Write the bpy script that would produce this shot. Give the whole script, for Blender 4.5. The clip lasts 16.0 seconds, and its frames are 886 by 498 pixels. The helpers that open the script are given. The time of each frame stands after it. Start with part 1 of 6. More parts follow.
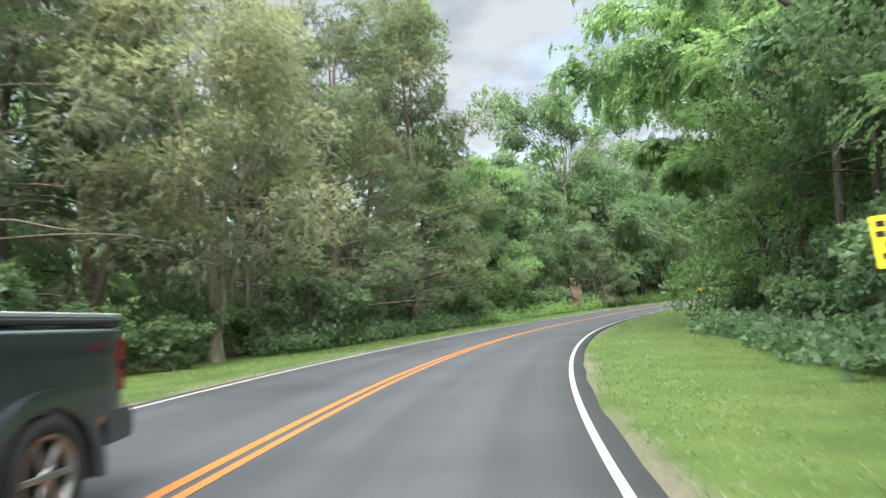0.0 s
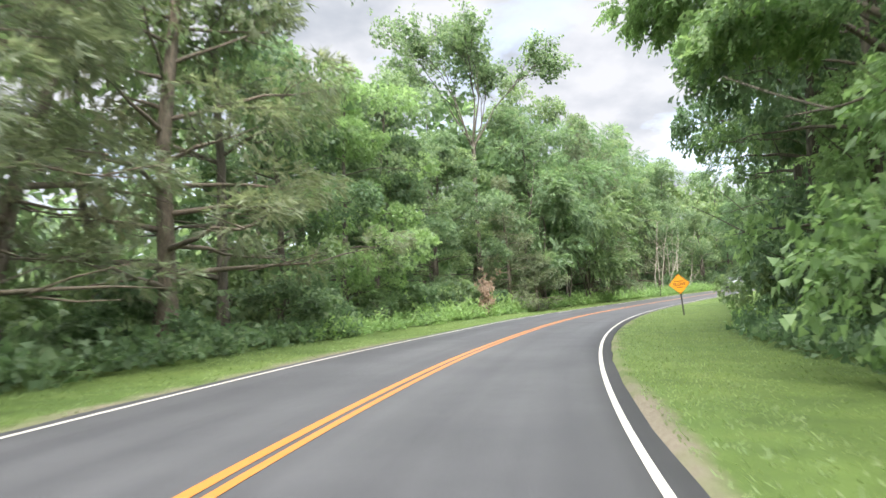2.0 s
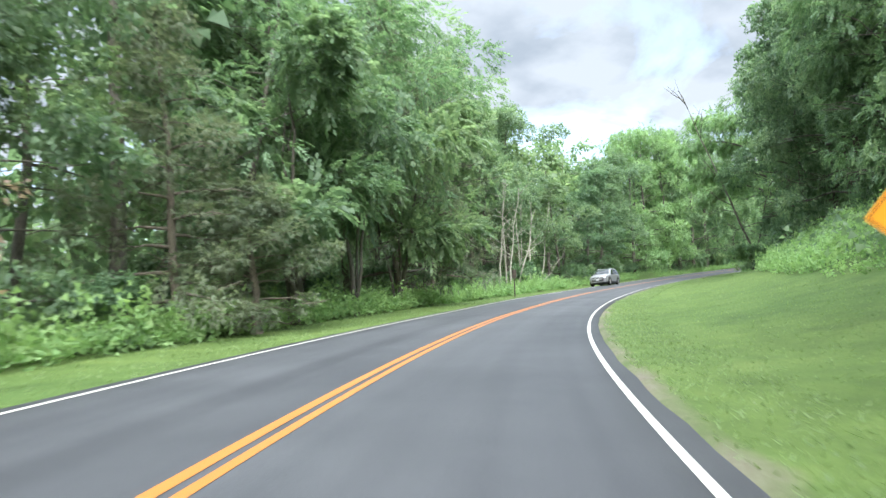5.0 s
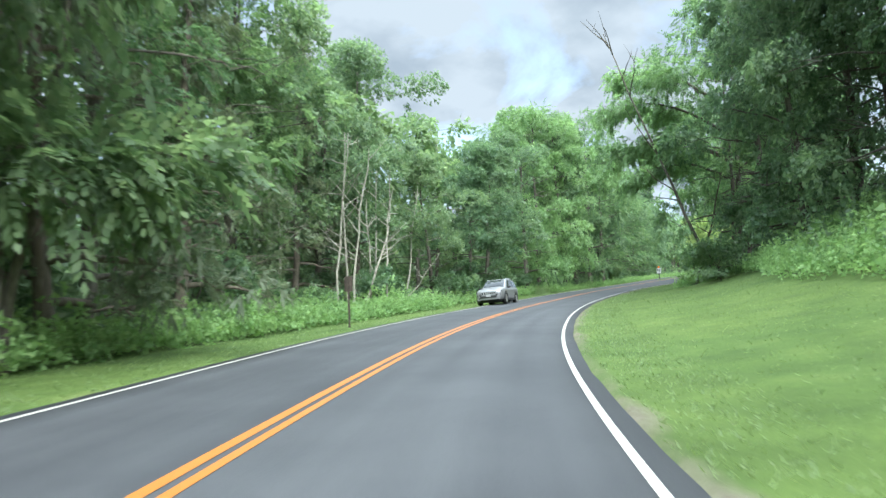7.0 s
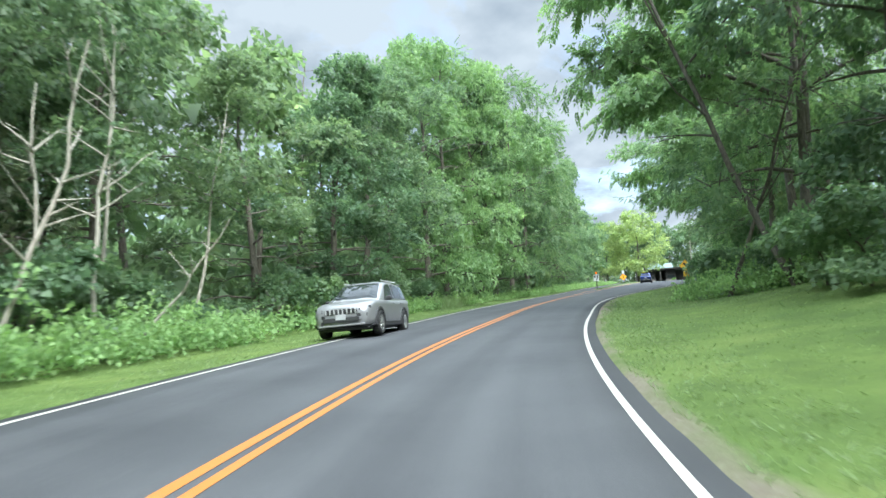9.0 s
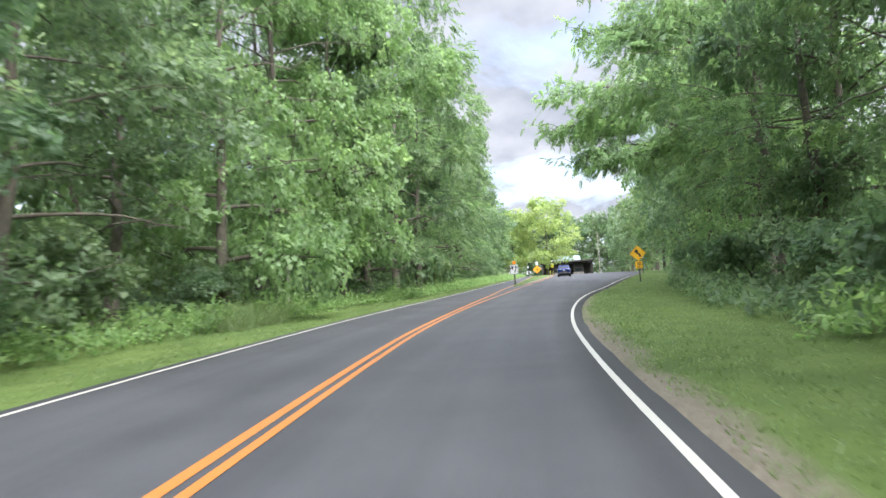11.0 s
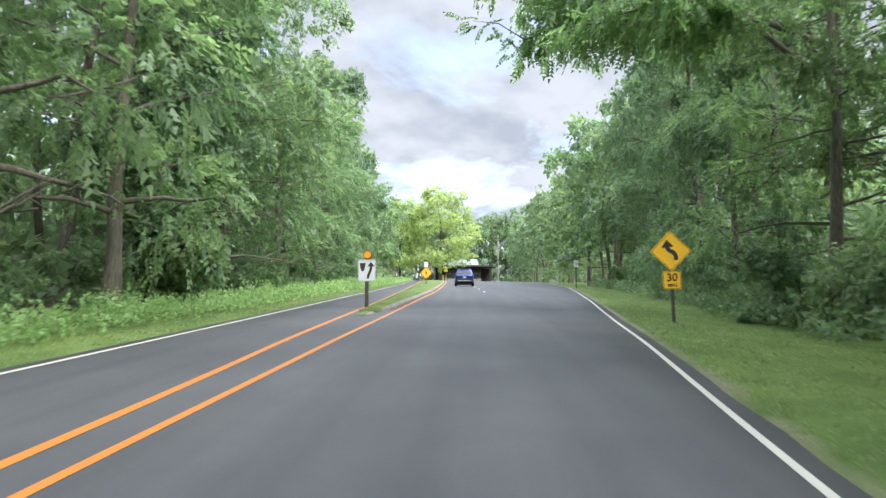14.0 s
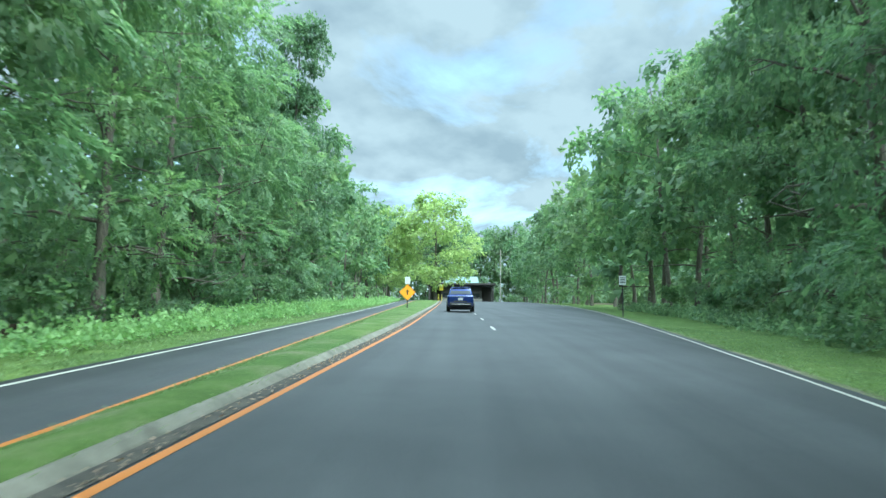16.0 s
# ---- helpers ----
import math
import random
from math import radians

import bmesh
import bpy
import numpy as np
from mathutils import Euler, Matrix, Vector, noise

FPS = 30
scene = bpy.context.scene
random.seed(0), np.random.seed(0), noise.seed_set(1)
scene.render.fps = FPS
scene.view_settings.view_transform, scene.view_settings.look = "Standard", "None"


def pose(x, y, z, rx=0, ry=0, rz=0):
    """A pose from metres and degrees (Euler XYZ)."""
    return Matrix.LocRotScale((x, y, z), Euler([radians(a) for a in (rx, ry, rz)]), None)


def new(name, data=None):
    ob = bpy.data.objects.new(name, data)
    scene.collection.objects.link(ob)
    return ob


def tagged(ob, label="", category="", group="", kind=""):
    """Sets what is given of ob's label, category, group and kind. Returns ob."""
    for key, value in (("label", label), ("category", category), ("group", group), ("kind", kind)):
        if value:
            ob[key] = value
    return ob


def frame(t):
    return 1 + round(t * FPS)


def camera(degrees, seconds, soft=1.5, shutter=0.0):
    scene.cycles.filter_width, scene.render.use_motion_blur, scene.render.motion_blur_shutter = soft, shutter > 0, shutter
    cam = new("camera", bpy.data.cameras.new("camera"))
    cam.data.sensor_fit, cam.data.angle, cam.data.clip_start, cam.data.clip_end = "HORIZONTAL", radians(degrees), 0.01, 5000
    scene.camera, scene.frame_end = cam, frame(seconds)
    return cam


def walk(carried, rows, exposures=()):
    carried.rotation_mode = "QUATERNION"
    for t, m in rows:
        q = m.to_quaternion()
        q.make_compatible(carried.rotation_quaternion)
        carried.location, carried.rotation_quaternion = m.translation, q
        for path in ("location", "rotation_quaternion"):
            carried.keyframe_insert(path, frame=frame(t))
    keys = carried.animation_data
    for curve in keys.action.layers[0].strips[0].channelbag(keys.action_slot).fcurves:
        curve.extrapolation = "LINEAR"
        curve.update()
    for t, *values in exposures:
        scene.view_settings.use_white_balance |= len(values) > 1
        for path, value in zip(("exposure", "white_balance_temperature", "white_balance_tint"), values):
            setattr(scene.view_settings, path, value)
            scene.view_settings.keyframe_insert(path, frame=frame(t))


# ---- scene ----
cam = camera(65.88, 16.0, soft=1.4, shutter=0.3)
PATH = [
    (0.0, 0.160, 0.057, 1.346, 6.30, 4.07, 0.59),
    (0.5, 0.652, 5.983, 1.455, 6.44, 3.79, -2.12),
    (1.0, 1.408, 11.775, 1.566, 6.36, 3.61, -3.86),
    (1.5, 2.383, 17.529, 1.697, 6.15, 3.21, -5.72),
    (2.0, 3.575, 23.246, 1.831, 5.65, 2.75, -7.87),
    (2.5, 5.099, 29.011, 1.943, 5.38, 2.31, -10.55),
    (3.0, 6.874, 34.778, 2.047, 5.19, 1.89, -13.32),
    (3.5, 8.930, 40.489, 2.115, 4.99, 1.89, -15.79),
    (4.0, 11.257, 46.110, 2.174, 4.84, 2.16, -18.12),
    (4.5, 13.730, 51.641, 2.284, 4.79, 2.57, -20.44),
    (5.0, 16.396, 57.039, 2.431, 4.92, 2.96, -22.89),
    (5.5, 19.289, 62.271, 2.603, 5.30, 3.21, -25.59),
    (6.0, 22.403, 67.325, 2.785, 5.99, 3.19, -28.65),
    (6.5, 25.685, 72.212, 2.940, 5.95, 3.32, -31.15),
    (7.0, 29.147, 76.958, 3.131, 5.71, 3.26, -33.52),
    (7.5, 32.886, 81.623, 3.336, 5.75, 3.47, -35.72),
    (8.0, 36.756, 86.188, 3.568, 5.88, 3.46, -37.88),
    (8.5, 40.746, 90.605, 3.813, 6.05, 3.30, -39.83),
    (9.0, 44.822, 94.930, 4.048, 6.08, 3.35, -41.46),
    (9.5, 49.128, 98.958, 4.288, 5.96, 3.50, -43.03),
    (10.0, 53.546, 102.734, 4.571, 5.73, 3.62, -44.78),
    (10.5, 58.060, 106.258, 4.891, 5.38, 3.58, -46.95),
    (11.0, 62.656, 109.597, 5.203, 4.91, 3.28, -49.71),
    (11.5, 67.188, 112.953, 5.488, 4.27, 2.59, -53.29),
    (12.0, 71.679, 116.051, 5.777, 4.17, 2.14, -56.09),
    (12.5, 76.159, 118.874, 6.049, 4.15, 1.98, -57.65),
    (13.0, 80.686, 121.454, 6.312, 3.76, 1.55, -58.94),
    (13.5, 85.376, 124.039, 6.549, 3.52, 0.68, -59.52),
    (14.0, 90.031, 126.534, 6.793, 4.68, -0.12, -58.90),
    (14.5, 94.670, 129.074, 7.042, 5.74, -0.40, -58.84),
    (15.0, 99.332, 131.578, 7.311, 6.47, -0.56, -59.29),
    (15.5, 103.791, 134.006, 7.589, 6.71, -0.61, -59.38),
    (16.0, 108.212, 136.457, 7.856, 6.22, -0.50, -58.95),
]

EXPOSURES = [(0.0, 1.6, 6100, 8), (1.0, 1.9, 6180, 14), (2.0, 1.9, 6320, 13), (3.0, 1.92, 6380, 13), (5.5, 1.76, 5650, 6), (8.5, 1.6, 5550, 2), (11.0, 1.76, 5980, 15), (12.5, 1.72, 6000, 14), (13.6, 1.75, 5950, 13), (14.6, 1.75, 5850, 8), (15.3, 1.54, 5250, -8), (16.0, 1.52, 5050, -13)]
walk(cam, [(t, pose(x, y, z, 90 + pitch, roll, yaw)) for t, x, y, z, pitch, roll, yaw in PATH], EXPOSURES)

# ---------------------------------------------------------------- sky and sun
SUN_UP, SUN_AROUND = 50.0, 194.0      # degrees: height of the sun, and the compass way it comes from
world = bpy.data.worlds.new("sky")
scene.world = world
world.use_nodes = True
wn, wl = world.node_tree.nodes, world.node_tree.links
wn.clear()
w_out = wn.new("ShaderNodeOutputWorld")
w_bg = wn.new("ShaderNodeBackground")
w_bg.inputs["Strength"].default_value = 0.13
sky = wn.new("ShaderNodeTexSky")
sky.sky_type = "NISHITA"
sky.sun_disc = False
sky.sun_elevation = radians(SUN_UP)
sky.sun_rotation = radians(SUN_AROUND)
sky.dust_density = 2.0
# clouds over the whole sky: broken grey-white layers with some blue between
w_co = wn.new("ShaderNodeTexCoord")
w_sep = wn.new("ShaderNodeSeparateXYZ")
wl.new(w_co.outputs["Generated"], w_sep.inputs[0])
w_up = wn.new("ShaderNodeMath"); w_up.operation = "MAXIMUM"; w_up.inputs[1].default_value = 0.0
wl.new(w_sep.outputs["Z"], w_up.inputs[0])
w_add = wn.new("ShaderNodeMath"); w_add.operation = "ADD"; w_add.inputs[1].default_value = 0.30
wl.new(w_up.outputs[0], w_add.inputs[0])
w_dx = wn.new("ShaderNodeMath"); w_dx.operation = "DIVIDE"
w_dy = wn.new("ShaderNodeMath"); w_dy.operation = "DIVIDE"
wl.new(w_sep.outputs["X"], w_dx.inputs[0]); wl.new(w_add.outputs[0], w_dx.inputs[1])
wl.new(w_sep.outputs["Y"], w_dy.inputs[0]); wl.new(w_add.outputs[0], w_dy.inputs[1])
w_com = wn.new("ShaderNodeCombineXYZ")
wl.new(w_dx.outputs[0], w_com.inputs["X"]); wl.new(w_dy.outputs[0], w_com.inputs["Y"])
w_n1 = wn.new("ShaderNodeTexNoise")
w_n1.inputs["Scale"].default_value = 2.3; w_n1.inputs["Detail"].default_value = 9.0
w_n1.inputs["Roughness"].default_value = 0.58; w_n1.inputs["Distortion"].default_value = 0.35
wl.new(w_com.outputs[0], w_n1.inputs["Vector"])
w_cov = wn.new("ShaderNodeValToRGB")
w_cov.color_ramp.elements[0].position = 0.34; w_cov.color_ramp.elements[1].position = 0.50
wl.new(w_n1.outputs["Fac"], w_cov.inputs[0])
w_n2 = wn.new("ShaderNodeTexNoise")
w_n2.inputs["Scale"].default_value = 4.4; w_n2.inputs["Detail"].default_value = 7.0
wl.new(w_com.outputs[0], w_n2.inputs["Vector"])
w_tone = wn.new("ShaderNodeValToRGB")
w_tone.color_ramp.elements[0].position = 0.36; w_tone.color_ramp.elements[0].color = (1.32, 1.41, 1.50, 1)
w_tone.color_ramp.elements[1].position = 0.58; w_tone.color_ramp.elements[1].color = (1.98, 2.01, 2.03, 1)
wl.new(w_n2.outputs["Fac"], w_tone.inputs[0])
# the cloud layer is brightest overhead, where it is thin and sunlit
w_zen = wn.new("ShaderNodeMapRange")
w_zen.inputs["From Min"].default_value, w_zen.inputs["From Max"].default_value = 0.45, 0.62
w_zen.inputs["To Min"].default_value, w_zen.inputs["To Max"].default_value = 1.0, 7.0
wl.new(w_up.outputs[0], w_zen.inputs["Value"])
w_gain = wn.new("ShaderNodeVectorMath"); w_gain.operation = "SCALE"
wl.new(w_tone.outputs["Color"], w_gain.inputs[0]); wl.new(w_zen.outputs[0], w_gain.inputs["Scale"])
w_mix = wn.new("ShaderNodeMix"); w_mix.data_type = "RGBA"
wl.new(w_cov.outputs["Color"], w_mix.inputs["Factor"])
w_thin = wn.new("ShaderNodeHueSaturation")      # thin haze pales the blue between the clouds
w_thin.inputs["Saturation"].default_value, w_thin.inputs["Value"].default_value = 0.62, 0.9
wl.new(sky.outputs[0], w_thin.inputs["Color"])
wl.new(w_thin.outputs[0], w_mix.inputs["A"]); wl.new(w_gain.outputs[0], w_mix.inputs["B"])
wl.new(w_mix.outputs["Result"], w_bg.inputs["Color"])
wl.new(w_bg.outputs[0], w_out.inputs[0])

sun_data = bpy.data.lights.new("sun", "SUN")
sun_data.energy, sun_data.angle, sun_data.color = 3.2, radians(45), (1.0, 0.95, 0.86)
sun = new("sun", sun_data)
az, el = radians(SUN_AROUND), radians(SUN_UP)
sun_way = Vector((math.sin(az) * math.cos(el), math.cos(az) * math.cos(el), math.sin(el)))
sun.rotation_euler = sun_way.to_track_quat("Z", "Y").to_euler()

# ---------------------------------------------------------------- materials
def material(name):
    m = bpy.data.materials.new(name)
    m.use_nodes = True
    n = m.node_tree.nodes
    n.clear()
    out = n.new("ShaderNodeOutputMaterial")
    b = n.new("ShaderNodeBsdfPrincipled")
    m.node_tree.links.new(b.outputs[0], out.inputs[0])
    return m, n, m.node_tree.links, b, out


def ramp(n, stops):
    r = n.new("ShaderNodeValToRGB")
    e = r.color_ramp.elements
    while len(e) < len(stops):
        e.new(0.5)
    for el_, (p, c) in zip(e, stops):
        el_.position, el_.color = p, (*c, 1)
    return r


def noise_tex(n, l, scale, detail=5.0, rough=0.6, vec=None):
    t = n.new("ShaderNodeTexNoise")
    t.inputs["Scale"].default_value, t.inputs["Detail"].default_value, t.inputs["Roughness"].default_value = scale, detail, rough
    if vec is not None:
        l.new(vec, t.inputs["Vector"])
    return t


def mixed(n, l, a, b, fac, mode="MIX"):
    m = n.new("ShaderNodeMix")
    m.data_type, m.blend_type = "RGBA", mode
    for key, v in (("A", a), ("B", b)):
        if isinstance(v, tuple):
            m.inputs[key].default_value = (*v, 1)
        else:
            l.new(v, m.inputs[key])
    if isinstance(fac, (int, float)):
        m.inputs["Factor"].default_value = fac
    else:
        l.new(fac, m.inputs["Factor"])
    return m.outputs["Result"]


def bumped(n, l, b, height, strength, distance):
    bp = n.new("ShaderNodeBump")
    bp.inputs["Strength"].default_value, bp.inputs["Distance"].default_value = strength, distance
    l.new(height, bp.inputs["Height"])
    l.new(bp.outputs[0], b.inputs["Normal"])


def worn(name, c1, c2, scale=3.0, rough=0.6, metal=0.0, fine=60.0, bump=0.15, coat=0.0, spec=0.5):
    """A surface with two scales of variation between two colours."""
    m, n, l, b, out = material(name)
    co = n.new("ShaderNodeTexCoord")
    big = noise_tex(n, l, scale, 5, 0.6, co.outputs["Object"])
    small = noise_tex(n, l, fine, 4, 0.7, co.outputs["Object"])
    r1 = ramp(n, [(0.35, c1), (0.68, c2)])
    l.new(big.outputs["Fac"], r1.inputs[0])
    dark = tuple(v * 0.75 for v in c1)
    r2 = ramp(n, [(0.3, (0, 0, 0)), (0.75, (1, 1, 1))])
    l.new(small.outputs["Fac"], r2.inputs[0])
    col = mixed(n, l, r1.outputs["Color"], dark, 0.0)
    m2 = n.new("ShaderNodeMath"); m2.operation = "MULTIPLY"; m2.inputs[1].default_value = 0.35
    l.new(r2.outputs["Color"], m2.inputs[0])
    col = mixed(n, l, r1.outputs["Color"], dark, m2.outputs[0])
    l.new(col, b.inputs["Base Color"])
    b.inputs["Roughness"].default_value, b.inputs["Metallic"].default_value = rough, metal
    b.inputs["Coat Weight"].default_value = coat
    b.inputs["Coat Roughness"].default_value = 0.05
    b.inputs["Specular IOR Level"].default_value = spec
    if bump:
        bumped(n, l, b, small.outputs["Fac"], bump, 0.01)
    return m


def dull(c, k=0.36, gain=1.06):
    g = sum(c) / 3
    return tuple((v * (1 - k) + g * k) * gain for v in c)


def leafy(name, dark, light, yellow, through_light=0.35, rough=0.5, tree_spread=0.5):
    """Leaf: colour differs from leaf to leaf and from tree to tree; some light passes through."""
    dark, light, yellow = dull(dark), dull(light), dull(yellow)
    m, n, l, b, out = material(name)
    geo = n.new("ShaderNodeNewGeometry")
    info = n.new("ShaderNodeObjectInfo")
    co = n.new("ShaderNodeTexCoord")
    big = noise_tex(n, l, 0.55, 3, 0.55, co.outputs["Object"])
    r = ramp(n, [(0.0, dark), (0.65, light), (1.0, yellow)])
    l.new(geo.outputs["Random Per Island"], r.inputs[0])
    r2 = ramp(n, [(0.38, dark), (0.56, light), (0.72, tuple((a + b) / 2 for a, b in zip(light, yellow)))])
    l.new(big.outputs["Fac"], r2.inputs[0])
    col = mixed(n, l, r.outputs["Color"], r2.outputs["Color"], 0.58)
    r3 = ramp(n, [(0.0, (0.75, 0.82, 0.85)), (0.5, (1.0, 1.0, 1.0)), (1.0, (1.16, 1.12, 0.9))])
    l.new(info.outputs["Random"], r3.inputs[0])
    col = mixed(n, l, col, r3.outputs["Color"], tree_spread, "MULTIPLY")
    l.new(col, b.inputs["Base Color"])
    b.inputs["Roughness"].default_value = rough
    b.inputs["Specular IOR Level"].default_value = 0.4
    tr = n.new("ShaderNodeBsdfTranslucent")
    warm = mixed(n, l, col, (1.6, 1.65, 1.0), 0.6, "MULTIPLY")
    l.new(warm, tr.inputs["Color"])
    mx = n.new("ShaderNodeMixShader")
    mx.inputs[0].default_value = min(0.60, through_light + 0.15)
    l.new(b.outputs[0], mx.inputs[1]); l.new(tr.outputs[0], mx.inputs[2])
    l.new(mx.outputs[0], out.inputs[0])
    return m


def asphalt():
    m, n, l, b, out = material("asphalt")
    co = n.new("ShaderNodeTexCoord")
    uv = n.new("ShaderNodeUVMap")
    grain = noise_tex(n, l, 45, 4, 0.75, co.outputs["Object"])
    patch = noise_tex(n, l, 0.35, 4, 0.55, co.outputs["Object"])
    # wear runs along the lanes
    mp = n.new("ShaderNodeMapping"); mp.inputs["Scale"].default_value = (0.03, 1.3, 1)
    l.new(uv.outputs[0], mp.inputs[0])
    lane = noise_tex(n, l, 1.0, 3, 0.5, mp.outputs[0])
    r1 = ramp(n, [(0.3, (0.038, 0.039, 0.042)), (0.7, (0.060, 0.061, 0.064))])
    l.new(patch.outputs["Fac"], r1.inputs[0])
    r2 = ramp(n, [(0.35, (0.72, 0.72, 0.74)), (0.65, (1.15, 1.15, 1.15))])
    l.new(lane.outputs["Fac"], r2.inputs[0])
    col = mixed(n, l, r1.outputs["Color"], r2.outputs["Color"], 0.8, "MULTIPLY")
    r3 = ramp(n, [(0.25, (0.65, 0.65, 0.65)), (0.75, (1.35, 1.35, 1.35))])
    l.new(grain.outputs["Fac"], r3.inputs[0])
    col = mixed(n, l, col, r3.outputs["Color"], 0.7, "MULTIPLY")
    l.new(col, b.inputs["Base Color"])
    b.inputs["Roughness"].default_value = 0.72
    b.inputs["Specular IOR Level"].default_value = 0.32
    bumped(n, l, b, grain.outputs["Fac"], 0.35, 0.006)
    return m


def line_paint(name, c, bare):
    m, n, l, b, out = material(name)
    co = n.new("ShaderNodeTexCoord")
    wear = noise_tex(n, l, 9, 6, 0.75, co.outputs["Object"])
    grain = noise_tex(n, l, 70, 3, 0.7, co.outputs["Object"])
    r = ramp(n, [(0.28, bare), (0.40, c)])
    l.new(wear.outputs["Fac"], r.inputs[0])
    r3 = ramp(n, [(0.2, (0.8, 0.8, 0.8)), (0.8, (1.1, 1.1, 1.1))])
    l.new(grain.outputs["Fac"], r3.inputs[0])
    l.new(mixed(n, l, r.outputs["Color"], r3.outputs["Color"], 0.6, "MULTIPLY"), b.inputs["Base Color"])
    b.inputs["Roughness"].default_value = 0.6
    bumped(n, l, b, grain.outputs["Fac"], 0.3, 0.004)
    return m


def ground_mat():
    """Mown grass by the road; leaf litter and soil under the trees; pale dust at the asphalt's edge."""
    m, n, l, b, out = material("ground_grass")
    co = n.new("ShaderNodeTexCoord")
    blade = noise_tex(n, l, 14, 6, 0.75, co.outputs["Object"])
    patch = noise_tex(n, l, 0.8, 5, 0.6, co.outputs["Object"])
    wide = noise_tex(n, l, 0.12, 4, 0.6, co.outputs["Object"])
    g1 = ramp(n, [(0.3, (0.054, 0.085, 0.024)), (0.55, (0.080, 0.122, 0.034)), (0.8, (0.116, 0.152, 0.050))])
    l.new(patch.outputs["Fac"], g1.inputs[0])
    g2 = ramp(n, [(0.3, (0.80, 0.86, 0.8)), (0.7, (1.18, 1.12, 1.0))])
    l.new(wide.outputs["Fac"], g2.inputs[0])
    grass = mixed(n, l, g1.outputs["Color"], g2.outputs["Color"], 1.0, "MULTIPLY")
    g3 = ramp(n, [(0.3, (0.74, 0.77, 0.72)), (0.7, (1.22, 1.18, 1.15))])
    l.new(blade.outputs["Fac"], g3.inputs[0])
    grass = mixed(n, l, grass, g3.outputs["Color"], 0.8, "MULTIPLY")
    soil = ramp(n, [(0.3, (0.030, 0.022, 0.014)), (0.7, (0.085, 0.060, 0.036))])
    l.new(blade.outputs["Fac"], soil.inputs[0])
    dust = ramp(n, [(0.3, (0.090, 0.078, 0.056)), (0.7, (0.195, 0.172, 0.130))])
    l.new(blade.outputs["Fac"], dust.inputs[0])
    at = n.new("ShaderNodeAttribute"); at.attribute_name = "cover"
    sp = n.new("ShaderNodeSeparateColor")
    l.new(at.outputs["Color"], sp.inputs[0])

    def ragged(channel, low, high):
        s = n.new("ShaderNodeMath"); s.operation = "ADD"
        k = n.new("ShaderNodeMath"); k.operation = "MULTIPLY_ADD"
        k.inputs[1].default_value, k.inputs[2].default_value = 0.9, -0.45
        l.new(patch.outputs["Fac"], k.inputs[0])
        l.new(channel, s.inputs[0]); l.new(k.outputs[0], s.inputs[1])
        q = n.new("ShaderNodeMapRange")
        q.inputs["From Min"].default_value, q.inputs["From Max"].default_value = low, high
        l.new(s.outputs[0], q.inputs["Value"])
        return q.outputs[0]
    col = mixed(n, l, grass, soil.outputs["Color"], ragged(sp.outputs["Red"], 0.35, 0.65))
    col = mixed(n, l, col, dust.outputs["Color"], ragged(sp.outputs["Green"], 0.40, 0.75))
    l.new(col, b.inputs["Base Color"])
    b.inputs["Roughness"].default_value = 0.9
    b.inputs["Specular IOR Level"].default_value = 0.15
    bumped(n, l, b, blade.outputs["Fac"], 0.7, 0.03)
    return m


def glassy(name, c=(0.02, 0.024, 0.026), rough=0.03, spec=0.4):
    m, n, l, b, out = material(name)
    b.inputs["Base Color"].default_value = (*c, 1)
    b.inputs["Roughness"].default_value = rough
    b.inputs["Specular IOR Level"].default_value = spec
    return m


def bark(name, c1, c2, furrow=6.0):
    m, n, l, b, out = material(name)
    co = n.new("ShaderNodeTexCoord")
    mp = n.new("ShaderNodeMapping"); mp.inputs["Scale"].default_value = (1, 1, 0.18)
    l.new(co.outputs["Object"], mp.inputs[0])
    f = noise_tex(n, l, furrow * 3, 6, 0.7, mp.outputs[0])
    g = noise_tex(n, l, 0.9, 4, 0.6, co.outputs["Object"])
    r = ramp(n, [(0.35, c1), (0.65, c2)])
    l.new(f.outputs["Fac"], r.inputs[0])
    r2 = ramp(n, [(0.35, (0.75, 0.8, 0.72)), (0.7, (1.15, 1.1, 1.05))])
    l.new(g.outputs["Fac"], r2.inputs[0])
    l.new(mixed(n, l, r.outputs["Color"], r2.outputs["Color"], 0.9, "MULTIPLY"), b.inputs["Base Color"])
    b.inputs["Roughness"].default_value = 0.9
    bumped(n, l, b, f.outputs["Fac"], 0.7, 0.03)
    return m


ASPHALT = asphalt()
WHITE_LINE = line_paint("white_line_paint", (0.37, 0.355, 0.31), (0.19, 0.18, 0.16))
YELLOW_LINE = line_paint("yellow_line_paint", (0.36, 0.122, 0.012), (0.20, 0.09, 0.024))
GROUND = ground_mat()
KERB = worn("kerb_concrete", (0.095, 0.088, 0.064), (0.215, 0.197, 0.155), 2.0, 0.85, 0, 40, 0.5)
LITTER = worn("gutter_silt", (0.030, 0.026, 0.021), (0.085, 0.072, 0.056), 5.0, 0.95, 0, 45, 0.6)
BARK_GREY = bark("bark_grey", (0.055, 0.047, 0.038), (0.16, 0.14, 0.115))
BARK_PALE = bark("bark_pale", (0.22, 0.20, 0.17), (0.44, 0.41, 0.36), 4.0)
BARK_TAN = bark("bark_tan", (0.16, 0.135, 0.105), (0.34, 0.30, 0.245), 5.0)
BARK_BROWN = bark("bark_brown", (0.075, 0.060, 0.047), (0.21, 0.175, 0.14), 8.0)
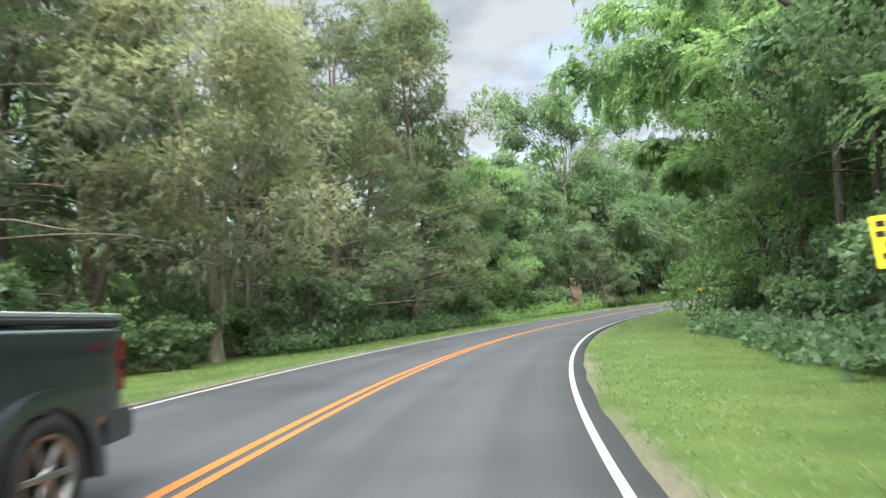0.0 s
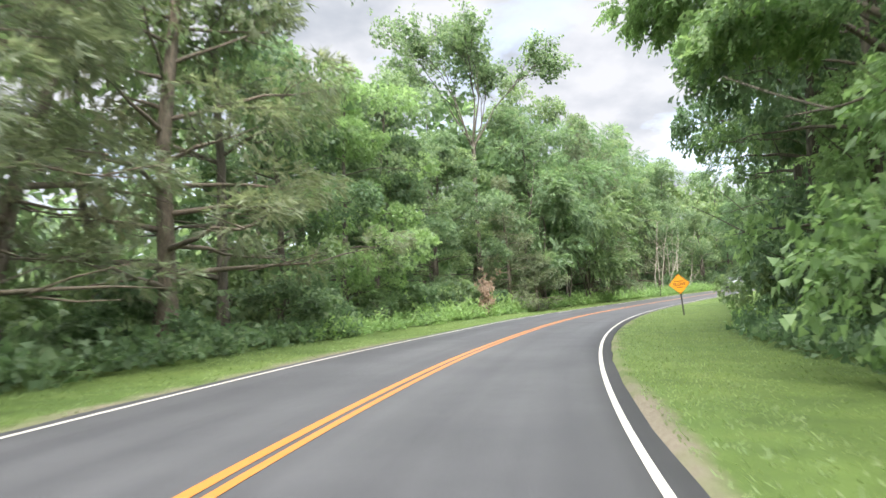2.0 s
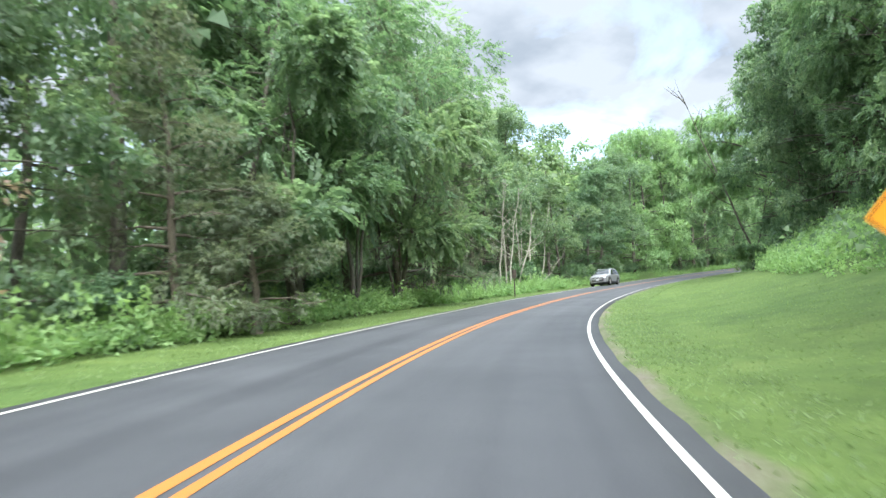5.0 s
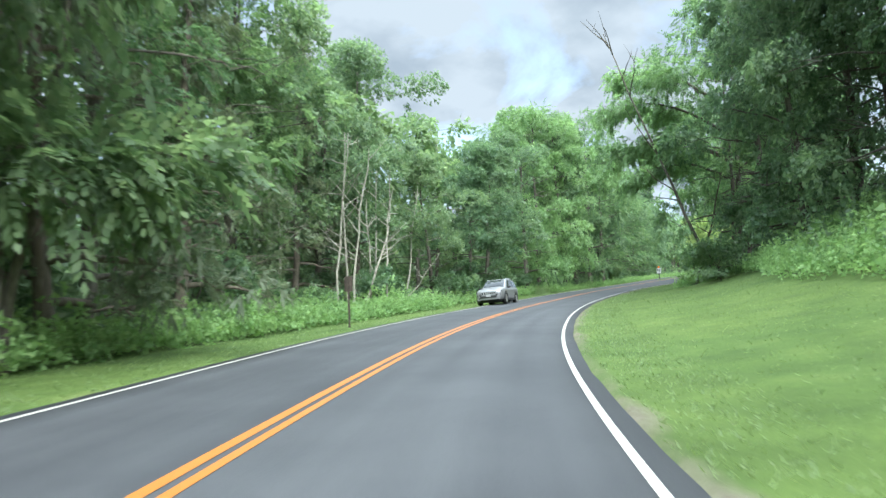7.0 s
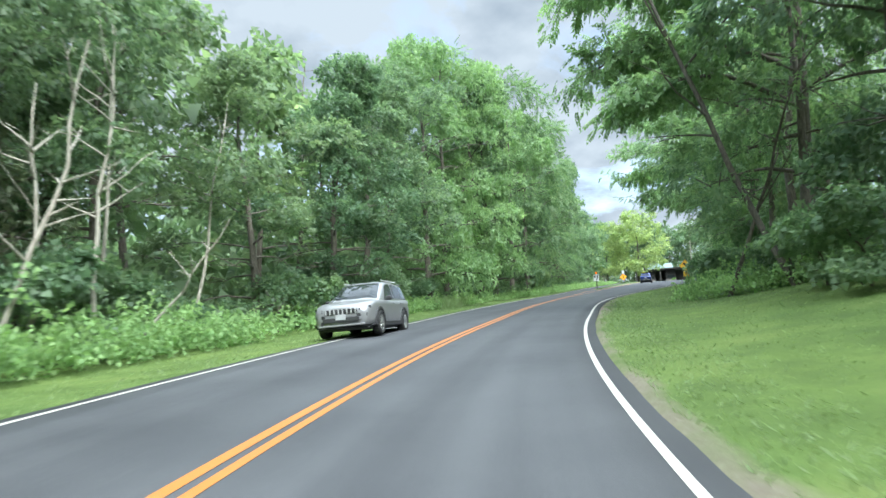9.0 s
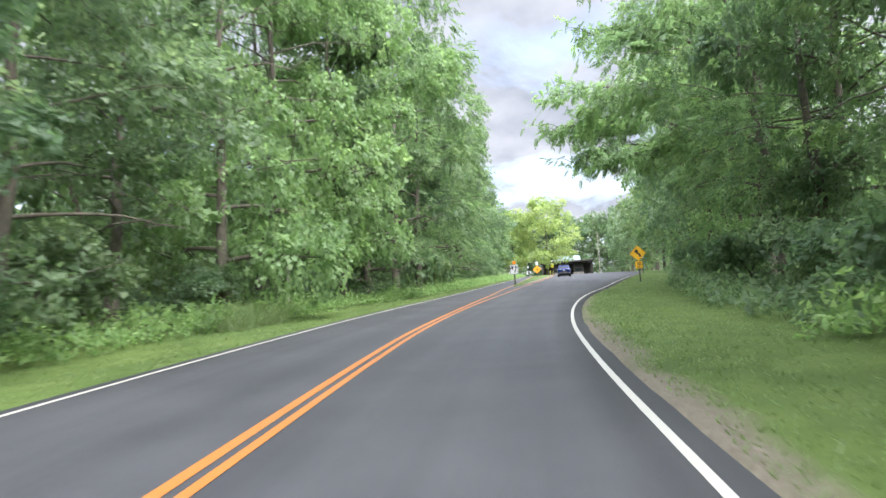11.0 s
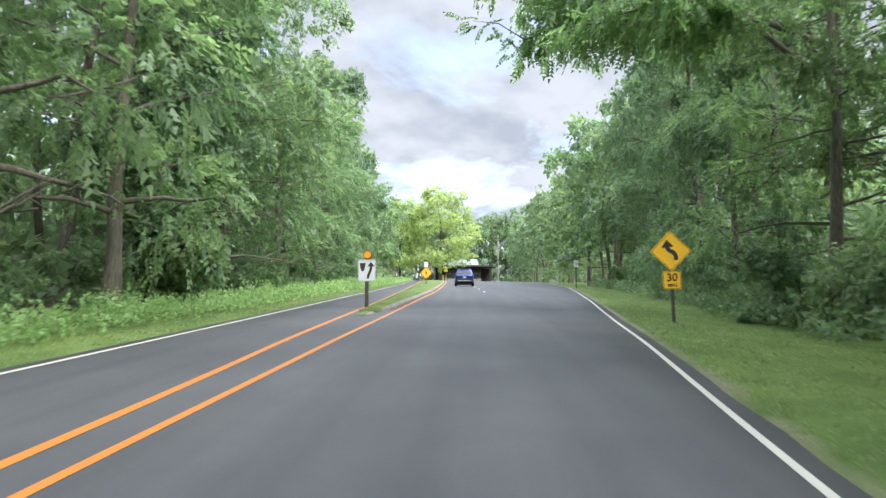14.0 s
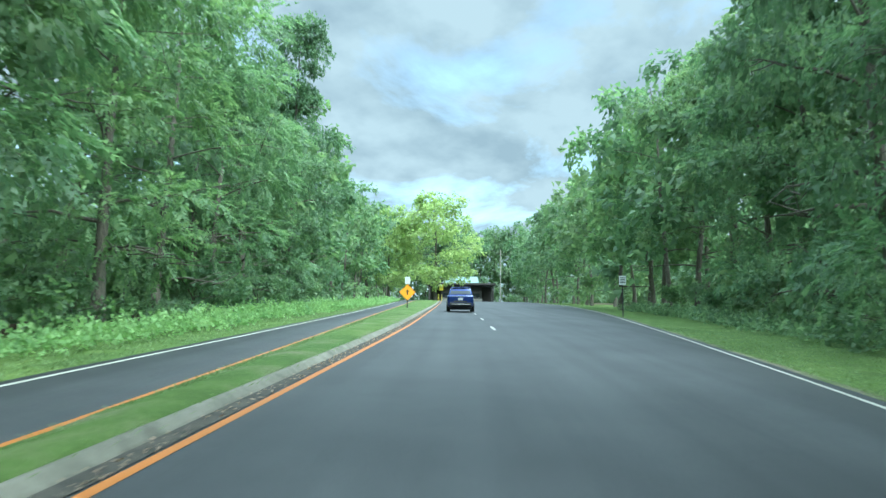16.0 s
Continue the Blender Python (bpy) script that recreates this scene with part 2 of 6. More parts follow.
LEAF_WALNUT = leafy("leaf_walnut", (0.067, 0.152, 0.051), (0.143, 0.269, 0.094), (0.255, 0.377, 0.145), 0.42)
LEAF_MAPLE = leafy("leaf_maple", (0.075, 0.152, 0.059), (0.164, 0.275, 0.107), (0.285, 0.377, 0.165), 0.42)
# yellow-green maple leaf; on the roadside walnuts its colour stands in for sunlight
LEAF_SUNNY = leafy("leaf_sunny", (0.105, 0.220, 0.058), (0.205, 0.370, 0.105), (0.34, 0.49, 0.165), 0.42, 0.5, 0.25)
LEAF_BRIGHT = leafy("leaf_bright", (0.17, 0.28, 0.060), (0.33, 0.45, 0.10), (0.50, 0.58, 0.16), 0.45)
LEAF_VINE = leafy("leaf_vine", (0.064, 0.148, 0.058), (0.138, 0.252, 0.100), (0.24, 0.345, 0.155), 0.42)
NEEDLE = leafy("cedar_needle", (0.088, 0.132, 0.062), (0.170, 0.218, 0.108), (0.27, 0.29, 0.17), 0.35, 0.7)
NEEDLE_DRY = leafy("dry_needle", (0.140, 0.160, 0.098), (0.245, 0.258, 0.165), (0.35, 0.345, 0.24), 0.38, 0.8)
NEEDLE_PALE = leafy("pale_needle", (0.165, 0.195, 0.115), (0.27, 0.295, 0.18), (0.36, 0.37, 0.25), 0.38, 0.8)
WEED = leafy("weed_leaf", (0.120, 0.255, 0.048), (0.240, 0.430, 0.085), (0.37, 0.52, 0.14), 0.35, 0.75, 0.2)
GRASS = leafy("grass_blade", (0.130, 0.215, 0.052), (0.175, 0.265, 0.066), (0.225, 0.285, 0.095), 0.3, 0.7, 0.2)
DEAD_LEAF = leafy("dead_leaf", (0.230, 0.140, 0.090), (0.360, 0.230, 0.155), (0.440, 0.300, 0.210), 0.25, 0.8, 0.1)

# ---------------------------------------------------------------- the line of the road
# Curvature (1/m) every 15 m along the lane that the camera drives; s is the distance along it, u metres to its right.
STEP = 15.0
BENDS = (0.01163, 0.0082, 0.006, 0.00616, 0.00715, 0.00642, 0.00583, 0.00773, 0.00738, 0.00383, 0.00373, 0.00111, -0.0008, -0.0015, -0.001, 0.0)
RISE_STEP = 13.0
RISE = (0.02, 0.27, 0.50, 0.75, 1.00, 1.34, 1.69, 2.10, 2.62, 3.22, 3.85, 4.49, 5.09, 5.71, 6.39, 7.05, 7.66, 8.23, 8.77, 9.29, 9.83, 10.39, 10.95, 11.48, 11.99, 12.50, 12.97, 13.05, 13.30, 13.50, 13.60, 13.60, 13.60, 13.60, 13.60, 13.60)
S0, S1, DS = -70.0, 430.0, 0.5
_s = np.arange(S0, S1 + DS / 2, DS)
_k = np.where(_s < 0, 0.004, np.interp(_s, np.arange(len(BENDS)) * STEP, BENDS))
_i0 = int(round(-S0 / DS))
_h = np.concatenate([[0], np.cumsum((_k[1:] + _k[:-1]) / 2 * DS)])
_h += 0.0385 - _h[_i0]
_x = np.concatenate([[0], np.cumsum((np.sin(_h[1:]) + np.sin(_h[:-1])) / 2 * DS)])
_y = np.concatenate([[0], np.cumsum((np.cos(_h[1:]) + np.cos(_h[:-1])) / 2 * DS)])
_x -= _x[_i0] + 0.059
_y -= _y[_i0]
_zk = np.interp(_s, np.arange(len(RISE)) * RISE_STEP, RISE)
_zk = np.where(_s < 0, RISE[0] + _s * 0.02, _zk)
_w = np.ones(17) / 17
_z = np.convolve(np.pad(_zk, 8, mode="edge"), _w, mode="valid")
BANK_S, BANK = (0, 36, 66, 102, 130, 160), (0.0319, 0.0248, 0.0299, 0.0269, 0.0050, 0.0157)

# Offsets of the painted lines at the places LINE_S along the lane
LINE_S = (0, 8, 15, 22, 30, 38, 46, 56, 66, 76, 86, 96, 106, 116, 126, 134, 140, 146, 152, 158, 164, 170, 176, 182, 188, 194, 200, 210, 225, 245, 275, 330, 430)
LEFT_WHITE = (-5.74, -5.79, -5.84, -5.87, -5.91, -5.88, -5.71, -5.63, -5.63, -5.62, -5.55, -5.53, -5.59, -5.64, -5.69, -5.72, -5.76, -5.81, -5.91, -5.93, -5.93, -5.93, -5.94, -5.97, -6.01, -6.05, -6.02, -5.99, -6.07, -6.52, -7.25, -8.63, -11.00)
LEFT_YELLOW = (-2.50, -2.49, -2.57, -2.58, -2.61, -2.53, -2.40, -2.38, -2.37, -2.37, -2.38, -2.30, -2.27, -2.23, -2.21, -2.25, -2.44, -2.67, -2.78, -2.93, -3.12, -3.32, -3.61, -3.76, -3.86, -3.99, -4.11, -4.30, -4.57, -4.93, -5.44, -6.33, -8.00)
RIGHT_YELLOW = (-2.30, -2.27, -2.36, -2.37, -2.41, -2.33, -2.21, -2.18, -2.16, -2.17, -2.17, -2.10, -2.05, -2.02, -2.01, -2.04, -2.23, -2.46, -2.59, -2.69, -2.69, -2.69, -2.68, -2.59, -2.51, -2.39, -2.24, -1.97, -1.75, -1.50, -1.20, -1.08, -1.60)
RIGHT_WHITE = (1.05, 1.02, 0.97, 0.91, 0.84, 0.89, 0.94, 1.00, 1.03, 1.00, 1.02, 1.09, 1.19, 1.18, 1.20, 1.25, 1.15, 1.10, 1.22, 1.47, 1.90, 2.62, 3.36, 3.97, 4.68, 5.49, 6.28, 7.73, 10.02, 12.83, 15.88, 16.28, 17.00)
_ROUND = np.ones(9) / 9


def along(table, s):
    """The offset of a line at s, with its corners rounded; a plain (s, u) table is read as it stands."""
    if len(table) != len(LINE_S):
        a = np.array(table)
        return float(np.interp(s, a[:, 0], a[:, 1]))
    if table not in LINES:
        v = np.interp(_s, LINE_S, table)
        LINES[table] = np.convolve(np.pad(v, 4, mode="edge"), _ROUND, mode="valid")
    return float(np.interp(s, _s, LINES[table]))


LINES = {}


def flat(s, u):
    """Plan place and heading at s, u."""
    x, y, h = np.interp(s, _s, _x), np.interp(s, _s, _y), np.interp(s, _s, _h)
    return x + u * math.cos(h), y - u * math.sin(h), h


def smooth(a, b, v):
    t = min(max((v - a) / (b - a), 0.0), 1.0)
    return t * t * (3 - 2 * t)


def road_z(s, u):
    bank = np.interp(s, BANK_S, BANK)
    return float(np.interp(s, _s, _z)) - bank * min(max(u, -9.0), 9.0)


def ground_z(s, u):
    """Height of the land: a shallow ditch by the road, a grassy bank within the bend, level woods."""
    z = road_z(s, u)
    lw, rw = along(LEFT_WHITE, s), along(RIGHT_WHITE, s)
    if u > rw + 0.3:
        d = u - rw - 0.3
        z -= 0.04 * smooth(0, 0.4, d) + 0.10 * smooth(0.4, 3.0, d) * (1 - smooth(45, 70, s) * (1 - smooth(132, 150, s)))
        bank = smooth(48, 84, s) * (1 - smooth(128, 150, s))
        z += bank * (1.7 * smooth(1.0, 13, d) + 1.9 * smooth(8, 15, d))
        z += 0.12 * smooth(3, 12, d) * noise.noise((s * 0.1, u * 0.1, 3.0))
    elif u < lw - 0.3:
        d = lw - 0.3 - u
        z -= 0.04 * smooth(0, 0.4, d) + 0.05 * smooth(0.4, 2.0, d)
        z += 0.35 * smooth(3.5, 9, d) * smooth(90, 115, s) * (1 - smooth(150, 170, s))
        z += 0.15 * smooth(3, 12, d) * noise.noise((s * 0.1, u * 0.1, 9.0))
    return z


def at(s, u, h=0.0):
    x, y, _ = flat(s, u)
    return Vector((x, y, ground_z(s, u) + h))


def stand(s, u, turn=0.0, h=0.0):
    """The pose of a thing on the ground: its y axis along the road (turn 0), its x axis to the right."""
    x, y, hd = flat(s, u)
    return pose(x, y, ground_z(s, u) + h, 0, 0, -math.degrees(hd) + turn)


# ---------------------------------------------------------------- mesh helpers
def mesh_of(name, verts, faces, mat, smooth_faces=False):
    me = bpy.data.meshes.new(name)
    me.from_pydata([tuple(v) for v in verts], [], [tuple(f) for f in faces])
    me.materials.append(mat)
    if smooth_faces:
        me.polygons.foreach_set("use_smooth", [True] * len(me.polygons))
    me.update()
    return me


def part(name, bm, mat, parent=None, label="", soft_faces=False):
    """Links a bmesh, or a ready mesh, as one mesh object under a thing or a part."""
    if isinstance(bm, bmesh.types.BMesh):
        bmesh.ops.recalc_face_normals(bm, faces=bm.faces)
        me = bpy.data.meshes.new(name)
        bm.to_mesh(me)
        bm.free()
        me.materials.append(mat)
        if soft_faces:
            me.polygons.foreach_set("use_smooth", [True] * len(me.polygons))
    else:
        me = bm
    ob = new(name, me)
    if parent is not None:
        ob.parent = parent
    if label:
        ob["label"] = label
    return ob


def thing(name, m, label, category, group="", kind=""):
    ob = new(name)
    ob.matrix_basis = m
    return tagged(ob, label, category, group, kind)


def box(sx, sy, sz, x=0, y=0, z=0, bevel=0.0, bm=None, seg=2):
    """A bevelled block centred at x, y, z."""
    own = bmesh.new()
    bmesh.ops.create_cube(own, size=1.0, matrix=Matrix.Translation((x, y, z)) @ Matrix.Diagonal((sx, sy, sz, 1)))
    if bevel:
        bmesh.ops.bevel(own, geom=list(own.edges), offset=bevel, segments=seg, affect="EDGES", profile=0.5)
    if bm is None:
        return own
    me = bpy.data.meshes.new("t")
    own.to_mesh(me); own.free()
    bm.from_mesh(me)
    bpy.data.meshes.remove(me)
    return bm


def rod(r1, r2, length, segs=12, m=Matrix(), bm=None):
    """A round bar along z from 0 to length."""
    bm = bm or bmesh.new()
    bmesh.ops.create_cone(bm, cap_ends=True, segments=segs, radius1=r1, radius2=r2, depth=length, matrix=m @ Matrix.Translation((0, 0, length / 2)))
    return bm


def plate(points, thick, bm=None, y=0.0):
    """A flat plate in the x, z plane with the outline given, facing -y."""
    bm = bm or bmesh.new()
    front = [bm.verts.new((x, y - thick / 2, z)) for x, z in points]
    back = [bm.verts.new((x, y + thick / 2, z)) for x, z in points]
    bm.faces.new(front)
    bm.faces.new(back[::-1])
    k = len(points)
    for i in range(k):
        bm.faces.new((front[i], back[i], back[(i + 1) % k], front[(i + 1) % k]))
    return bm


def rounded(w, h, r, cx=0.0, cz=0.0, n=4, turn=0.0):
    pts = []
    for qx, qz, a0 in ((1, 1, 0), (-1, 1, 90), (-1, -1, 180), (1, -1, 270)):
        for i in range(n + 1):
            a = radians(a0 + 90 * i / n)
            pts.append((qx * (w / 2 - r) + r * math.cos(a), qz * (h / 2 - r) + r * math.sin(a)))
    c, s = math.cos(radians(turn)), math.sin(radians(turn))
    return [(cx + x * c - z * s, cz + x * s + z * c) for x, z in pts]


# ---------------------------------------------------------------- land and road
def make_ground():
    us = [-150, -110, -80, -60, -45, -34, -26, -20, -16, -13.5, -11.5, -10, -9, -8.2, -7.5, -7, -6.6, -6.3, -6.1]
    us_right = [0.05, 0.2, 0.45, 0.8, 1.3, 2, 2.8, 3.6, 4.5, 5.5, 6.5, 7.5, 9, 10.5, 12, 14, 17, 21, 26, 32, 40, 50, 62]
    verts, cover, faces = [], [], []
    ss = np.arange(S0, S1 + 0.1, 2.0)
    cols = 0
    for s in ss:
        lw, rw = along(LEFT_WHITE, s), along(RIGHT_WHITE, s)
        row = [lw - 0.35 + (u + 6.12) for u in us[:-1]] + [lw - 0.25]
        mid = [lw + (rw - lw) * f for f in (0.2, 0.4, 0.6, 0.8)]
        row = row + mid + [rw + 0.25] + [rw + 0.3 + u for u in us_right]
        cols = len(row)
        for u in row:
            p = at(s, u)
            on_road = lw - 0.28 < u < rw + 0.28
            if on_road:
                p.z = road_z(s, u) - 0.06
            verts.append(p)
            left, right = lw - 0.3 - u, u - rw - 0.3
            wood = max(smooth(4.5, 8, left), smooth(9.0, 13.0, right))
            edge = (1 - smooth(0.0, 0.8 + 0.5 * smooth(130, 140, s) * (1 - smooth(149, 156, s)), abs(right))) * (0.60 + 0.22 * smooth(130, 140, s) * (1 - smooth(149, 156, s)) + 0.32 * noise.noise((s * 0.11, 4.0, 7.0))) if right > -0.2 else (1 - smooth(0.0, 1.7 if s < 60 else 0.5, abs(left))) * ((0.66 if s < 50 else 0.42) + 0.30 * noise.noise((s * 0.13, 9.0, 1.0)))
            cover.append((wood, edge, 0, 1))
    rows = len(ss)
    # skirt to the horizon
    far_left = [len(verts) + i for i in range(rows)]
    for i, s in enumerate(ss):
        x, y, _ = flat(s, -1400)
        verts.append(Vector((x, y, 4))); cover.append((0.2, 0, 0, 1))
    far_right = [len(verts) + i for i in range(rows)]
    for i, s in enumerate(ss):
        p = verts[i * cols + cols - 1]
        f = i / (rows - 1)
        verts.append(Vector((p.x + 1200 - 500 * f, p.y - 900 + 300 * f, 4))); cover.append((0.2, 0, 0, 1))
    for i in range(rows - 1):
        for j in range(cols - 1):
            a = i * cols + j
            faces.append((a, a + 1, a + cols + 1, a + cols))
        faces.append((far_left[i], i * cols, (i + 1) * cols, far_left[i + 1]))
        faces.append((i * cols + cols - 1, far_right[i], far_right[i + 1], (i + 1) * cols + cols - 1))
    for row, way in ((0, -1), (rows - 1, 1)):
        x, y, h = flat(ss[row], 0)
        base = [far_left[row]] + [row * cols + j for j in range(cols)] + [far_right[row]]
        ends = []
        for b_ in base:
            p = verts[b_]
            ends.append(len(verts))
            verts.append(Vector((p.x + way * 1400 * math.sin(h), p.y + way * 1400 * math.cos(h), p.z))); cover.append((0.2, 0, 0, 1))
        for j in range(len(base) - 1):
            quad = (base[j], base[j + 1], ends[j + 1], ends[j])
            faces.append(quad if way > 0 else quad[::-1])
    me = mesh_of("ground", verts, faces, GROUND, True)
    ca = me.color_attributes.new("cover", "FLOAT_COLOR", "POINT")
    ca.data.foreach_set("color", [c for v in cover for c in v])
    return tagged(new("ground", me), "mown roadside grass running into woodland leaf litter", "ground", kind="structure")


def strip(name, left, right, s_from, s_to, lift, mat, step=1.0, uv=False, thick=0.0):
    """A band on the road between two offsets, each a function of s."""
    n = max(2, int(math.ceil((s_to - s_from) / step)) + 1)
    ss = np.linspace(s_from, s_to, n)
    verts, faces = [], []
    k = 9 if uv else 2
    for s in ss:
        a, b = left(s), right(s)
        for j in range(k):
            u = a + (b - a) * j / (k - 1)
            x, y, _ = flat(s, u)
            verts.append((x, y, road_z(s, u) + lift))
    for i in range(n - 1):
        for j in range(k - 1):
            q = i * k + j
            faces.append((q, q + 1, q + k + 1, q + k))
    if thick:
        m = len(verts)
        verts += [(x, y, z - thick) for x, y, z in verts]
        for i in range(n - 1):
            for j in (0, k - 1):
                q = i * k + j
                faces.append((q, q + k, q + k + m, q + m) if j == 0 else (q, q + m, q + k + m, q + k))
    me = mesh_of(name, verts, faces, mat, True)
    if uv:
        lay = me.uv_layers.new(name="lanes")
        for lp in me.loops:
            q = lp.vertex_index % m if thick else lp.vertex_index
            s, j = ss[q // k], q % k
            lay.data[lp.index].uv = (s, left(s) + (right(s) - left(s)) * j / (k - 1))
    return me


make_ground()
wob = lambda s, a: 0.05 * noise.noise((s * 0.6, a, 0.0)) + 0.02 * noise.noise((s * 2.3, a, 5.0))
road_me = strip("road", lambda s: along(LEFT_WHITE, s) - 0.28 + wob(s, 1.0), lambda s: along(RIGHT_WHITE, s) + 0.26 + wob(s, 7.0), S0, S1, 0.0, ASPHALT, 1.0, True, 0.09)
tagged(new("road", road_me), "dark grey asphalt two-lane road with painted lines", "road", kind="structure")


def painted(name, table, width, mat, s_from, s_to, label):
    c = lambda s: along(table, s)
    me = strip(name, lambda s: c(s) - width / 2 + 0.006 * noise.noise((s * 3, 1, 1)), lambda s: c(s) + width / 2 + 0.006 * noise.noise((s * 3, 4, 1)), s_from, s_to, 0.005, mat)
    return tagged(new(name, me), label, "road marking", kind="structure")


painted("edge_line", LEFT_WHITE, 0.10, WHITE_LINE, S0, 330, "white painted edge line beside the oncoming lane")
painted("edge_line", RIGHT_WHITE, 0.086, WHITE_LINE, S0, 330, "white painted edge line beside the driven lane")
painted("centre_line", LEFT_YELLOW, 0.13, YELLOW_LINE, S0, 330, "orange-yellow painted line beside the oncoming lane")
painted("centre_line", RIGHT_YELLOW, 0.11, YELLOW_LINE, S0, 330, "orange-yellow painted line beside the driven lane")
for i in range(12):
    s_d = 208.0 + i * 9.0
    painted("lane_dash", ((0, 1.15), (200, 1.15), (330, 2.0)), 0.11, WHITE_LINE, s_d, s_d + 2.6, "short white dash between the two lanes")

# grassy island between the carriageways, from its nose on, with a kerb on one side
NOSE = 182.6


def island_edges(s):
    open_ = smooth(NOSE - 1, NOSE + 5, s)
    a, b = along(LEFT_YELLOW, s) + 0.085, along(RIGHT_YELLOW, s) - 0.43
    mid = (a + b) / 2
    wide_ = 0.2 + 0.8 * open_
    return mid + (a - mid) * wide_, mid + (b - mid) * wide_, open_


def make_island():
    ss = np.arange(NOSE, 330.1, 1.0)
    verts, faces, k = [], [], 9
    for s in ss:
        a, b, open_ = island_edges(s)
        for j in range(k):
            f = j / (k - 1)
            u = a + (b - a) * f
            x, y, _ = flat(s, u)
            crown = (0.02 + 0.075 * smooth(0.0, 0.5, f) + 0.02 * math.sin(math.pi * f) - (0.05 if j == k - 1 else 0.0)) * open_
            verts.append((x, y, road_z(s, u) + 0.012 + crown + 0.015 * noise.noise((s, u, 2)) * open_))
    for i in range(len(ss) - 1):
        for j in range(k - 1):
            q = i * k + j
            faces.append((q, q + 1, q + k + 1, q + k))
    me = mesh_of("traffic_island", verts, faces, GROUND, True)
    ca = me.color_attributes.new("cover", "FLOAT_COLOR", "POINT")
    ca.data.foreach_set("color", [c for i in range(len(verts)) for c in (0.0, 0.45 if i % k in (0, k - 1) or i < 3 * k else 0.40, 0, 1)])
    tagged(new("traffic_island", me), "narrow grass island between the two carriageways", "traffic island", kind="structure")
    # kerb: low sloping mossy concrete from the grass down to the asphalt
    prof = ((-0.08, 0.050), (-0.05, 0.092), (0.0, 0.090), (0.04, 0.068), (0.08, 0.03), (0.12, 0.006), (0.125, -0.03))
    verts, faces, k = [], [], len(prof)
    ss = np.arange(NOSE + 0.5, 330.1, 1.0)
    for s in ss:
        a, b, open_ = island_edges(s)
        for o, h in prof:
            u = b + o * (0.5 + 0.5 * open_)
            x, y, _ = flat(s, u)
            verts.append((x, y, road_z(s, u) + 0.006 + h * open_ + 0.006 * noise.noise((s * 1.3, o * 9, 4))))
    for i in range(len(ss) - 1):
        for j in range(k - 1):
            q = i * k + j
            faces.append((q, q + 1, q + k + 1, q + k))
    tagged(new("kerb", mesh_of("kerb", verts, faces, KERB, True)), "low worn concrete kerb edging the grass island", "kerb", kind="structure")
    # leaf litter and silt lying in the gutter
    lit = strip("gutter_litter", lambda s: island_edges(s)[1] + 0.08 + 0.02 * noise.noise((s * 1.7, 3, 3)), lambda s: along(RIGHT_YELLOW, s) - 0.09 + 0.04 * noise.noise((s * 0.9, 8, 3)) + 0.02 * noise.noise((s * 4.1, 2, 3)), NOSE + 3.5, 300, 0.010, LITTER, 0.5)
    tagged(new("gutter_litter", lit), "brown silt and leaf litter lying along the kerb", "litter", kind="structure")


make_island()
# ---------------------------------------------------------------- trees
class Shape:
    """Collects verts and faces of one mesh."""
    def __init__(self):
        self.v, self.f, self.n = [], [], 0

    def tube(self, pts, radii, sides=6):
        pts = np.array(pts, float)
        m = len(pts)
        tang = np.gradient(pts, axis=0)
        tang /= np.linalg.norm(tang, axis=1)[:, None] + 1e-9
        ref = np.array((0.93, 0.29, 0.21))
        e1 = np.cross(tang, ref)
        e1 /= np.linalg.norm(e1, axis=1)[:, None] + 1e-9
        e2 = np.cross(tang, e1)
        a = np.arange(sides) * 2 * math.pi / sides
        ring = (np.cos(a)[None, :, None] * e1[:, None] + np.sin(a)[None, :, None] * e2[:, None]) * np.array(radii)[:, None, None]
        self.v.append((pts[:, None] + ring).reshape(-1, 3))
        i, j = np.meshgrid(np.arange(m - 1), np.arange(sides), indexing="ij")
        a0, b0 = i * sides + j, i * sides + (j + 1) % sides
        self.f.append((np.stack([a0, b0, b0 + sides, a0 + sides], -1).reshape(-1, 4) + self.n))
        self.n += m * sides

    def quads(self, q):
        """q: k x 4 x 3 corner places, each its own leaf."""
        k = len(q)
        self.v.append(q.reshape(-1, 3))
        self.f.append(np.arange(4 * k).reshape(k, 4) + self.n)
        self.n += 4 * k

    def tris(self, q):
        """q: k x 3 x 3 corner places, each its own leaf."""
        k = len(q)
        self.v.append(q.reshape(-1, 3))
        self.f.append(np.arange(3 * k).reshape(k, 3) + self.n)
        self.n += 3 * k

    def mesh(self, name, mat, soft_faces=False):
        v = np.concatenate(self.v)
        idx = np.concatenate([f.ravel() for f in self.f])
        sizes = np.concatenate([np.full(len(f), f.shape[1]) for f in self.f])
        me = bpy.data.meshes.new(name)
        me.vertices.add(len(v)); me.vertices.foreach_set("co", v.astype(np.float32).ravel())
        me.loops.add(len(idx)); me.loops.foreach_set("vertex_index", idx.astype(np.int32))
        me.polygons.add(len(sizes))
        me.polygons.foreach_set("loop_start", np.concatenate([[0], np.cumsum(sizes)[:-1]]).astype(np.int32))
        if soft_faces:
            me.polygons.foreach_set("use_smooth", np.ones(len(sizes), bool))
        me.materials.append(mat)
        me.update(calc_edges=True)
        return me


def unit(a):
    return a / (np.linalg.norm(a, axis=-1, keepdims=True) + 1e-9)


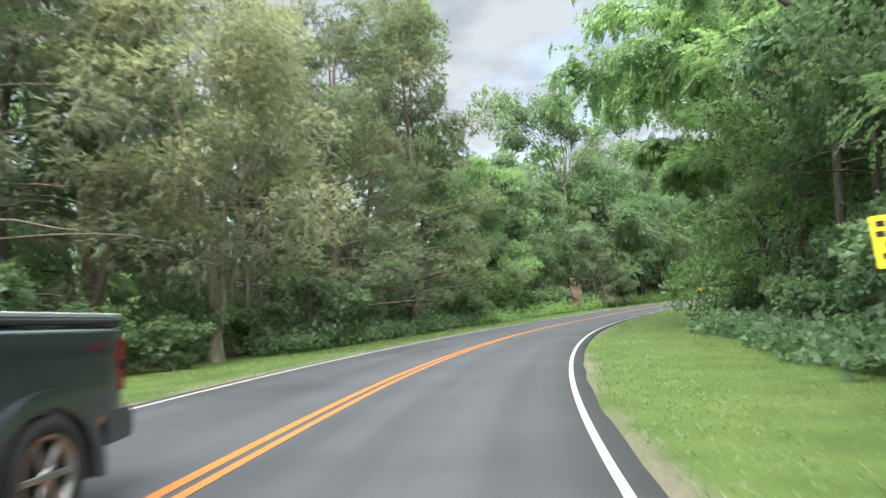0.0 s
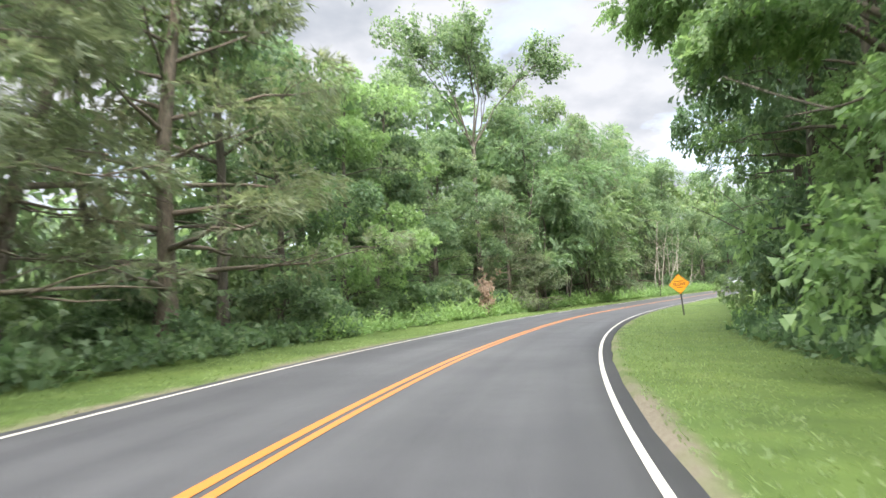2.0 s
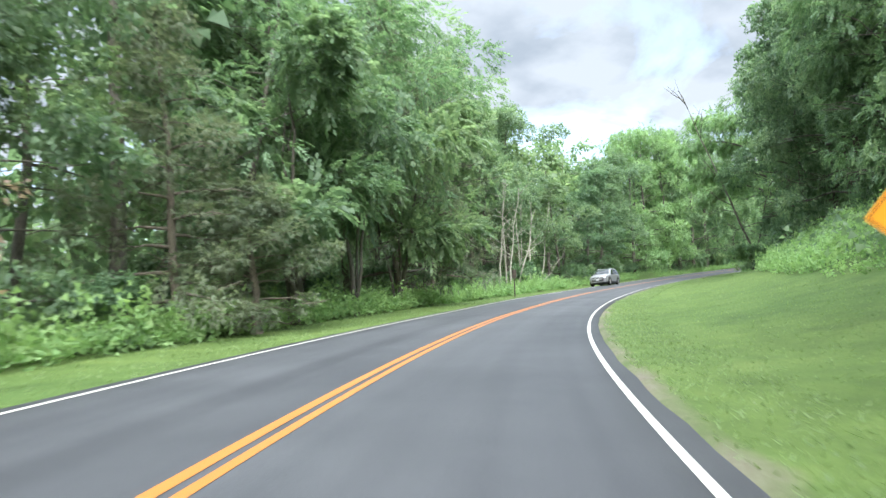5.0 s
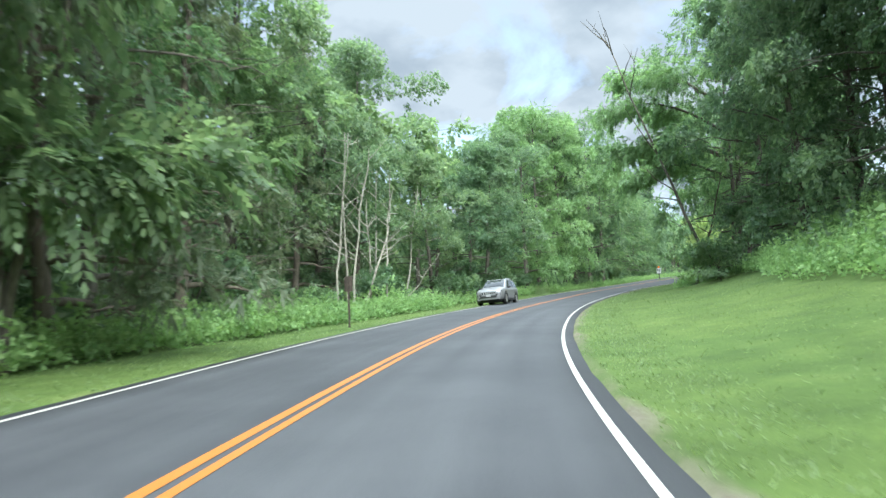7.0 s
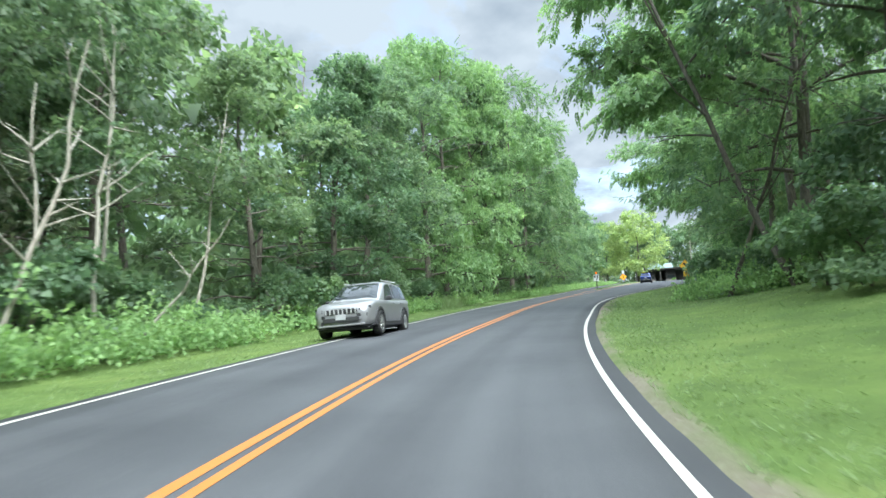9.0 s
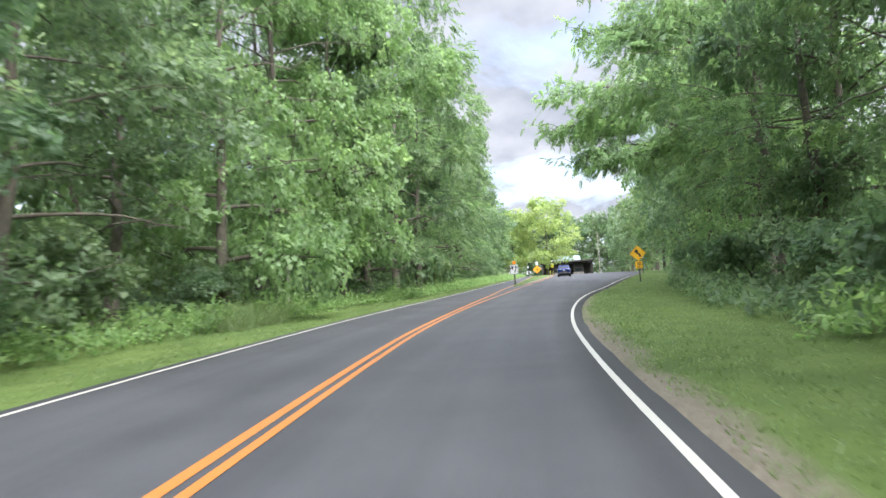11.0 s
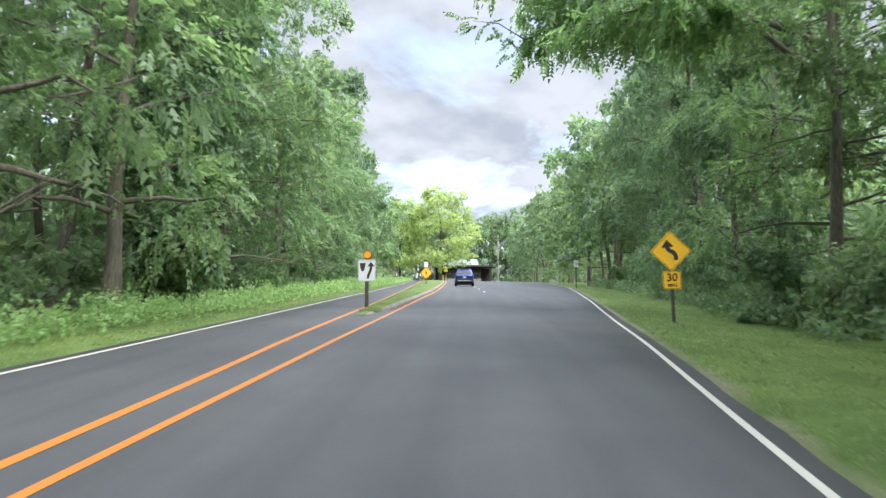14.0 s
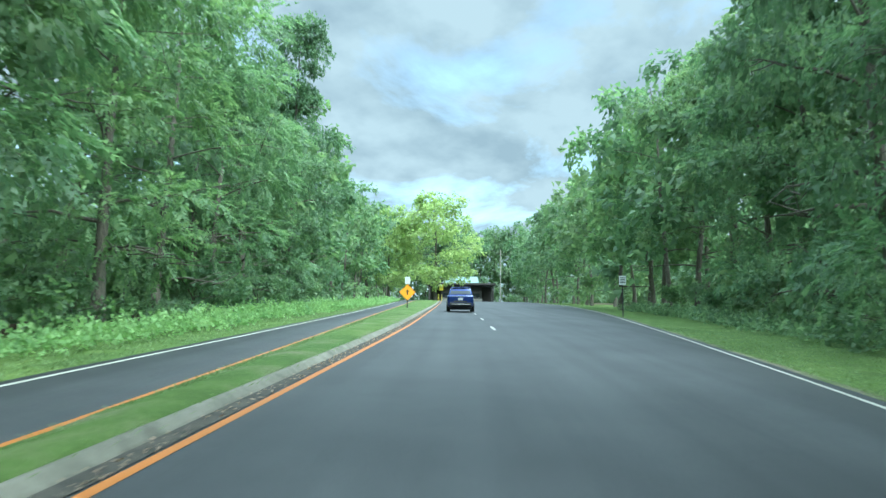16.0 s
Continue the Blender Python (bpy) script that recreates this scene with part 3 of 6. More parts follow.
def leaf_sprays(shape, where, way, rng, kind="pinnate", size=0.55, leaflets=9, width=0.24, kite=True):
    """Sprays of leaves at the places given, pointing the ways given."""
    k = len(where)
    kites = kind == "pinnate" and kite
    way = unit(way)
    up = np.array((0, 0, 1.0)) + rng.normal(0, 0.35, (k, 3))
    side = unit(np.cross(way, up))
    nor = np.cross(side, way)
    ln = size * rng.uniform(0.7, 1.25, k)
    out = []
    for i in range(leaflets):
        if kind == "pinnate":       # leaflets in pairs along a drooping stalk
            f = (i // 2 + 0.7) / (leaflets / 2 + 0.6)
            sg = 1 if i % 2 else -1
            if i == leaflets - 1:
                f, sg = 0.95, 0
            base = where + way * (ln * f)[:, None] - nor * (ln * f * f * 0.35)[:, None]
            d = unit(way * (0.55 if sg else 1.0) + side * sg * 0.85 - nor * 0.25 + rng.normal(0, 0.13, (k, 3)))
            ll = ln * (0.27 if kites else 0.33) * (1 - 0.45 * abs(f - 0.45))
            wd = ll * width * (1.3 if kites else 1.25)
        elif kind == "broad":       # single leaves round a twig
            f = (i + 0.5) / leaflets
            ang = i * 2.4 + rng.uniform(0, 6.28, k)
            base = where + way * (ln * f * 0.8)[:, None] + (side * np.cos(ang)[:, None] + nor * np.sin(ang)[:, None]) * (ln * 0.18)[:, None]
            d = unit(way * 0.5 + side * np.cos(ang)[:, None] + nor * (np.sin(ang) * 0.5)[:, None] - np.array((0, 0, 0.45)) + rng.normal(0, 0.25, (k, 3)))
            ll = ln * 0.40 * rng.uniform(0.7, 1.2, k)
            wd = ll * width * 1.9
        else:                        # needles: narrow feathers fanning out
            ang = (i - (leaflets - 1) / 2) * (1.7 / leaflets)
            base = where + way * (ln * 0.08 * i)[:, None] * 0.6
            d = unit(way * math.cos(ang) + side * math.sin(ang) + rng.normal(0, 0.22, (k, 3)))
            ll = ln * rng.uniform(0.55, 0.95, k)
            wd = ll * width * 0.6
        cr = unit(np.cross(d, nor + rng.normal(0, 0.3, (k, 3))))
        mid = base + d * (ll * 0.5)[:, None]
        tip = base + d * ll[:, None] - np.array((0, 0, 1.0)) * (ll * 0.12)[:, None]
        if kites:
            out.append(np.stack([base, mid + cr * wd[:, None], tip, mid - cr * wd[:, None]], 1))
        else:
            low = base + d * (ll * 0.15)[:, None]
            out.append(np.stack([low + cr * wd[:, None], tip, low - cr * wd[:, None]], 1))
    (shape.quads if kites else shape.tris)(np.concatenate(out))


def tree_meshes(seed, height=15.0, radius=4.5, base=1.5, limbs=16, sprays=1200, kind="pinnate", size=0.6, leaflets=9, width=0.24,
                trunk=0.22, leaf=None, bark_mat=None, shape_fn=None, lift=0.35, clump=1.3, vine=0, stems=1, droop=0.35, twigs=3, kite=True, boughs=2.4, flat_b=0.62):
    rng = np.random.default_rng(seed)
    wood, leaves = Shape(), Shape()
    shape_fn = shape_fn or (lambda f: math.sin(math.pi * min(1, 0.18 + 0.80 * f)) ** 0.75)
    spots, ways = [], []
    for st in range(stems):
        lean = rng.normal(0, 0.05, 2) + (0 if stems == 1 else rng.normal(0, 0.14, 2))
        hgt = height * (1 if st == 0 else rng.uniform(0.7, 0.95))
        zs = np.linspace(-0.3, hgt * 0.88, 10)
        wander = np.cumsum(rng.normal(0, 0.10, (10, 2)), axis=0)
        axis = np.stack([lean[0] * zs + wander[:, 0], lean[1] * zs + wander[:, 1], zs], 1)
        axis[0, :2] = axis[1, :2] * 0.5
        tr = trunk * (1 if st == 0 else 0.6)
        radii = tr * (1 - 0.9 * (np.linspace(0, 1, 10)) ** 1.1) + 0.015
        radii[0] *= 1.5
        wood.tube(axis, radii, 8)
        n_l = max(4, int(limbs / stems))
        for i in range(n_l):
            f = (i + rng.uniform(0.1, 0.9)) / n_l
            z = base + f * (hgt * 0.93 - base)
            root = np.array([np.interp(z, zs, axis[:, 0]), np.interp(z, zs, axis[:, 1]), z])
            a = i * 2.4 + rng.uniform(-0.5, 0.5)
            reach = radius * shape_fn(f) * rng.uniform(0.65, 1.2)
            out = np.array((math.cos(a), math.sin(a), 0))
            t = np.linspace(0, 1, 6)
            rise = lift * reach * (1 if f > 0.25 else 0.4) * rng.uniform(0.5, 1.3)
            pts = root + out * (reach * t)[:, None] + np.stack([np.zeros(6), np.zeros(6), rise * t - droop * reach * 0.5 * t ** 2.2], 1) + rng.normal(0, 0.06 * reach / 3, (6, 3)) * t[:, None]
            r0 = max(0.02, np.interp(z, zs, radii) * 0.36)
            wood.tube(pts, r0 * (1 - 0.88 * t), 5)
            for j in range(twigs):       # side twigs
                tt = rng.uniform(0.35, 0.95)
                p0 = root + (pts[-1] - root) * tt
                a2 = a + rng.choice((-1, 1)) * rng.uniform(0.5, 1.1)
                l2 = reach * rng.uniform(0.25, 0.45)
                p1 = p0 + np.array((math.cos(a2), math.sin(a2), rng.uniform(-0.1, 0.5))) * l2
                wood.tube(np.stack([p0, (p0 + p1) / 2 + rng.normal(0, 0.05, 3), p1]), (r0 * 0.35, r0 * 0.22, 0.008), 4)
                spots.append(p1); ways.append((p1 - p0))
            for tt in (0.28, 0.5, 0.75, 0.95):
                spots.append(pts[0] + (pts[-1] - pts[0]) * tt + np.array((0, 0, rng.uniform(-0.1, 0.3)))); ways.append(out + np.array((0, 0, 0.1)))
    if vine:
        for _ in range(vine):
            z, a = rng.uniform(0.3, height * 0.8), rng.uniform(0, 6.28)
            spots.append(np.array((math.cos(a) * 0.5, math.sin(a) * 0.5, z))); ways.append(np.array((math.cos(a), math.sin(a), -0.3)))
    # boughs: flattened clumps of sprays round some of the limb and twig ends, leafy above and thin below
    spots, ways = np.array(spots), unit(np.array(ways))
    axis_way = spots.copy()
    axis_way[:, 2] = 0
    heft = 0.25 + np.linalg.norm(axis_way, axis=1) / radius + 0.6 * spots[:, 2] / height
    n_b = min(len(spots), int(boughs * limbs))
    held = rng.choice(len(spots), n_b, replace=False, p=heft / heft.sum())
    spots, out_way = spots[held], unit(axis_way[held])
    size_b = clump * rng.uniform(0.6, 1.2, n_b)
    pick = rng.choice(n_b, sprays, p=size_b ** 2 / (size_b ** 2).sum())
    turn = rng.normal(0, 1, (sprays, 3)) + out_way[pick] * 0.45
    turn[:, 2] = np.where(rng.uniform(0, 1, sprays) < 0.72, abs(turn[:, 2]), -abs(turn[:, 2]))
    turn = unit(turn)
    off = turn * (size_b[pick] * rng.uniform(0.12, 1.0, sprays) ** 0.36)[:, None]
    off[:, 2] *= flat_b
    where = spots[pick] + off
    way = turn * 0.8 + out_way[pick] * 0.35 + rng.normal(0, 0.28, (sprays, 3)) + np.array((0, 0, -0.30))
    low = where[:, 2] < 0.25
    where[low, 2] = rng.uniform(0.25, 0.9, low.sum())
    leaf_sprays(leaves, where, way, rng, kind, size, leaflets, width, kite)
    return wood.mesh("trunk", bark_mat or BARK_GREY, True), leaves.mesh("crown", leaf or LEAF_WALNUT)


PROTOS = {}


def proto(key, **k):
    PROTOS[key] = tree_meshes(**k)


cone = lambda f: max(0.08, 1.0 - 0.93 * f)
egg = lambda f: (0.75 + 0.5 * f) if f < 0.45 else max(0.15, 1.1 * (1 - f) ** 0.6 + 0.1)
wide_top = lambda f: 0.35 + 0.75 * math.sin(math.pi * min(1.0, 0.1 + 0.82 * f))
proto("walnut_a", seed=1, height=16, radius=5.2, base=1.2, limbs=22, sprays=2100, size=0.66, leaflets=11, kite=False, leaf=LEAF_WALNUT, clump=1.7, boughs=1.7, flat_b=0.55)
proto("walnut_b", seed=2, height=14, radius=4.8, base=0.9, limbs=20, sprays=2200, size=0.62, leaflets=11, kite=False, leaf=LEAF_WALNUT, clump=1.6, shape_fn=egg, boughs=1.7, flat_b=0.55)
proto("walnut_c", seed=3, height=19, radius=5.4, base=4.5, limbs=20, sprays=1800, size=0.70, leaflets=11, kite=False, leaf=LEAF_WALNUT, clump=1.8, shape_fn=wide_top, trunk=0.22)
# open walnut crown, its sunlit look put into the leaf colour
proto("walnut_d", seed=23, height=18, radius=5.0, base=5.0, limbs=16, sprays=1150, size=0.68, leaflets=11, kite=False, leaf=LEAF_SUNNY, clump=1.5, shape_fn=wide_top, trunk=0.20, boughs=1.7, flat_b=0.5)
proto("maple_a", seed=4, height=15, radius=4.8, base=0.8, limbs=26, sprays=3600, kind="broad", size=0.41, leaflets=7, width=0.30, leaf=LEAF_MAPLE, clump=1.5, shape_fn=egg, boughs=1.55, flat_b=0.55)
proto("maple_b", seed=5, height=18, radius=5.2, base=3.0, limbs=24, sprays=2900, kind="broad", size=0.47, leaflets=7, width=0.30, leaf=LEAF_MAPLE, clump=1.7, boughs=1.6, flat_b=0.55)
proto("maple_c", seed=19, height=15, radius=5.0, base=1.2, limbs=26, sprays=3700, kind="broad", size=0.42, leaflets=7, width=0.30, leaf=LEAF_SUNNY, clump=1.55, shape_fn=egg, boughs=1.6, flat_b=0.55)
proto("vine_a", seed=6, height=15, radius=4.0, base=0.5, limbs=28, sprays=3900, kind="broad", size=0.40, leaflets=7, width=0.34, leaf=LEAF_VINE, clump=1.35, vine=50, shape_fn=egg, boughs=1.5, flat_b=0.55)
proto("bright_a", seed=7, height=13, radius=5.4, base=2.4, limbs=24, sprays=2600, kind="broad", size=0.6, leaflets=7, width=0.30, leaf=LEAF_BRIGHT, clump=1.8)
proto("cedar_a", seed=8, height=12, radius=4.2, base=0.7, limbs=38, sprays=4600, kind="needle", size=0.30, leaflets=7, width=0.18, leaf=NEEDLE, bark_mat=BARK_BROWN, clump=1.0, shape_fn=cone, lift=0.12, droop=0.3, boughs=2.0, flat_b=0.5)
proto("cedar_b", seed=9, height=15, radius=4.6, base=1.9, limbs=40, sprays=5000, kind="needle", size=0.31, leaflets=7, width=0.17, leaf=NEEDLE_DRY, bark_mat=BARK_BROWN, clump=0.75, shape_fn=lambda f: max(0.15, 1.0 - 0.75 * f), lift=0.2, droop=0.3, stems=2, boughs=2.0, flat_b=0.5)
proto("cedar_c", seed=10, height=6.5, radius=2.9, base=0.4, limbs=28, sprays=3000, kind="needle", size=0.32, leaflets=7, width=0.20, leaf=NEEDLE, bark_mat=BARK_BROWN, clump=0.8, shape_fn=egg, lift=0.25)
proto("pine_a", seed=17, height=20, radius=5.4, base=1.6, limbs=52, sprays=9500, kind="needle", size=0.40, leaflets=7, width=0.12, leaf=NEEDLE, bark_mat=BARK_BROWN, clump=1.25, shape_fn=lambda f: max(0.25, 1.05 - 0.72 * f), lift=0.35, droop=0.15, boughs=2.2, flat_b=0.42, trunk=0.3)
proto("juniper_a", seed=18, height=12, radius=4.2, base=2.7, limbs=40, sprays=9000, kind="needle", size=0.27, leaflets=7, width=0.17, leaf=NEEDLE_PALE, bark_mat=BARK_TAN, clump=1.3, shape_fn=lambda f: max(0.2, 1.0 - 0.7 * f), lift=0.15, droop=0.4, stems=2, boughs=2.2, flat_b=0.5, trunk=0.17)
proto("sumac_a", seed=11, height=7.5, radius=3.2, base=2.2, limbs=14, sprays=760, size=0.9, leaflets=17, width=0.24, leaf=LEAF_MAPLE, clump=0.9, trunk=0.10, stems=3, shape_fn=wide_top, lift=0.5)
proto("shrub_a", seed=12, height=3.6, radius=2.1, base=0.25, limbs=9, sprays=520, kind="broad", size=0.46, leaflets=6, width=0.32, leaf=LEAF_MAPLE, clump=0.7, trunk=0.05, stems=2, shape_fn=egg, twigs=1)
proto("shrub_b", seed=13, height=2.6, radius=1.8, base=0.2, limbs=8, sprays=460, kind="broad", size=0.42, leaflets=6, width=0.34, leaf=LEAF_VINE, clump=0.65, trunk=0.04, stems=2, shape_fn=egg, twigs=1)
proto("far_a", seed=14, height=17, radius=5.2, base=1.5, limbs=14, sprays=460, kind="broad", size=1.35, leaflets=6, width=0.28, leaf=LEAF_MAPLE, clump=1.6, shape_fn=egg, twigs=1)
proto("far_b", seed=15, height=20, radius=5.0, base=4.0, limbs=14, sprays=460, kind="broad", size=1.35, leaflets=6, width=0.28, leaf=LEAF_WALNUT, clump=1.7, shape_fn=wide_top, twigs=1)

TREE_WORDS = {
    "walnut_a": ("walnut tree with long feathery green leaves", "tree"),
    "walnut_b": ("low-branched green tree with feathery compound leaves", "tree"),
    "walnut_c": ("tall walnut tree with a high green crown", "tree"),
    "maple_a": ("leafy green tree clothed down to the ground", "tree"),
    "maple_c": ("light yellow-green leafy maple at the wood's edge", "tree"),
    "maple_b": ("tall broad-leaved green tree at the wood's edge", "tree"),
    "vine_a": ("tree wrapped in dark green climbing vines", "tree"),
    "bright_a": ("spreading tree with light yellow-green leaves", "tree"),
    "cedar_a": ("dark olive cedar with a conical crown", "tree"),
    "cedar_b": ("grey-brown half-dry cedar with thin foliage", "tree"),
    "cedar_c": ("small dense olive-green cedar beside the verge", "tree"),
    "pine_a": ("tall soft-needled grey-green pine at the wood's edge", "tree"),
    "juniper_a": ("grey-olive juniper with pale bare lower trunks", "tree"),
    "sumac_a": ("slender sumac with long drooping green fronds", "tree"),
    "shrub_a": ("leafy green shrub under the trees", "shrub"),
    "shrub_b": ("low dark green shrub under the trees", "shrub"),
    "far_a": ("green tree farther back in the woods", "tree"),
    "far_b": ("tall green tree farther back in the woods", "tree"),
}
TREE_NAMES = {"cedar_a": "cedar_tree", "cedar_b": "cedar_tree", "cedar_c": "cedar_tree", "sumac_a": "sumac_tree", "pine_a": "pine_tree", "juniper_a": "juniper_tree", "shrub_a": "shrub", "shrub_b": "shrub",
              "walnut_a": "walnut_tree", "walnut_b": "walnut_tree", "walnut_c": "walnut_tree"}
plant_rng = random.Random(5)


def plant(key, s, u, scale=1.0, tall=1.0, turn=None, sink=0.0):
    x, y, hd = flat(s, u)
    turn = plant_rng.uniform(0, 360) if turn is None else turn
    label, category = TREE_WORDS[key]
    ob = thing(TREE_NAMES.get(key, "tree"), pose(x, y, ground_z(s, u) - sink, 0, 0, turn) @ Matrix.Diagonal((scale, scale, scale * tall, 1)), label, category, "roadside woods")
    trunk_me, crown_me = PROTOS[key]
    part("trunk", trunk_me, None, ob)
    part("crown", crown_me, None, ob)
    return ob


# Trees picked out one by one, as (kind, s, u, scale, height factor)
PICKED = (
    # left of the road, by the bend's start
    ("cedar_a", 11.5, -14.2, 1.0, 1.15), ("cedar_b", 21, -15.8, 1.15, 1.3), ("cedar_a", 33.5, -16, 1.2, 1.7), ("cedar_a", 99.5, -11.8, 1.05, 1.6), ("cedar_a", 105, -12.2, 1.05, 1.6), ("cedar_b", 14.5, -14.5, 1.15, 1.15), ("juniper_a", 22.0, -11.6, 1.1, 1.15), ("cedar_b", 27.0, -15.2, 1.1, 1.35), ("pine_a", 33.5, -12.6, 1.0, 1.05), ("maple_c", 9, -16, 0.95, 1.0), ("maple_b", 20, -19, 1.0, 0.95),
    ("pine_a", 42.5, -12.2, 1.0, 1.1), ("cedar_b", 38.5, -14.6, 1.1, 1.5), ("maple_a", 48, -13.9, 1.0, 1.5), ("vine_a", 53, -13.9, 1.0, 1.17), ("maple_c", 58.5, -13.8, 0.95, 1.25), ("maple_b", 63.5, -14.8, 0.9, 1.1),
    ("vine_a", 67.5, -15.2, 1.0, 1.1), ("maple_a", 73.0, -15.2, 0.95, 1.15), ("cedar_a", 78.3, -10.6, 0.78, 1.25), ("cedar_c", 79.8, -9.2, 0.75, 0.9),
    ("maple_b", 76, -16.5, 0.9, 0.95), ("walnut_c", 83.5, -12.2, 0.95, 1.05), ("sumac_a", 84.5, -10.2, 1.1, 1.3), ("sumac_a", 90.5, -10.4, 1.15, 1.5), ("walnut_c", 89.5, -12.6, 1.0, 1.05), ("maple_b", 92, -14, 1.05, 1.35), ("sumac_a", 96.5, -10.6, 1.1, 1.5), ("walnut_c", 97, -13.8, 1.0, 1.28),
    ("walnut_a", 102, -13, 1.05, 1.3), ("walnut_c", 107, -13.5, 1.05, 1.15), ("maple_b", 113.5, -15.6, 1.08, 1.25), ("maple_b", 116.5, -17.5, 1.0, 1.2), ("cedar_a", 120.5, -16.4, 1.05, 1.5), ("maple_a", 124.5, -17.0, 1.0, 1.2), ("maple_b", 129, -16.5, 0.95, 1.2), ("vine_a", 125, -17, 0.9, 1.00), ("maple_a", 134.5, -13, 0.8, 0.95), ("vine_a", 139.5, -12.2, 0.85, 0.96),
    ("maple_a", 145, -12.4, 0.9, 1.15), ("maple_b", 150, -13, 0.9, 1.05), ("maple_c", 155, -12.0, 1.0, 1.35), ("maple_c", 161.5, -12.6, 1.05, 1.4), ("maple_c", 167.5, -11.6, 1.05, 1.5), ("vine_a", 171.5, -11.5, 1.14, 1.40),
    ("walnut_a", 177, -11.1, 0.99, 1.35), ("walnut_b", 182.5, -10.9, 1.04, 1.51), ("vine_a", 188, -12.1, 0.99, 1.15), ("walnut_a", 193.5, -12.1, 1.04, 1.13), ("maple_b", 199, -13.1, 1.04, 1.08), ("walnut_b", 206, -12.1, 0.99, 1.18),
    ("walnut_a", 213, -13.2, 0.95, 1.05), ("maple_a", 221, -13.5, 0.95, 1.0), ("walnut_b", 229, -14, 1.0, 1.2), ("vine_a", 240, -13.8, 1.1, 1.5),
    # right of the road
    ("walnut_a", 14, 11.5, 1.0, 1.15), ("vine_a", 20, 10.2, 1.05, 1.17), ("vine_a", 25.5, 10.4, 1.0, 1.2), ("maple_b", 31, 13.4, 0.9, 1.0), ("maple_c", 36, 9.6, 0.95, 1.30), ("walnut_a", 41, 12.5, 0.9, 1.1), ("maple_c", 46.5, 9.2, 0.95, 1.30),
    ("vine_a", 52.5, 8.2, 1.15, 1.39), ("maple_a", 57.5, 11, 1.0, 1.3), ("vine_a", 62, 9.1, 1.05, 1.45), ("vine_a", 66, 13.5, 1.1, 1.5), ("walnut_a", 68.5, 11.0, 0.9, 1.3), ("walnut_b", 64, 15.5, 1.05, 1.3), ("maple_a", 72, 17.5, 1.05, 1.3), ("walnut_a", 80, 18.5, 1.05, 1.2), ("vine_a", 88, 18.5, 1.1, 1.22), ("maple_a", 96, 18, 1.05, 1.3), ("walnut_a", 104, 17.0, 1.0, 1.25),
    ("vine_a", 112, 17.5, 1.05, 1.22), ("maple_b", 119, 15.5, 0.95, 1.15), ("maple_a", 115.5, 16.0, 1.1, 1.35), ("walnut_b", 108, 18.0, 1.05, 1.35), ("vine_a", 122.5, 14.5, 1.0, 1.3), ("vine_a", 125.5, 12.5, 1.05, 1.26), ("vine_a", 131, 10.4, 1.15, 1.25), ("walnut_a", 137, 9.8, 1.0, 1.3), ("walnut_c", 143.5, 10.0, 1.05, 1.05), ("maple_b", 148, 13.5, 0.9, 1.1), ("walnut_a", 153.5, 12.5, 0.9, 1.2), ("walnut_c", 158.5, 10.8, 1.05, 0.95),
    ("walnut_c", 165, 11.2, 1.0, 1.05), ("vine_a", 160.5, 11.6, 1.05, 1.35), ("maple_c", 174.0, 12.6, 1.0, 1.4), ("walnut_c", 179, 13.2, 1.0, 1.0), ("maple_a", 183, 13, 0.95, 1.25), ("walnut_a", 188.5, 13.5, 1.0, 1.25), ("vine_a", 195, 14.5, 1.1, 1.4), ("walnut_b", 201, 15, 1.05, 1.35), ("vine_a", 209, 16.0, 1.2, 1.5),
    ("vine_a", 216, 18, 1.15, 1.4), ("walnut_b", 224, 19, 1.05, 1.25), ("maple_b", 233, 20.5, 1.0, 1.1),
)
for key, s_, u_, sc_, tl_ in PICKED:
    plant(key, s_, u_, sc_ * plant_rng.uniform(0.93, 1.07), tl_ * plant_rng.uniform(0.90, 1.10))
for key, s_, u_, sc_, tl_ in (("walnut_c", 189, -16.5, 1.1, 1.25), ("walnut_c", 203, -16, 1.0, 1.12), ("walnut_c", 226, -16.5, 0.95, 1.25), ("walnut_c", 197, 18.5, 1.1, 1.3), ("maple_b", 212, 21, 1.1, 1.3),
                              ("walnut_c", 164, -15, 1.05, 1.2), ("maple_b", 70, -17.5, 0.9, 0.95), ("maple_b", 88, -15.5, 1.0, 1.2), ("walnut_c", 101, 22, 1.1, 1.2), ("walnut_c", 117, 19, 1.1, 1.2)):
    plant(key, s_, u_, sc_, tl_)


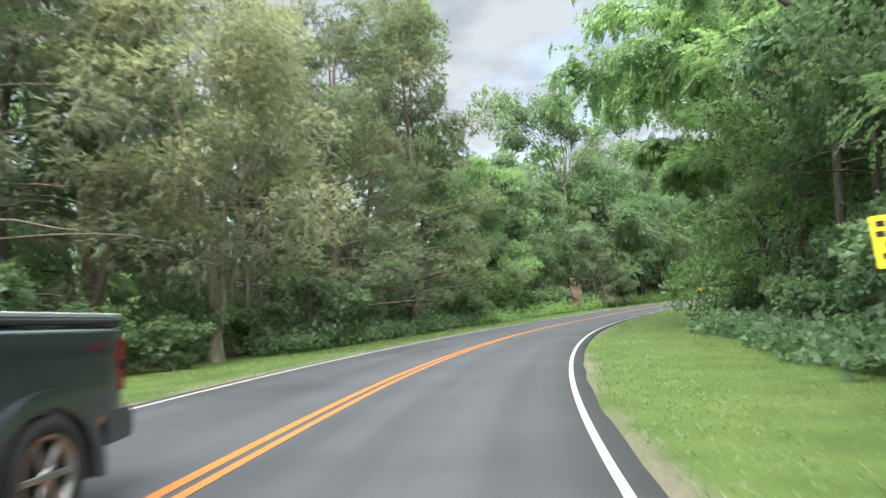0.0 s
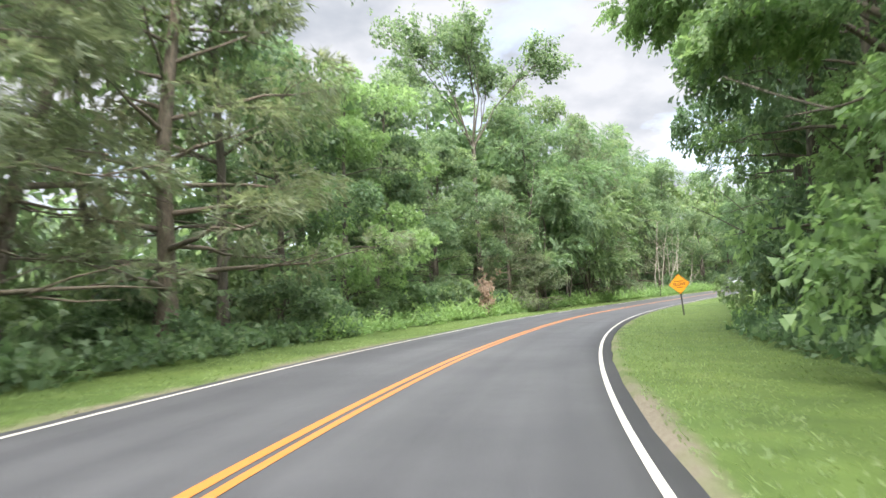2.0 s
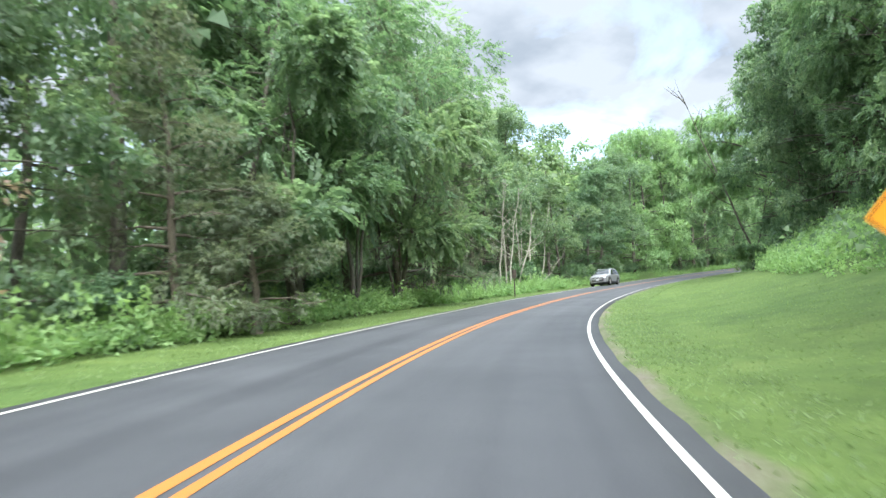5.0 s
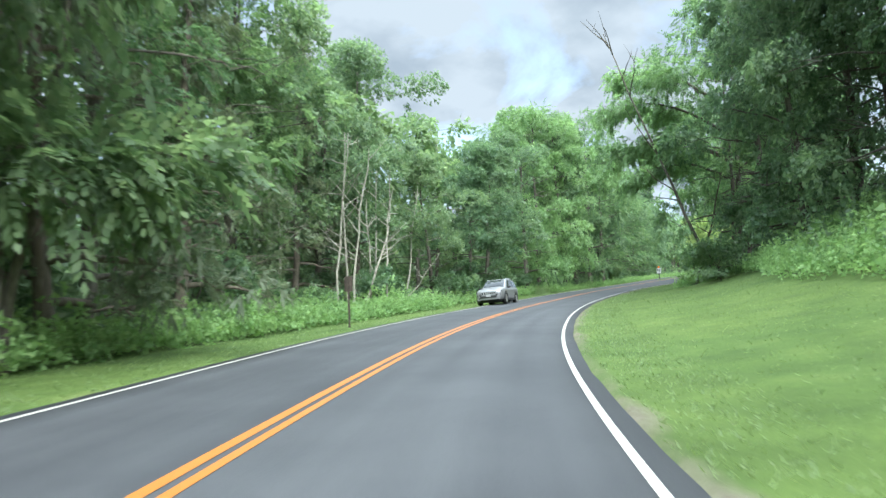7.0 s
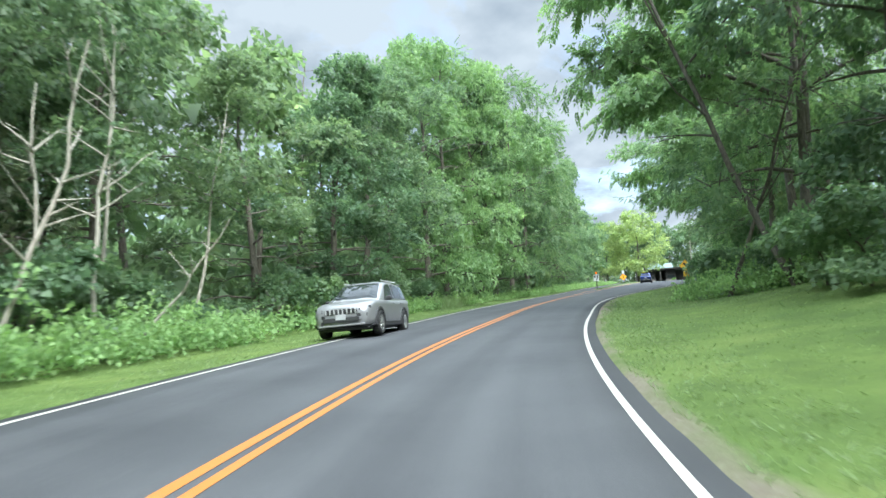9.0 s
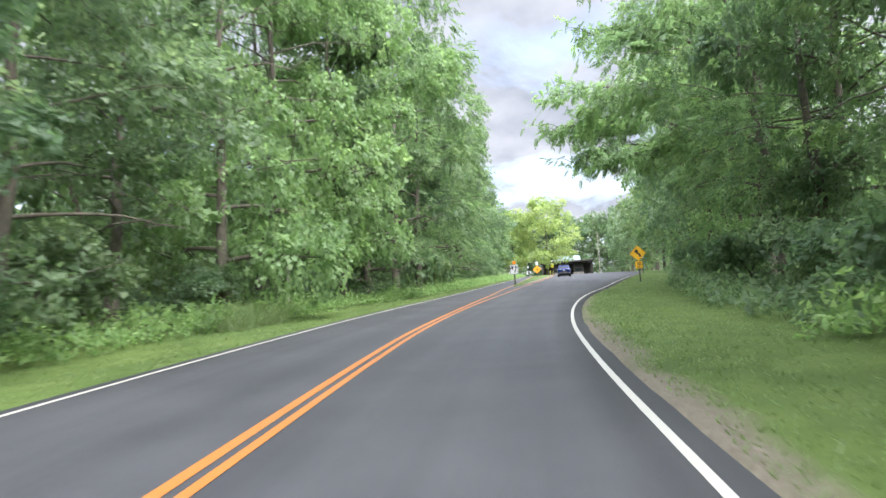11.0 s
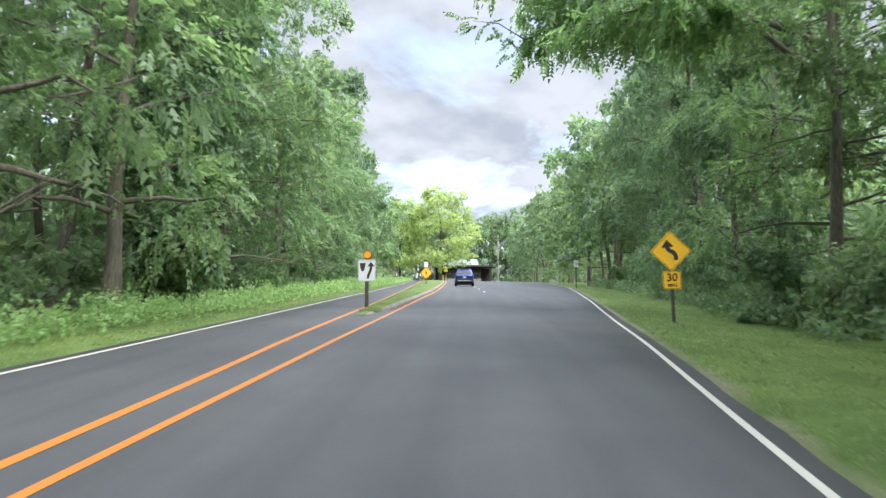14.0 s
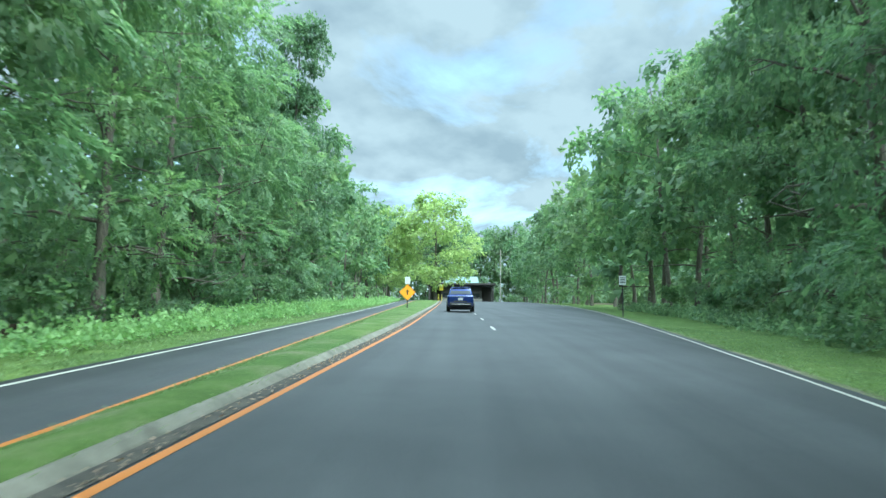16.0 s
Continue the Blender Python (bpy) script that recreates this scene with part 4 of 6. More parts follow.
def vase_tree(s, u, fork, top, radius, seed):
    """A tall tree whose limbs fan upward from one fork and end in thin airy foliage."""
    rng = np.random.default_rng(seed)
    x, y, hd = flat(s, u)
    ob = thing("tree", pose(x, y, ground_z(s, u), 0, 0, -math.degrees(hd)), "tall tree with a fan of grey bare limbs and airy leaves", "tree", "roadside woods")
    wood, lv = Shape(), Shape()
    zs = np.linspace(-0.3, fork, 7)
    bend = np.cumsum(rng.normal(0, 0.08, (7, 2)), axis=0)
    bend -= bend[-1]
    wood.tube(np.stack([bend[:, 0], bend[:, 1], zs], 1), np.linspace(0.30, 0.17, 7), 9)
    where, way = [], []

    def fan(p, d, length, r, level):
        t = np.linspace(0, 1, 5)
        d = d / np.linalg.norm(d)
        pts = p + d * (length * t)[:, None] + rng.normal(0, 0.05 * length / 3, (5, 3)) * t[:, None]
        pts[:, 2] += 0.07 * length * t ** 2
        wood.tube(pts, r * (1 - 0.45 * t), 6 if level < 2 else 4)
        if level >= 2:
            for g in rng.uniform(0.25, 1.12, 9 if level == 2 else 17):
                where.append(p + (pts[-1] - p) * g + rng.normal(0, 0.45, 3)); way.append(d + rng.normal(0, 0.5, 3) + np.array((0, 0, -0.2)))
        if level < 3:
            for k in range(3 if level else 2):
                off = unit(np.cross(d, rng.normal(0, 1, 3)))
                fan(pts[-1] if k < 2 else pts[3], d + off * rng.uniform(0.25, 0.55), length * rng.uniform(0.62, 0.85), r * 0.55, level + 1)

    height = top - fork
    for i in range(7):
        a = i * 2 * math.pi / 7 + rng.uniform(-0.3, 0.3)
        out = radius / height * (0.15 if i == 0 else rng.uniform(0.55, 0.95))
        fan(np.array((0, 0, fork - 0.5 * (i % 3))), np.array((math.cos(a) * out, math.sin(a) * out, 1.0)), height * rng.uniform(0.30, 0.42), 0.10, 0)
    part("trunk", wood.mesh("trunk", BARK_GREY, True), None, ob)
    leaf_sprays(lv, np.array(where), np.array(way), rng, "broad", 0.6, 7, 0.30)
    part("crown", lv.mesh("crown", LEAF_MAPLE), None, ob)


vase_tree(80.2, -14.6, 15.5, 27.0, 8.5, 71)


def road_tree(s, u, limbs, seed, label):
    """A walnut whose long limbs reach out over the road: (height, reach, end height, swing)."""
    rng = np.random.default_rng(seed)
    x, y, hd = flat(s, u)
    ob = thing("walnut_tree", pose(x, y, ground_z(s, u), 0, 0, -math.degrees(hd)), label, "tree", "roadside woods")
    trunk_me, crown_me = PROTOS["walnut_d"]
    part("trunk", trunk_me, None, ob)
    part("crown", crown_me, None, ob)
    for z0, reach, z1, swing in limbs:
        t = np.linspace(0, 1, 9)
        out = np.array((-math.cos(swing), math.sin(swing), 0))
        pts = np.array((0, 0, z0)) + out * (reach * t)[:, None]
        pts[:, 2] += (z1 - z0) * t + 0.16 * reach * np.sin(math.pi * t) + np.cumsum(rng.normal(0, 0.05, 9))
        wood, lv = Shape(), Shape()
        wood.tube(pts, 0.11 * (1 - 0.9 * t) + 0.01, 7)
        where, way = [], []
        for i in range(30):
            f = rng.uniform(0.3, 1.0)
            p0 = np.array([np.interp(f, t, pts[:, k]) for k in range(3)])
            a = swing + rng.choice((-1, 1)) * rng.uniform(0.4, 1.3)
            ln = reach * rng.uniform(0.14, 0.30)
            p1 = p0 + np.array((-math.cos(a), math.sin(a), rng.uniform(-0.45, 0.25))) * ln
            wood.tube(np.stack([p0, (p0 + p1) / 2 + np.array((0, 0, 0.12 * ln)), p1]), (0.03, 0.018, 0.006), 4)
            for g in rng.uniform(0.2, 1.05, 16):
                where.append(p0 + (p1 - p0) * g + rng.normal(0, 0.28, 3)); way.append((p1 - p0) / ln * 0.7 + rng.normal(0, 0.45, 3) + np.array((0, 0, -0.45)))
        part("limb", wood.mesh("limb", BARK_GREY, True), None, ob)
        leaf_sprays(lv, np.array(where), np.array(way), rng, "pinnate", 0.66, 11, 0.28, False)
        # lighter than LEAF_WALNUT: light on the overhanging leaves is in the colour
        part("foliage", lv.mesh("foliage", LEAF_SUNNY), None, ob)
    return ob


road_tree(184.5, 11.0, ((9.0, 9.4, 10.2, 0.2), (10.5, 10.6, 12.2, 0.05), (12.0, 10.4, 14.8, -0.15), (8.0, 7.8, 8.6, -0.3), (11.0, 9.0, 12.5, 0.35)), 301, "walnut tree with long limbs hanging over the road")
road_tree(170.5, 11.7, ((9.5, 9.0, 11.0, 0.2), (11.5, 9.4, 14.5, -0.1), (8.0, 6.2, 8.0, 0.5)), 302, "walnut tree with long limbs hanging over the road")
road_tree(150.5, 10.4, ((10.5, 7.4, 12.5, 0.2), (12.5, 7.0, 16.0, -0.2)), 303, "walnut tree with high limbs spreading toward the road")
road_tree(44.0, 9.0, ((9.0, 6.0, 11.0, 0.2), (10.5, 7.4, 14.0, 0.0), (8.0, 4.5, 8.5, -0.3), (12.0, 6.4, 17.0, -0.1)), 304, "walnut tree with long limbs hanging over the road")
road_tree(34.5, 9.6, ((10.0, 6.2, 12.5, 0.1), (12.0, 6.8, 16.0, -0.15)), 305, "walnut tree with high limbs spreading toward the road")
road_tree(26.0, 9.4, ((8.5, 7.6, 10.5, 0.1), (11.0, 7.5, 14.5, -0.1)), 306, "tall tree with leafy limbs reaching over the lane")
road_tree(136.0, 9.2, ((8.5, 7.4, 9.5, 0.1), (10.5, 7.8, 12.5, -0.1), (12.5, 7.2, 16.0, 0.2), (7.0, 6.0, 7.2, -0.3)), 308, "tall tree with leafy limbs reaching over the lane")
# second rows that close the woods behind, and the woods far along the road
for i in range(34):
    s_ = -6 + i * 8.0 + plant_rng.uniform(-2, 2)
    plant(plant_rng.choice(("far_a", "far_b", "far_a")), s_, -20.0 - plant_rng.uniform(0, 3.5), plant_rng.uniform(0.95, 1.15), 1.1)
    if not 92 < s_ < 214:
        plant(plant_rng.choice(("far_a", "far_b", "far_a")), s_, (26 if 55 < s_ < 115 else 18.5) + plant_rng.uniform(0, 3), plant_rng.uniform(0.95, 1.15), 1.1)
for i in range(18):
    s_ = 238 + i * 8.5 + plant_rng.uniform(-2, 2)
    plant(plant_rng.choice(("far_a", "far_b")), s_, -15.5 - plant_rng.uniform(0, 2), plant_rng.uniform(0.85, 1.05), 1.1)
    plant(plant_rng.choice(("far_a", "far_b")), s_, 21.5 + plant_rng.uniform(0, 3), plant_rng.uniform(0.95, 1.1), 1.1)
for i in range(16):
    plant(plant_rng.choice(("far_a", "far_b")), 402 + plant_rng.uniform(0, 14), -34 + i * 4.6, plant_rng.uniform(1.1, 1.35), 1.2)
# the woods go on behind the start: unseen trees added to shade the first grass
for i in range(7):
    plant(("vine_a", "maple_b", "walnut_a")[i % 3], -40 + i * 7.3, 9.6 + plant_rng.uniform(0, 1.5), 1.05, 1.25)
    plant(("cedar_a", "maple_b", "cedar_b")[i % 3], -42 + i * 7.3, -13.5 - plant_rng.uniform(0, 2), 1.05, 1.3)
# a light yellow-green tree by the entrance station
plant("bright_a", 318, -2.2, 1.6, 1.0)
plant("bright_a", 318, -11.5, 1.1, 1.25)
# shrubs along the wood's foot
for i in range(52):
    s_ = 8 + i * 4.5 + plant_rng.uniform(-1.2, 1.2)
    plant(plant_rng.choice(("shrub_a", "shrub_b")), s_, (-13.5 if 80 < s_ < 106 else -11.4) - plant_rng.uniform(0, 1.8), plant_rng.uniform(0.6, 1.05))
    if not 50 < s_ < 122:
        near = 6.6 if s_ < 60 else 6.2
        plant(plant_rng.choice(("shrub_a", "shrub_b", "shrub_b")), s_, along(RIGHT_WHITE, s_) + near + plant_rng.uniform(0, 1.8), plant_rng.uniform(0.55, 0.95))
# ---------------------------------------------------------------- undergrowth and grass
def scatter(rng, n, s_lo, s_hi, lo, hi):
    """n random places between two offsets (functions of s); denser by the road where the power is over 1."""
    s = rng.uniform(s_lo, s_hi, n)
    f = rng.uniform(0, 1, n)
    u = np.array([lo(a) + (hi(a) - lo(a)) * b for a, b in zip(s, f)])
    return s, u, np.array([tuple(at(a, b)) for a, b in zip(s, u)])


def weeds(name, n, s_lo, s_hi, lo, hi, height, label, mat, seed, size=0.32, leaflets=6, width=0.30):
    rng = np.random.default_rng(seed)
    s, u, p = scatter(rng, n, s_lo, s_hi, lo, hi)
    sh = Shape()
    clump = np.array([0.55 + 0.9 * max(0.0, 0.5 + noise.noise((a * 0.35, b * 0.5, seed))) for a, b in zip(s, u)])
    top = height * rng.uniform(0.25, 1.0, n) * clump
    p[:, 2] += top * rng.uniform(0.15, 0.85, n)
    way = rng.normal(0, 0.55, (n, 3)) + np.array((0, 0, 0.75))
    leaf_sprays(sh, p, way, rng, "broad", size, leaflets, width)
    return tagged(new(name, sh.mesh(name, mat)), label, "undergrowth", kind="stuff")


def left_front(s):
    return -9.3 + 1.7 * smooth(160, 178, s) + 0.7 * noise.noise((s * 0.12, 3.0, 0.0))


def right_front(s):
    base = 5.6 + 4.2 * smooth(52, 80, s) - 4.6 * smooth(126, 142, s)
    return along(RIGHT_WHITE, s) - 1.0 + base + 0.7 * noise.noise((s * 0.12, 8.0, 0.0))


weeds("underbrush", 1300, 24, 52, lambda s: left_front(s) - 3.0, lambda s: left_front(s) - 0.4, 1.0, "dark green leafy plants in the shade of the pines", LEAF_VINE, 20, 0.5)
weeds("weeds", 6800, 48, 165, lambda s: left_front(s) - 3.0, left_front, 1.0, "bright green leafy weeds along the wood's edge", WEED, 21)
weeds("weeds", 3200, 60, 106, lambda s: left_front(s) - 2.8, lambda s: left_front(s) - 0.1, 1.65, "tall leafy weeds and brambles in front of the dark woods", WEED, 34, 0.36)
weeds("weeds", 3600, 104, 128, lambda s: left_front(s) - 3.6, lambda s: left_front(s) + 0.6, 1.5, "tall bright green weeds below the bare saplings", WEED, 22)
weeds("weeds", 8000, 165, 290, lambda s: left_front(s) - 2.6, left_front, 0.8, "low bright green weeds beside the far carriageway", WEED, 23, 0.26)
weeds("weeds", 5200, 48, 140, right_front, lambda s: right_front(s) + 6.0, 1.0, "light green weeds covering the grassy bank", WEED, 24)
weeds("weeds", 8500, 92, 143, lambda s: right_front(s) - 0.6, lambda s: right_front(s) + 5.5, 1.5, "tall light green weeds at the top of the grassy bank", WEED, 29)
weeds("ferns", 2600, 2, 52, right_front, lambda s: right_front(s) + 3.5, 0.9, "green ferns and brambles under shady trees", LEAF_VINE, 25, 0.5, 6, 0.26)
weeds("brambles", 3000, 136, 260, right_front, lambda s: right_front(s) + 3.5, 0.9, "green brambles and weeds under the trees", LEAF_MAPLE, 26, 0.45)
weeds("forest_floor_plants", 5600, -10, 270, lambda s: -24.0, lambda s: -12.5, 1.6, "shaded green undergrowth inside the woods", LEAF_MAPLE, 27, 0.8, 5)
weeds("forest_floor_plants", 6800, -10, 270, lambda s: along(RIGHT_WHITE, s) + 9.5, lambda s: along(RIGHT_WHITE, s) + 26, 1.6, "shaded green undergrowth inside the woods", LEAF_MAPLE, 28, 0.8, 5)


def deep_woods(name, u_near, u_far, seed, n, tall=15.5, size=2.3):
    """The mass of leaves far back between the trees."""
    rng = np.random.default_rng(seed)
    s, u, p = scatter(rng, n, -40, 400, u_near, u_far)
    p[:, 2] += rng.uniform(0.0, tall, n) * np.array([0.75 + 0.35 * noise.noise((a * 0.08, seed, 0.0)) for a in s])
    sh = Shape()
    leaf_sprays(sh, p, rng.normal(0, 1, (n, 3)), rng, "broad", size, 5, 0.32)
    return tagged(new(name, sh.mesh(name, LEAF_MAPLE)), "dense dark green woods far behind the roadside trees", "woods", kind="stuff")


deep_woods("far_woods", lambda s: -38.0, lambda s: -24.0, 31, 9000)
deep_woods("far_woods", lambda s: -30.0, lambda s: -22.0, 35, 3200, 5.5)
deep_woods("far_woods", lambda s: along(RIGHT_WHITE, s) + 22.0, lambda s: along(RIGHT_WHITE, s) + 30.0, 36, 2600, 5.5)
deep_woods("far_woods", lambda s: along(RIGHT_WHITE, s) + 24.0, lambda s: along(RIGHT_WHITE, s) + 36.0, 32, 11000, 18.5)
deep_woods("far_woods", lambda s: -115.0, lambda s: -36.0, 37, 8000, 14.0, 4.4)
deep_woods("far_woods", lambda s: along(RIGHT_WHITE, s) + 34.0, lambda s: along(RIGHT_WHITE, s) + 100.0, 38, 8500, 14.0, 4.4)


def end_woods():
    rng = np.random.default_rng(33)
    n = 5200
    p = np.array([tuple(at(a, b)) for a, b in zip(rng.uniform(404, 424, n), rng.uniform(-70, 75, n))])
    p[:, 2] += rng.uniform(0, 1, n) ** 1.2 * 23
    sh = Shape()
    leaf_sprays(sh, p, rng.normal(0, 1, (n, 3)), rng, "broad", 2.4, 5, 0.32)
    tagged(new("far_woods", sh.mesh("far_woods", LEAF_MAPLE)), "dense green woods closing the view behind the station", "woods", kind="stuff")


end_woods()


def grass_tufts(name, n, s_lo, s_hi, lo, hi, h, seed, label):
    rng = np.random.default_rng(seed)
    s, u, p = scatter(rng, n, s_lo, s_hi, lo, hi)
    a = rng.uniform(0, 6.28, n)
    d = np.stack([np.cos(a), np.sin(a), np.zeros(n)], 1)
    hh = h * rng.uniform(0.4, 1.2, n)
    lean = rng.normal(0, 0.8, (n, 3)) * hh[:, None]
    lean[:, 2] = hh
    w = 0.013
    q = np.stack([p - d * w, p + d * w, p + d * w * 0.4 + lean, p - d * w * 0.4 + lean], 1)
    sh = Shape()
    sh.quads(q)
    return tagged(new(name, sh.mesh(name, GRASS)), label, "grass", kind="stuff")


R_EDGE = lambda s: along(RIGHT_WHITE, s) + 0.42 + 0.18 * noise.noise((s * 0.5, 2.0, 0.0))
L_EDGE = lambda s: along(LEFT_WHITE, s) - 0.36 - 0.12 * noise.noise((s * 0.5, 5.0, 0.0))
grass_tufts("grass", 26000, 2, 215, R_EDGE, lambda s: R_EDGE(s) + 1.6, 0.045, 41, "short mown grass along the asphalt edge of the lawn")
grass_tufts("grass", 26000, 2, 215, lambda s: R_EDGE(s) + 1.4, lambda s: right_front(s) + 0.8, 0.045, 42, "mown grass of the roadside lawn")
grass_tufts("grass", 22000, 2, 260, lambda s: left_front(s) - 0.8, L_EDGE, 0.06, 43, "mown grass strip between the asphalt and the weeds")
grass_tufts("grass", 9000, NOSE + 1.5, 290, lambda s: along(LEFT_YELLOW, s) + 0.24, lambda s: along(RIGHT_YELLOW, s) - 0.46, 0.10, 44, "short grass growing on the traffic island")
grass_tufts("grass", 12000, NOSE + 1.5, 212, lambda s: along(LEFT_YELLOW, s) + 0.24, lambda s: along(RIGHT_YELLOW, s) - 0.46, 0.10, 46, "ragged grass on the near end of the traffic island")
plant("shrub_a", 18.4, -10.9, 0.62, 0.8)
rng_l = np.random.default_rng(47)
s_l, u_l, p_l = scatter(rng_l, 900, NOSE + 3, 225, lambda s: island_edges(s)[1] + 0.10, lambda s: along(RIGHT_YELLOW, s) - 0.06)
p_l[:, 2] = [road_z(a, b) + 0.022 for a, b in zip(s_l, u_l)]
d_l = unit(rng_l.normal(0, 1, (900, 3)) * np.array((1, 1, 0.25)))
c_l = unit(np.cross(d_l, np.array((0, 0, 1.0)) + rng_l.normal(0, 0.3, (900, 3))))
w_l = rng_l.uniform(0.012, 0.035, 900)[:, None]
bits = Shape()
bits.quads(np.stack([p_l - d_l * w_l, p_l + c_l * w_l * 0.6, p_l + d_l * w_l, p_l - c_l * w_l * 0.6], 1))
tagged(new("fallen_leaves", bits.mesh("fallen_leaves", DEAD_LEAF)), "dry brown leaves lying in the gutter", "litter", kind="stuff")
grass_tufts("dry_grass", 900, 150, 154, lambda s: -10.4, lambda s: -8.8, 0.75, 45, "tall dry grass stalks at the wood's foot")


# ---------------------------------------------------------------- bare saplings, dead bush, hanging limb
def bare_tree(s, u, height, lean, seed, label, mat=None, thick=0.06, twigs=9):
    rng = np.random.default_rng(seed)
    ob = thing("bare_tree", stand(s, u), label, "tree", "bare saplings")
    zs = np.linspace(-0.2, height, 9)
    bend = np.cumsum(rng.normal(0, 0.09, (9, 2)), axis=0)
    axis = np.stack([lean[0] * zs + bend[:, 0], lean[1] * zs + bend[:, 1], zs], 1)
    sh = Shape()
    sh.tube(axis, thick * (1 - 0.85 * np.linspace(0, 1, 9)) + 0.008, 7)
    part("trunk", sh.mesh("trunk", mat or BARK_PALE, True), None, ob)
    for i in range(twigs):
        f = rng.uniform(0.3, 0.97)
        z = f * height
        p0 = np.array([np.interp(z, zs, axis[:, k]) for k in range(3)])
        a = rng.uniform(0, 6.28)
        ln = height * rng.uniform(0.10, 0.24) * (1.2 - f * 0.6)
        t = np.linspace(0, 1, 5)
        pts = p0 + np.array((math.cos(a), math.sin(a), rng.uniform(0.1, 1.1)))[None] * (ln * t)[:, None] + np.cumsum(rng.normal(0, 0.035 * ln, (5, 3)), axis=0) * t[:, None]
        br = Shape()
        br.tube(pts, thick * 0.40 * (1 - 0.85 * t) + 0.004, 5)
        k = rng.uniform(0.4, 0.8)
        q0 = pts[0] + (pts[-1] - pts[0]) * k
        q1 = q0 + rng.normal(0, 0.3, 3) * ln + np.array((0, 0, 0.2 * ln))
        br.tube(np.stack([q0, (q0 + q1) / 2, q1]), (thick * 0.2, thick * 0.12, 0.004), 4)
        part("branch", br.mesh("branch", mat or BARK_PALE, True), None, ob)
    return ob


for i, (s_, u_, h_, ln_) in enumerate(((118.6, -12.2, 10.5, (0.05, 0.03)), (119.2, -11.6, 9.5, (0.14, 0.0)), (119.5, -11.9, 11.0, (0.04, 0.05)), (120.2, -11.4, 7.5, (0.20, 0.05)),
                                       (121.6, -11.6, 7.0, (0.03, 0.02)), (123.3, -11.4, 9.0, (0.07, 0.04)), (126.5, -13.5, 11.0, (0.02, 0.0)), (116.5, -14.5, 11.5, (-0.02, 0.02)), (131.0, -14.0, 9.5, (0.10, 0.1)))):
    bare_tree(s_, u_, h_, ln_, 60 + i, "slender pale bare-limbed sapling standing in the weeds", thick=0.075, twigs=8)
bare_tree(124.4, -11.2, 3.6, (0.75, 0.15), 75, "fallen pale limb leaning out of the weeds", thick=0.05, twigs=5)
bare_tree(136.5, 6.6, 9.0, (0.28, -0.35), 76, "leaning grey vine-stripped trunk at the wood's edge", BARK_GREY, 0.09, 10)
bare_tree(25.9, -13.2, 8.0, (0.02, 0.0), 77, "dry brown cedar trunk with dead lower twigs", BARK_BROWN, 0.13, 12)
bare_tree(26.8, -13.6, 7.0, (0.05, 0.03), 78, "dry brown cedar trunk with dead lower twigs", BARK_BROWN, 0.10, 10)
bare_tree(30.2, -15.2, 9.0, (-0.02, 0.0), 79, "slim grey trunk inside the shady woods", BARK_GREY, 0.11, 6)
bare_tree(28.5, -11.9, 11.5, (0.16, -0.10), 82, "dead grey-brown cedar with long bare branches", BARK_GREY, 0.11, 16)
bare_tree(34.0, -12.4, 10.5, (0.12, -0.06), 83, "dead grey-brown cedar with long bare branches", BARK_GREY, 0.10, 14)
bare_tree(16.5, -16.0, 9.5, (0.01, 0.0), 80, "slim pale trunk inside the shady woods", BARK_PALE, 0.10, 5)


bare_tree(133.0, 8.3, 18.0, (-0.32, 0.0), 84, "dead bare limb standing out above the trees", BARK_GREY, 0.12, 9)


def dead_bush(s, u):
    rng = np.random.default_rng(91)
    ob = thing("dead_bush", stand(s, u), "withered pinkish-tan bush at the wood's edge", "shrub")
    st, lf = Shape(), Shape()
    where, way = [], []
    for i in range(9):
        a = rng.uniform(0, 6.28)
        r = rng.uniform(0.2, 0.8)
        pts = np.array([(0, 0, -0.1), (r * 0.3 * math.cos(a), r * 0.3 * math.sin(a), 1.2), (r * math.cos(a), r * math.sin(a), rng.uniform(2.2, 3.3))])
        st.tube(pts, (0.03, 0.02, 0.006), 5)
        for f in np.linspace(0.35, 1, 9):
            where.append(pts[0] + (pts[2] - pts[0]) * f + rng.normal(0, 0.15, 3)); way.append(rng.normal(0, 0.5, 3) + np.array((0, 0, -0.9)))
    part("stems", st.mesh("stems", BARK_BROWN), None, ob)
    leaf_sprays(lf, np.array(where * 2), np.array(way * 2) + rng.normal(0, 0.3, (len(where) * 2, 3)), rng, "broad", 0.42, 6, 0.20)
    part("crown", lf.mesh("crown", DEAD_LEAF), None, ob)


dead_bush(69.8, -9.7)
bare_tree(159.2, -11.2, 2.4, (0.10, 0.0), 85, "short pale dead stem leaning at the wood's foot", thick=0.045, twigs=2)
bare_tree(160.0, -11.1, 2.4, (-0.22, 0.0), 86, "short pale dead stem leaning at the wood's foot", thick=0.045, twigs=2)

# ---------------------------------------------------------------- rail fence by the first trees
FENCE_WOOD = bark("fence_wood", (0.15, 0.135, 0.115), (0.34, 0.31, 0.27), 5.0)


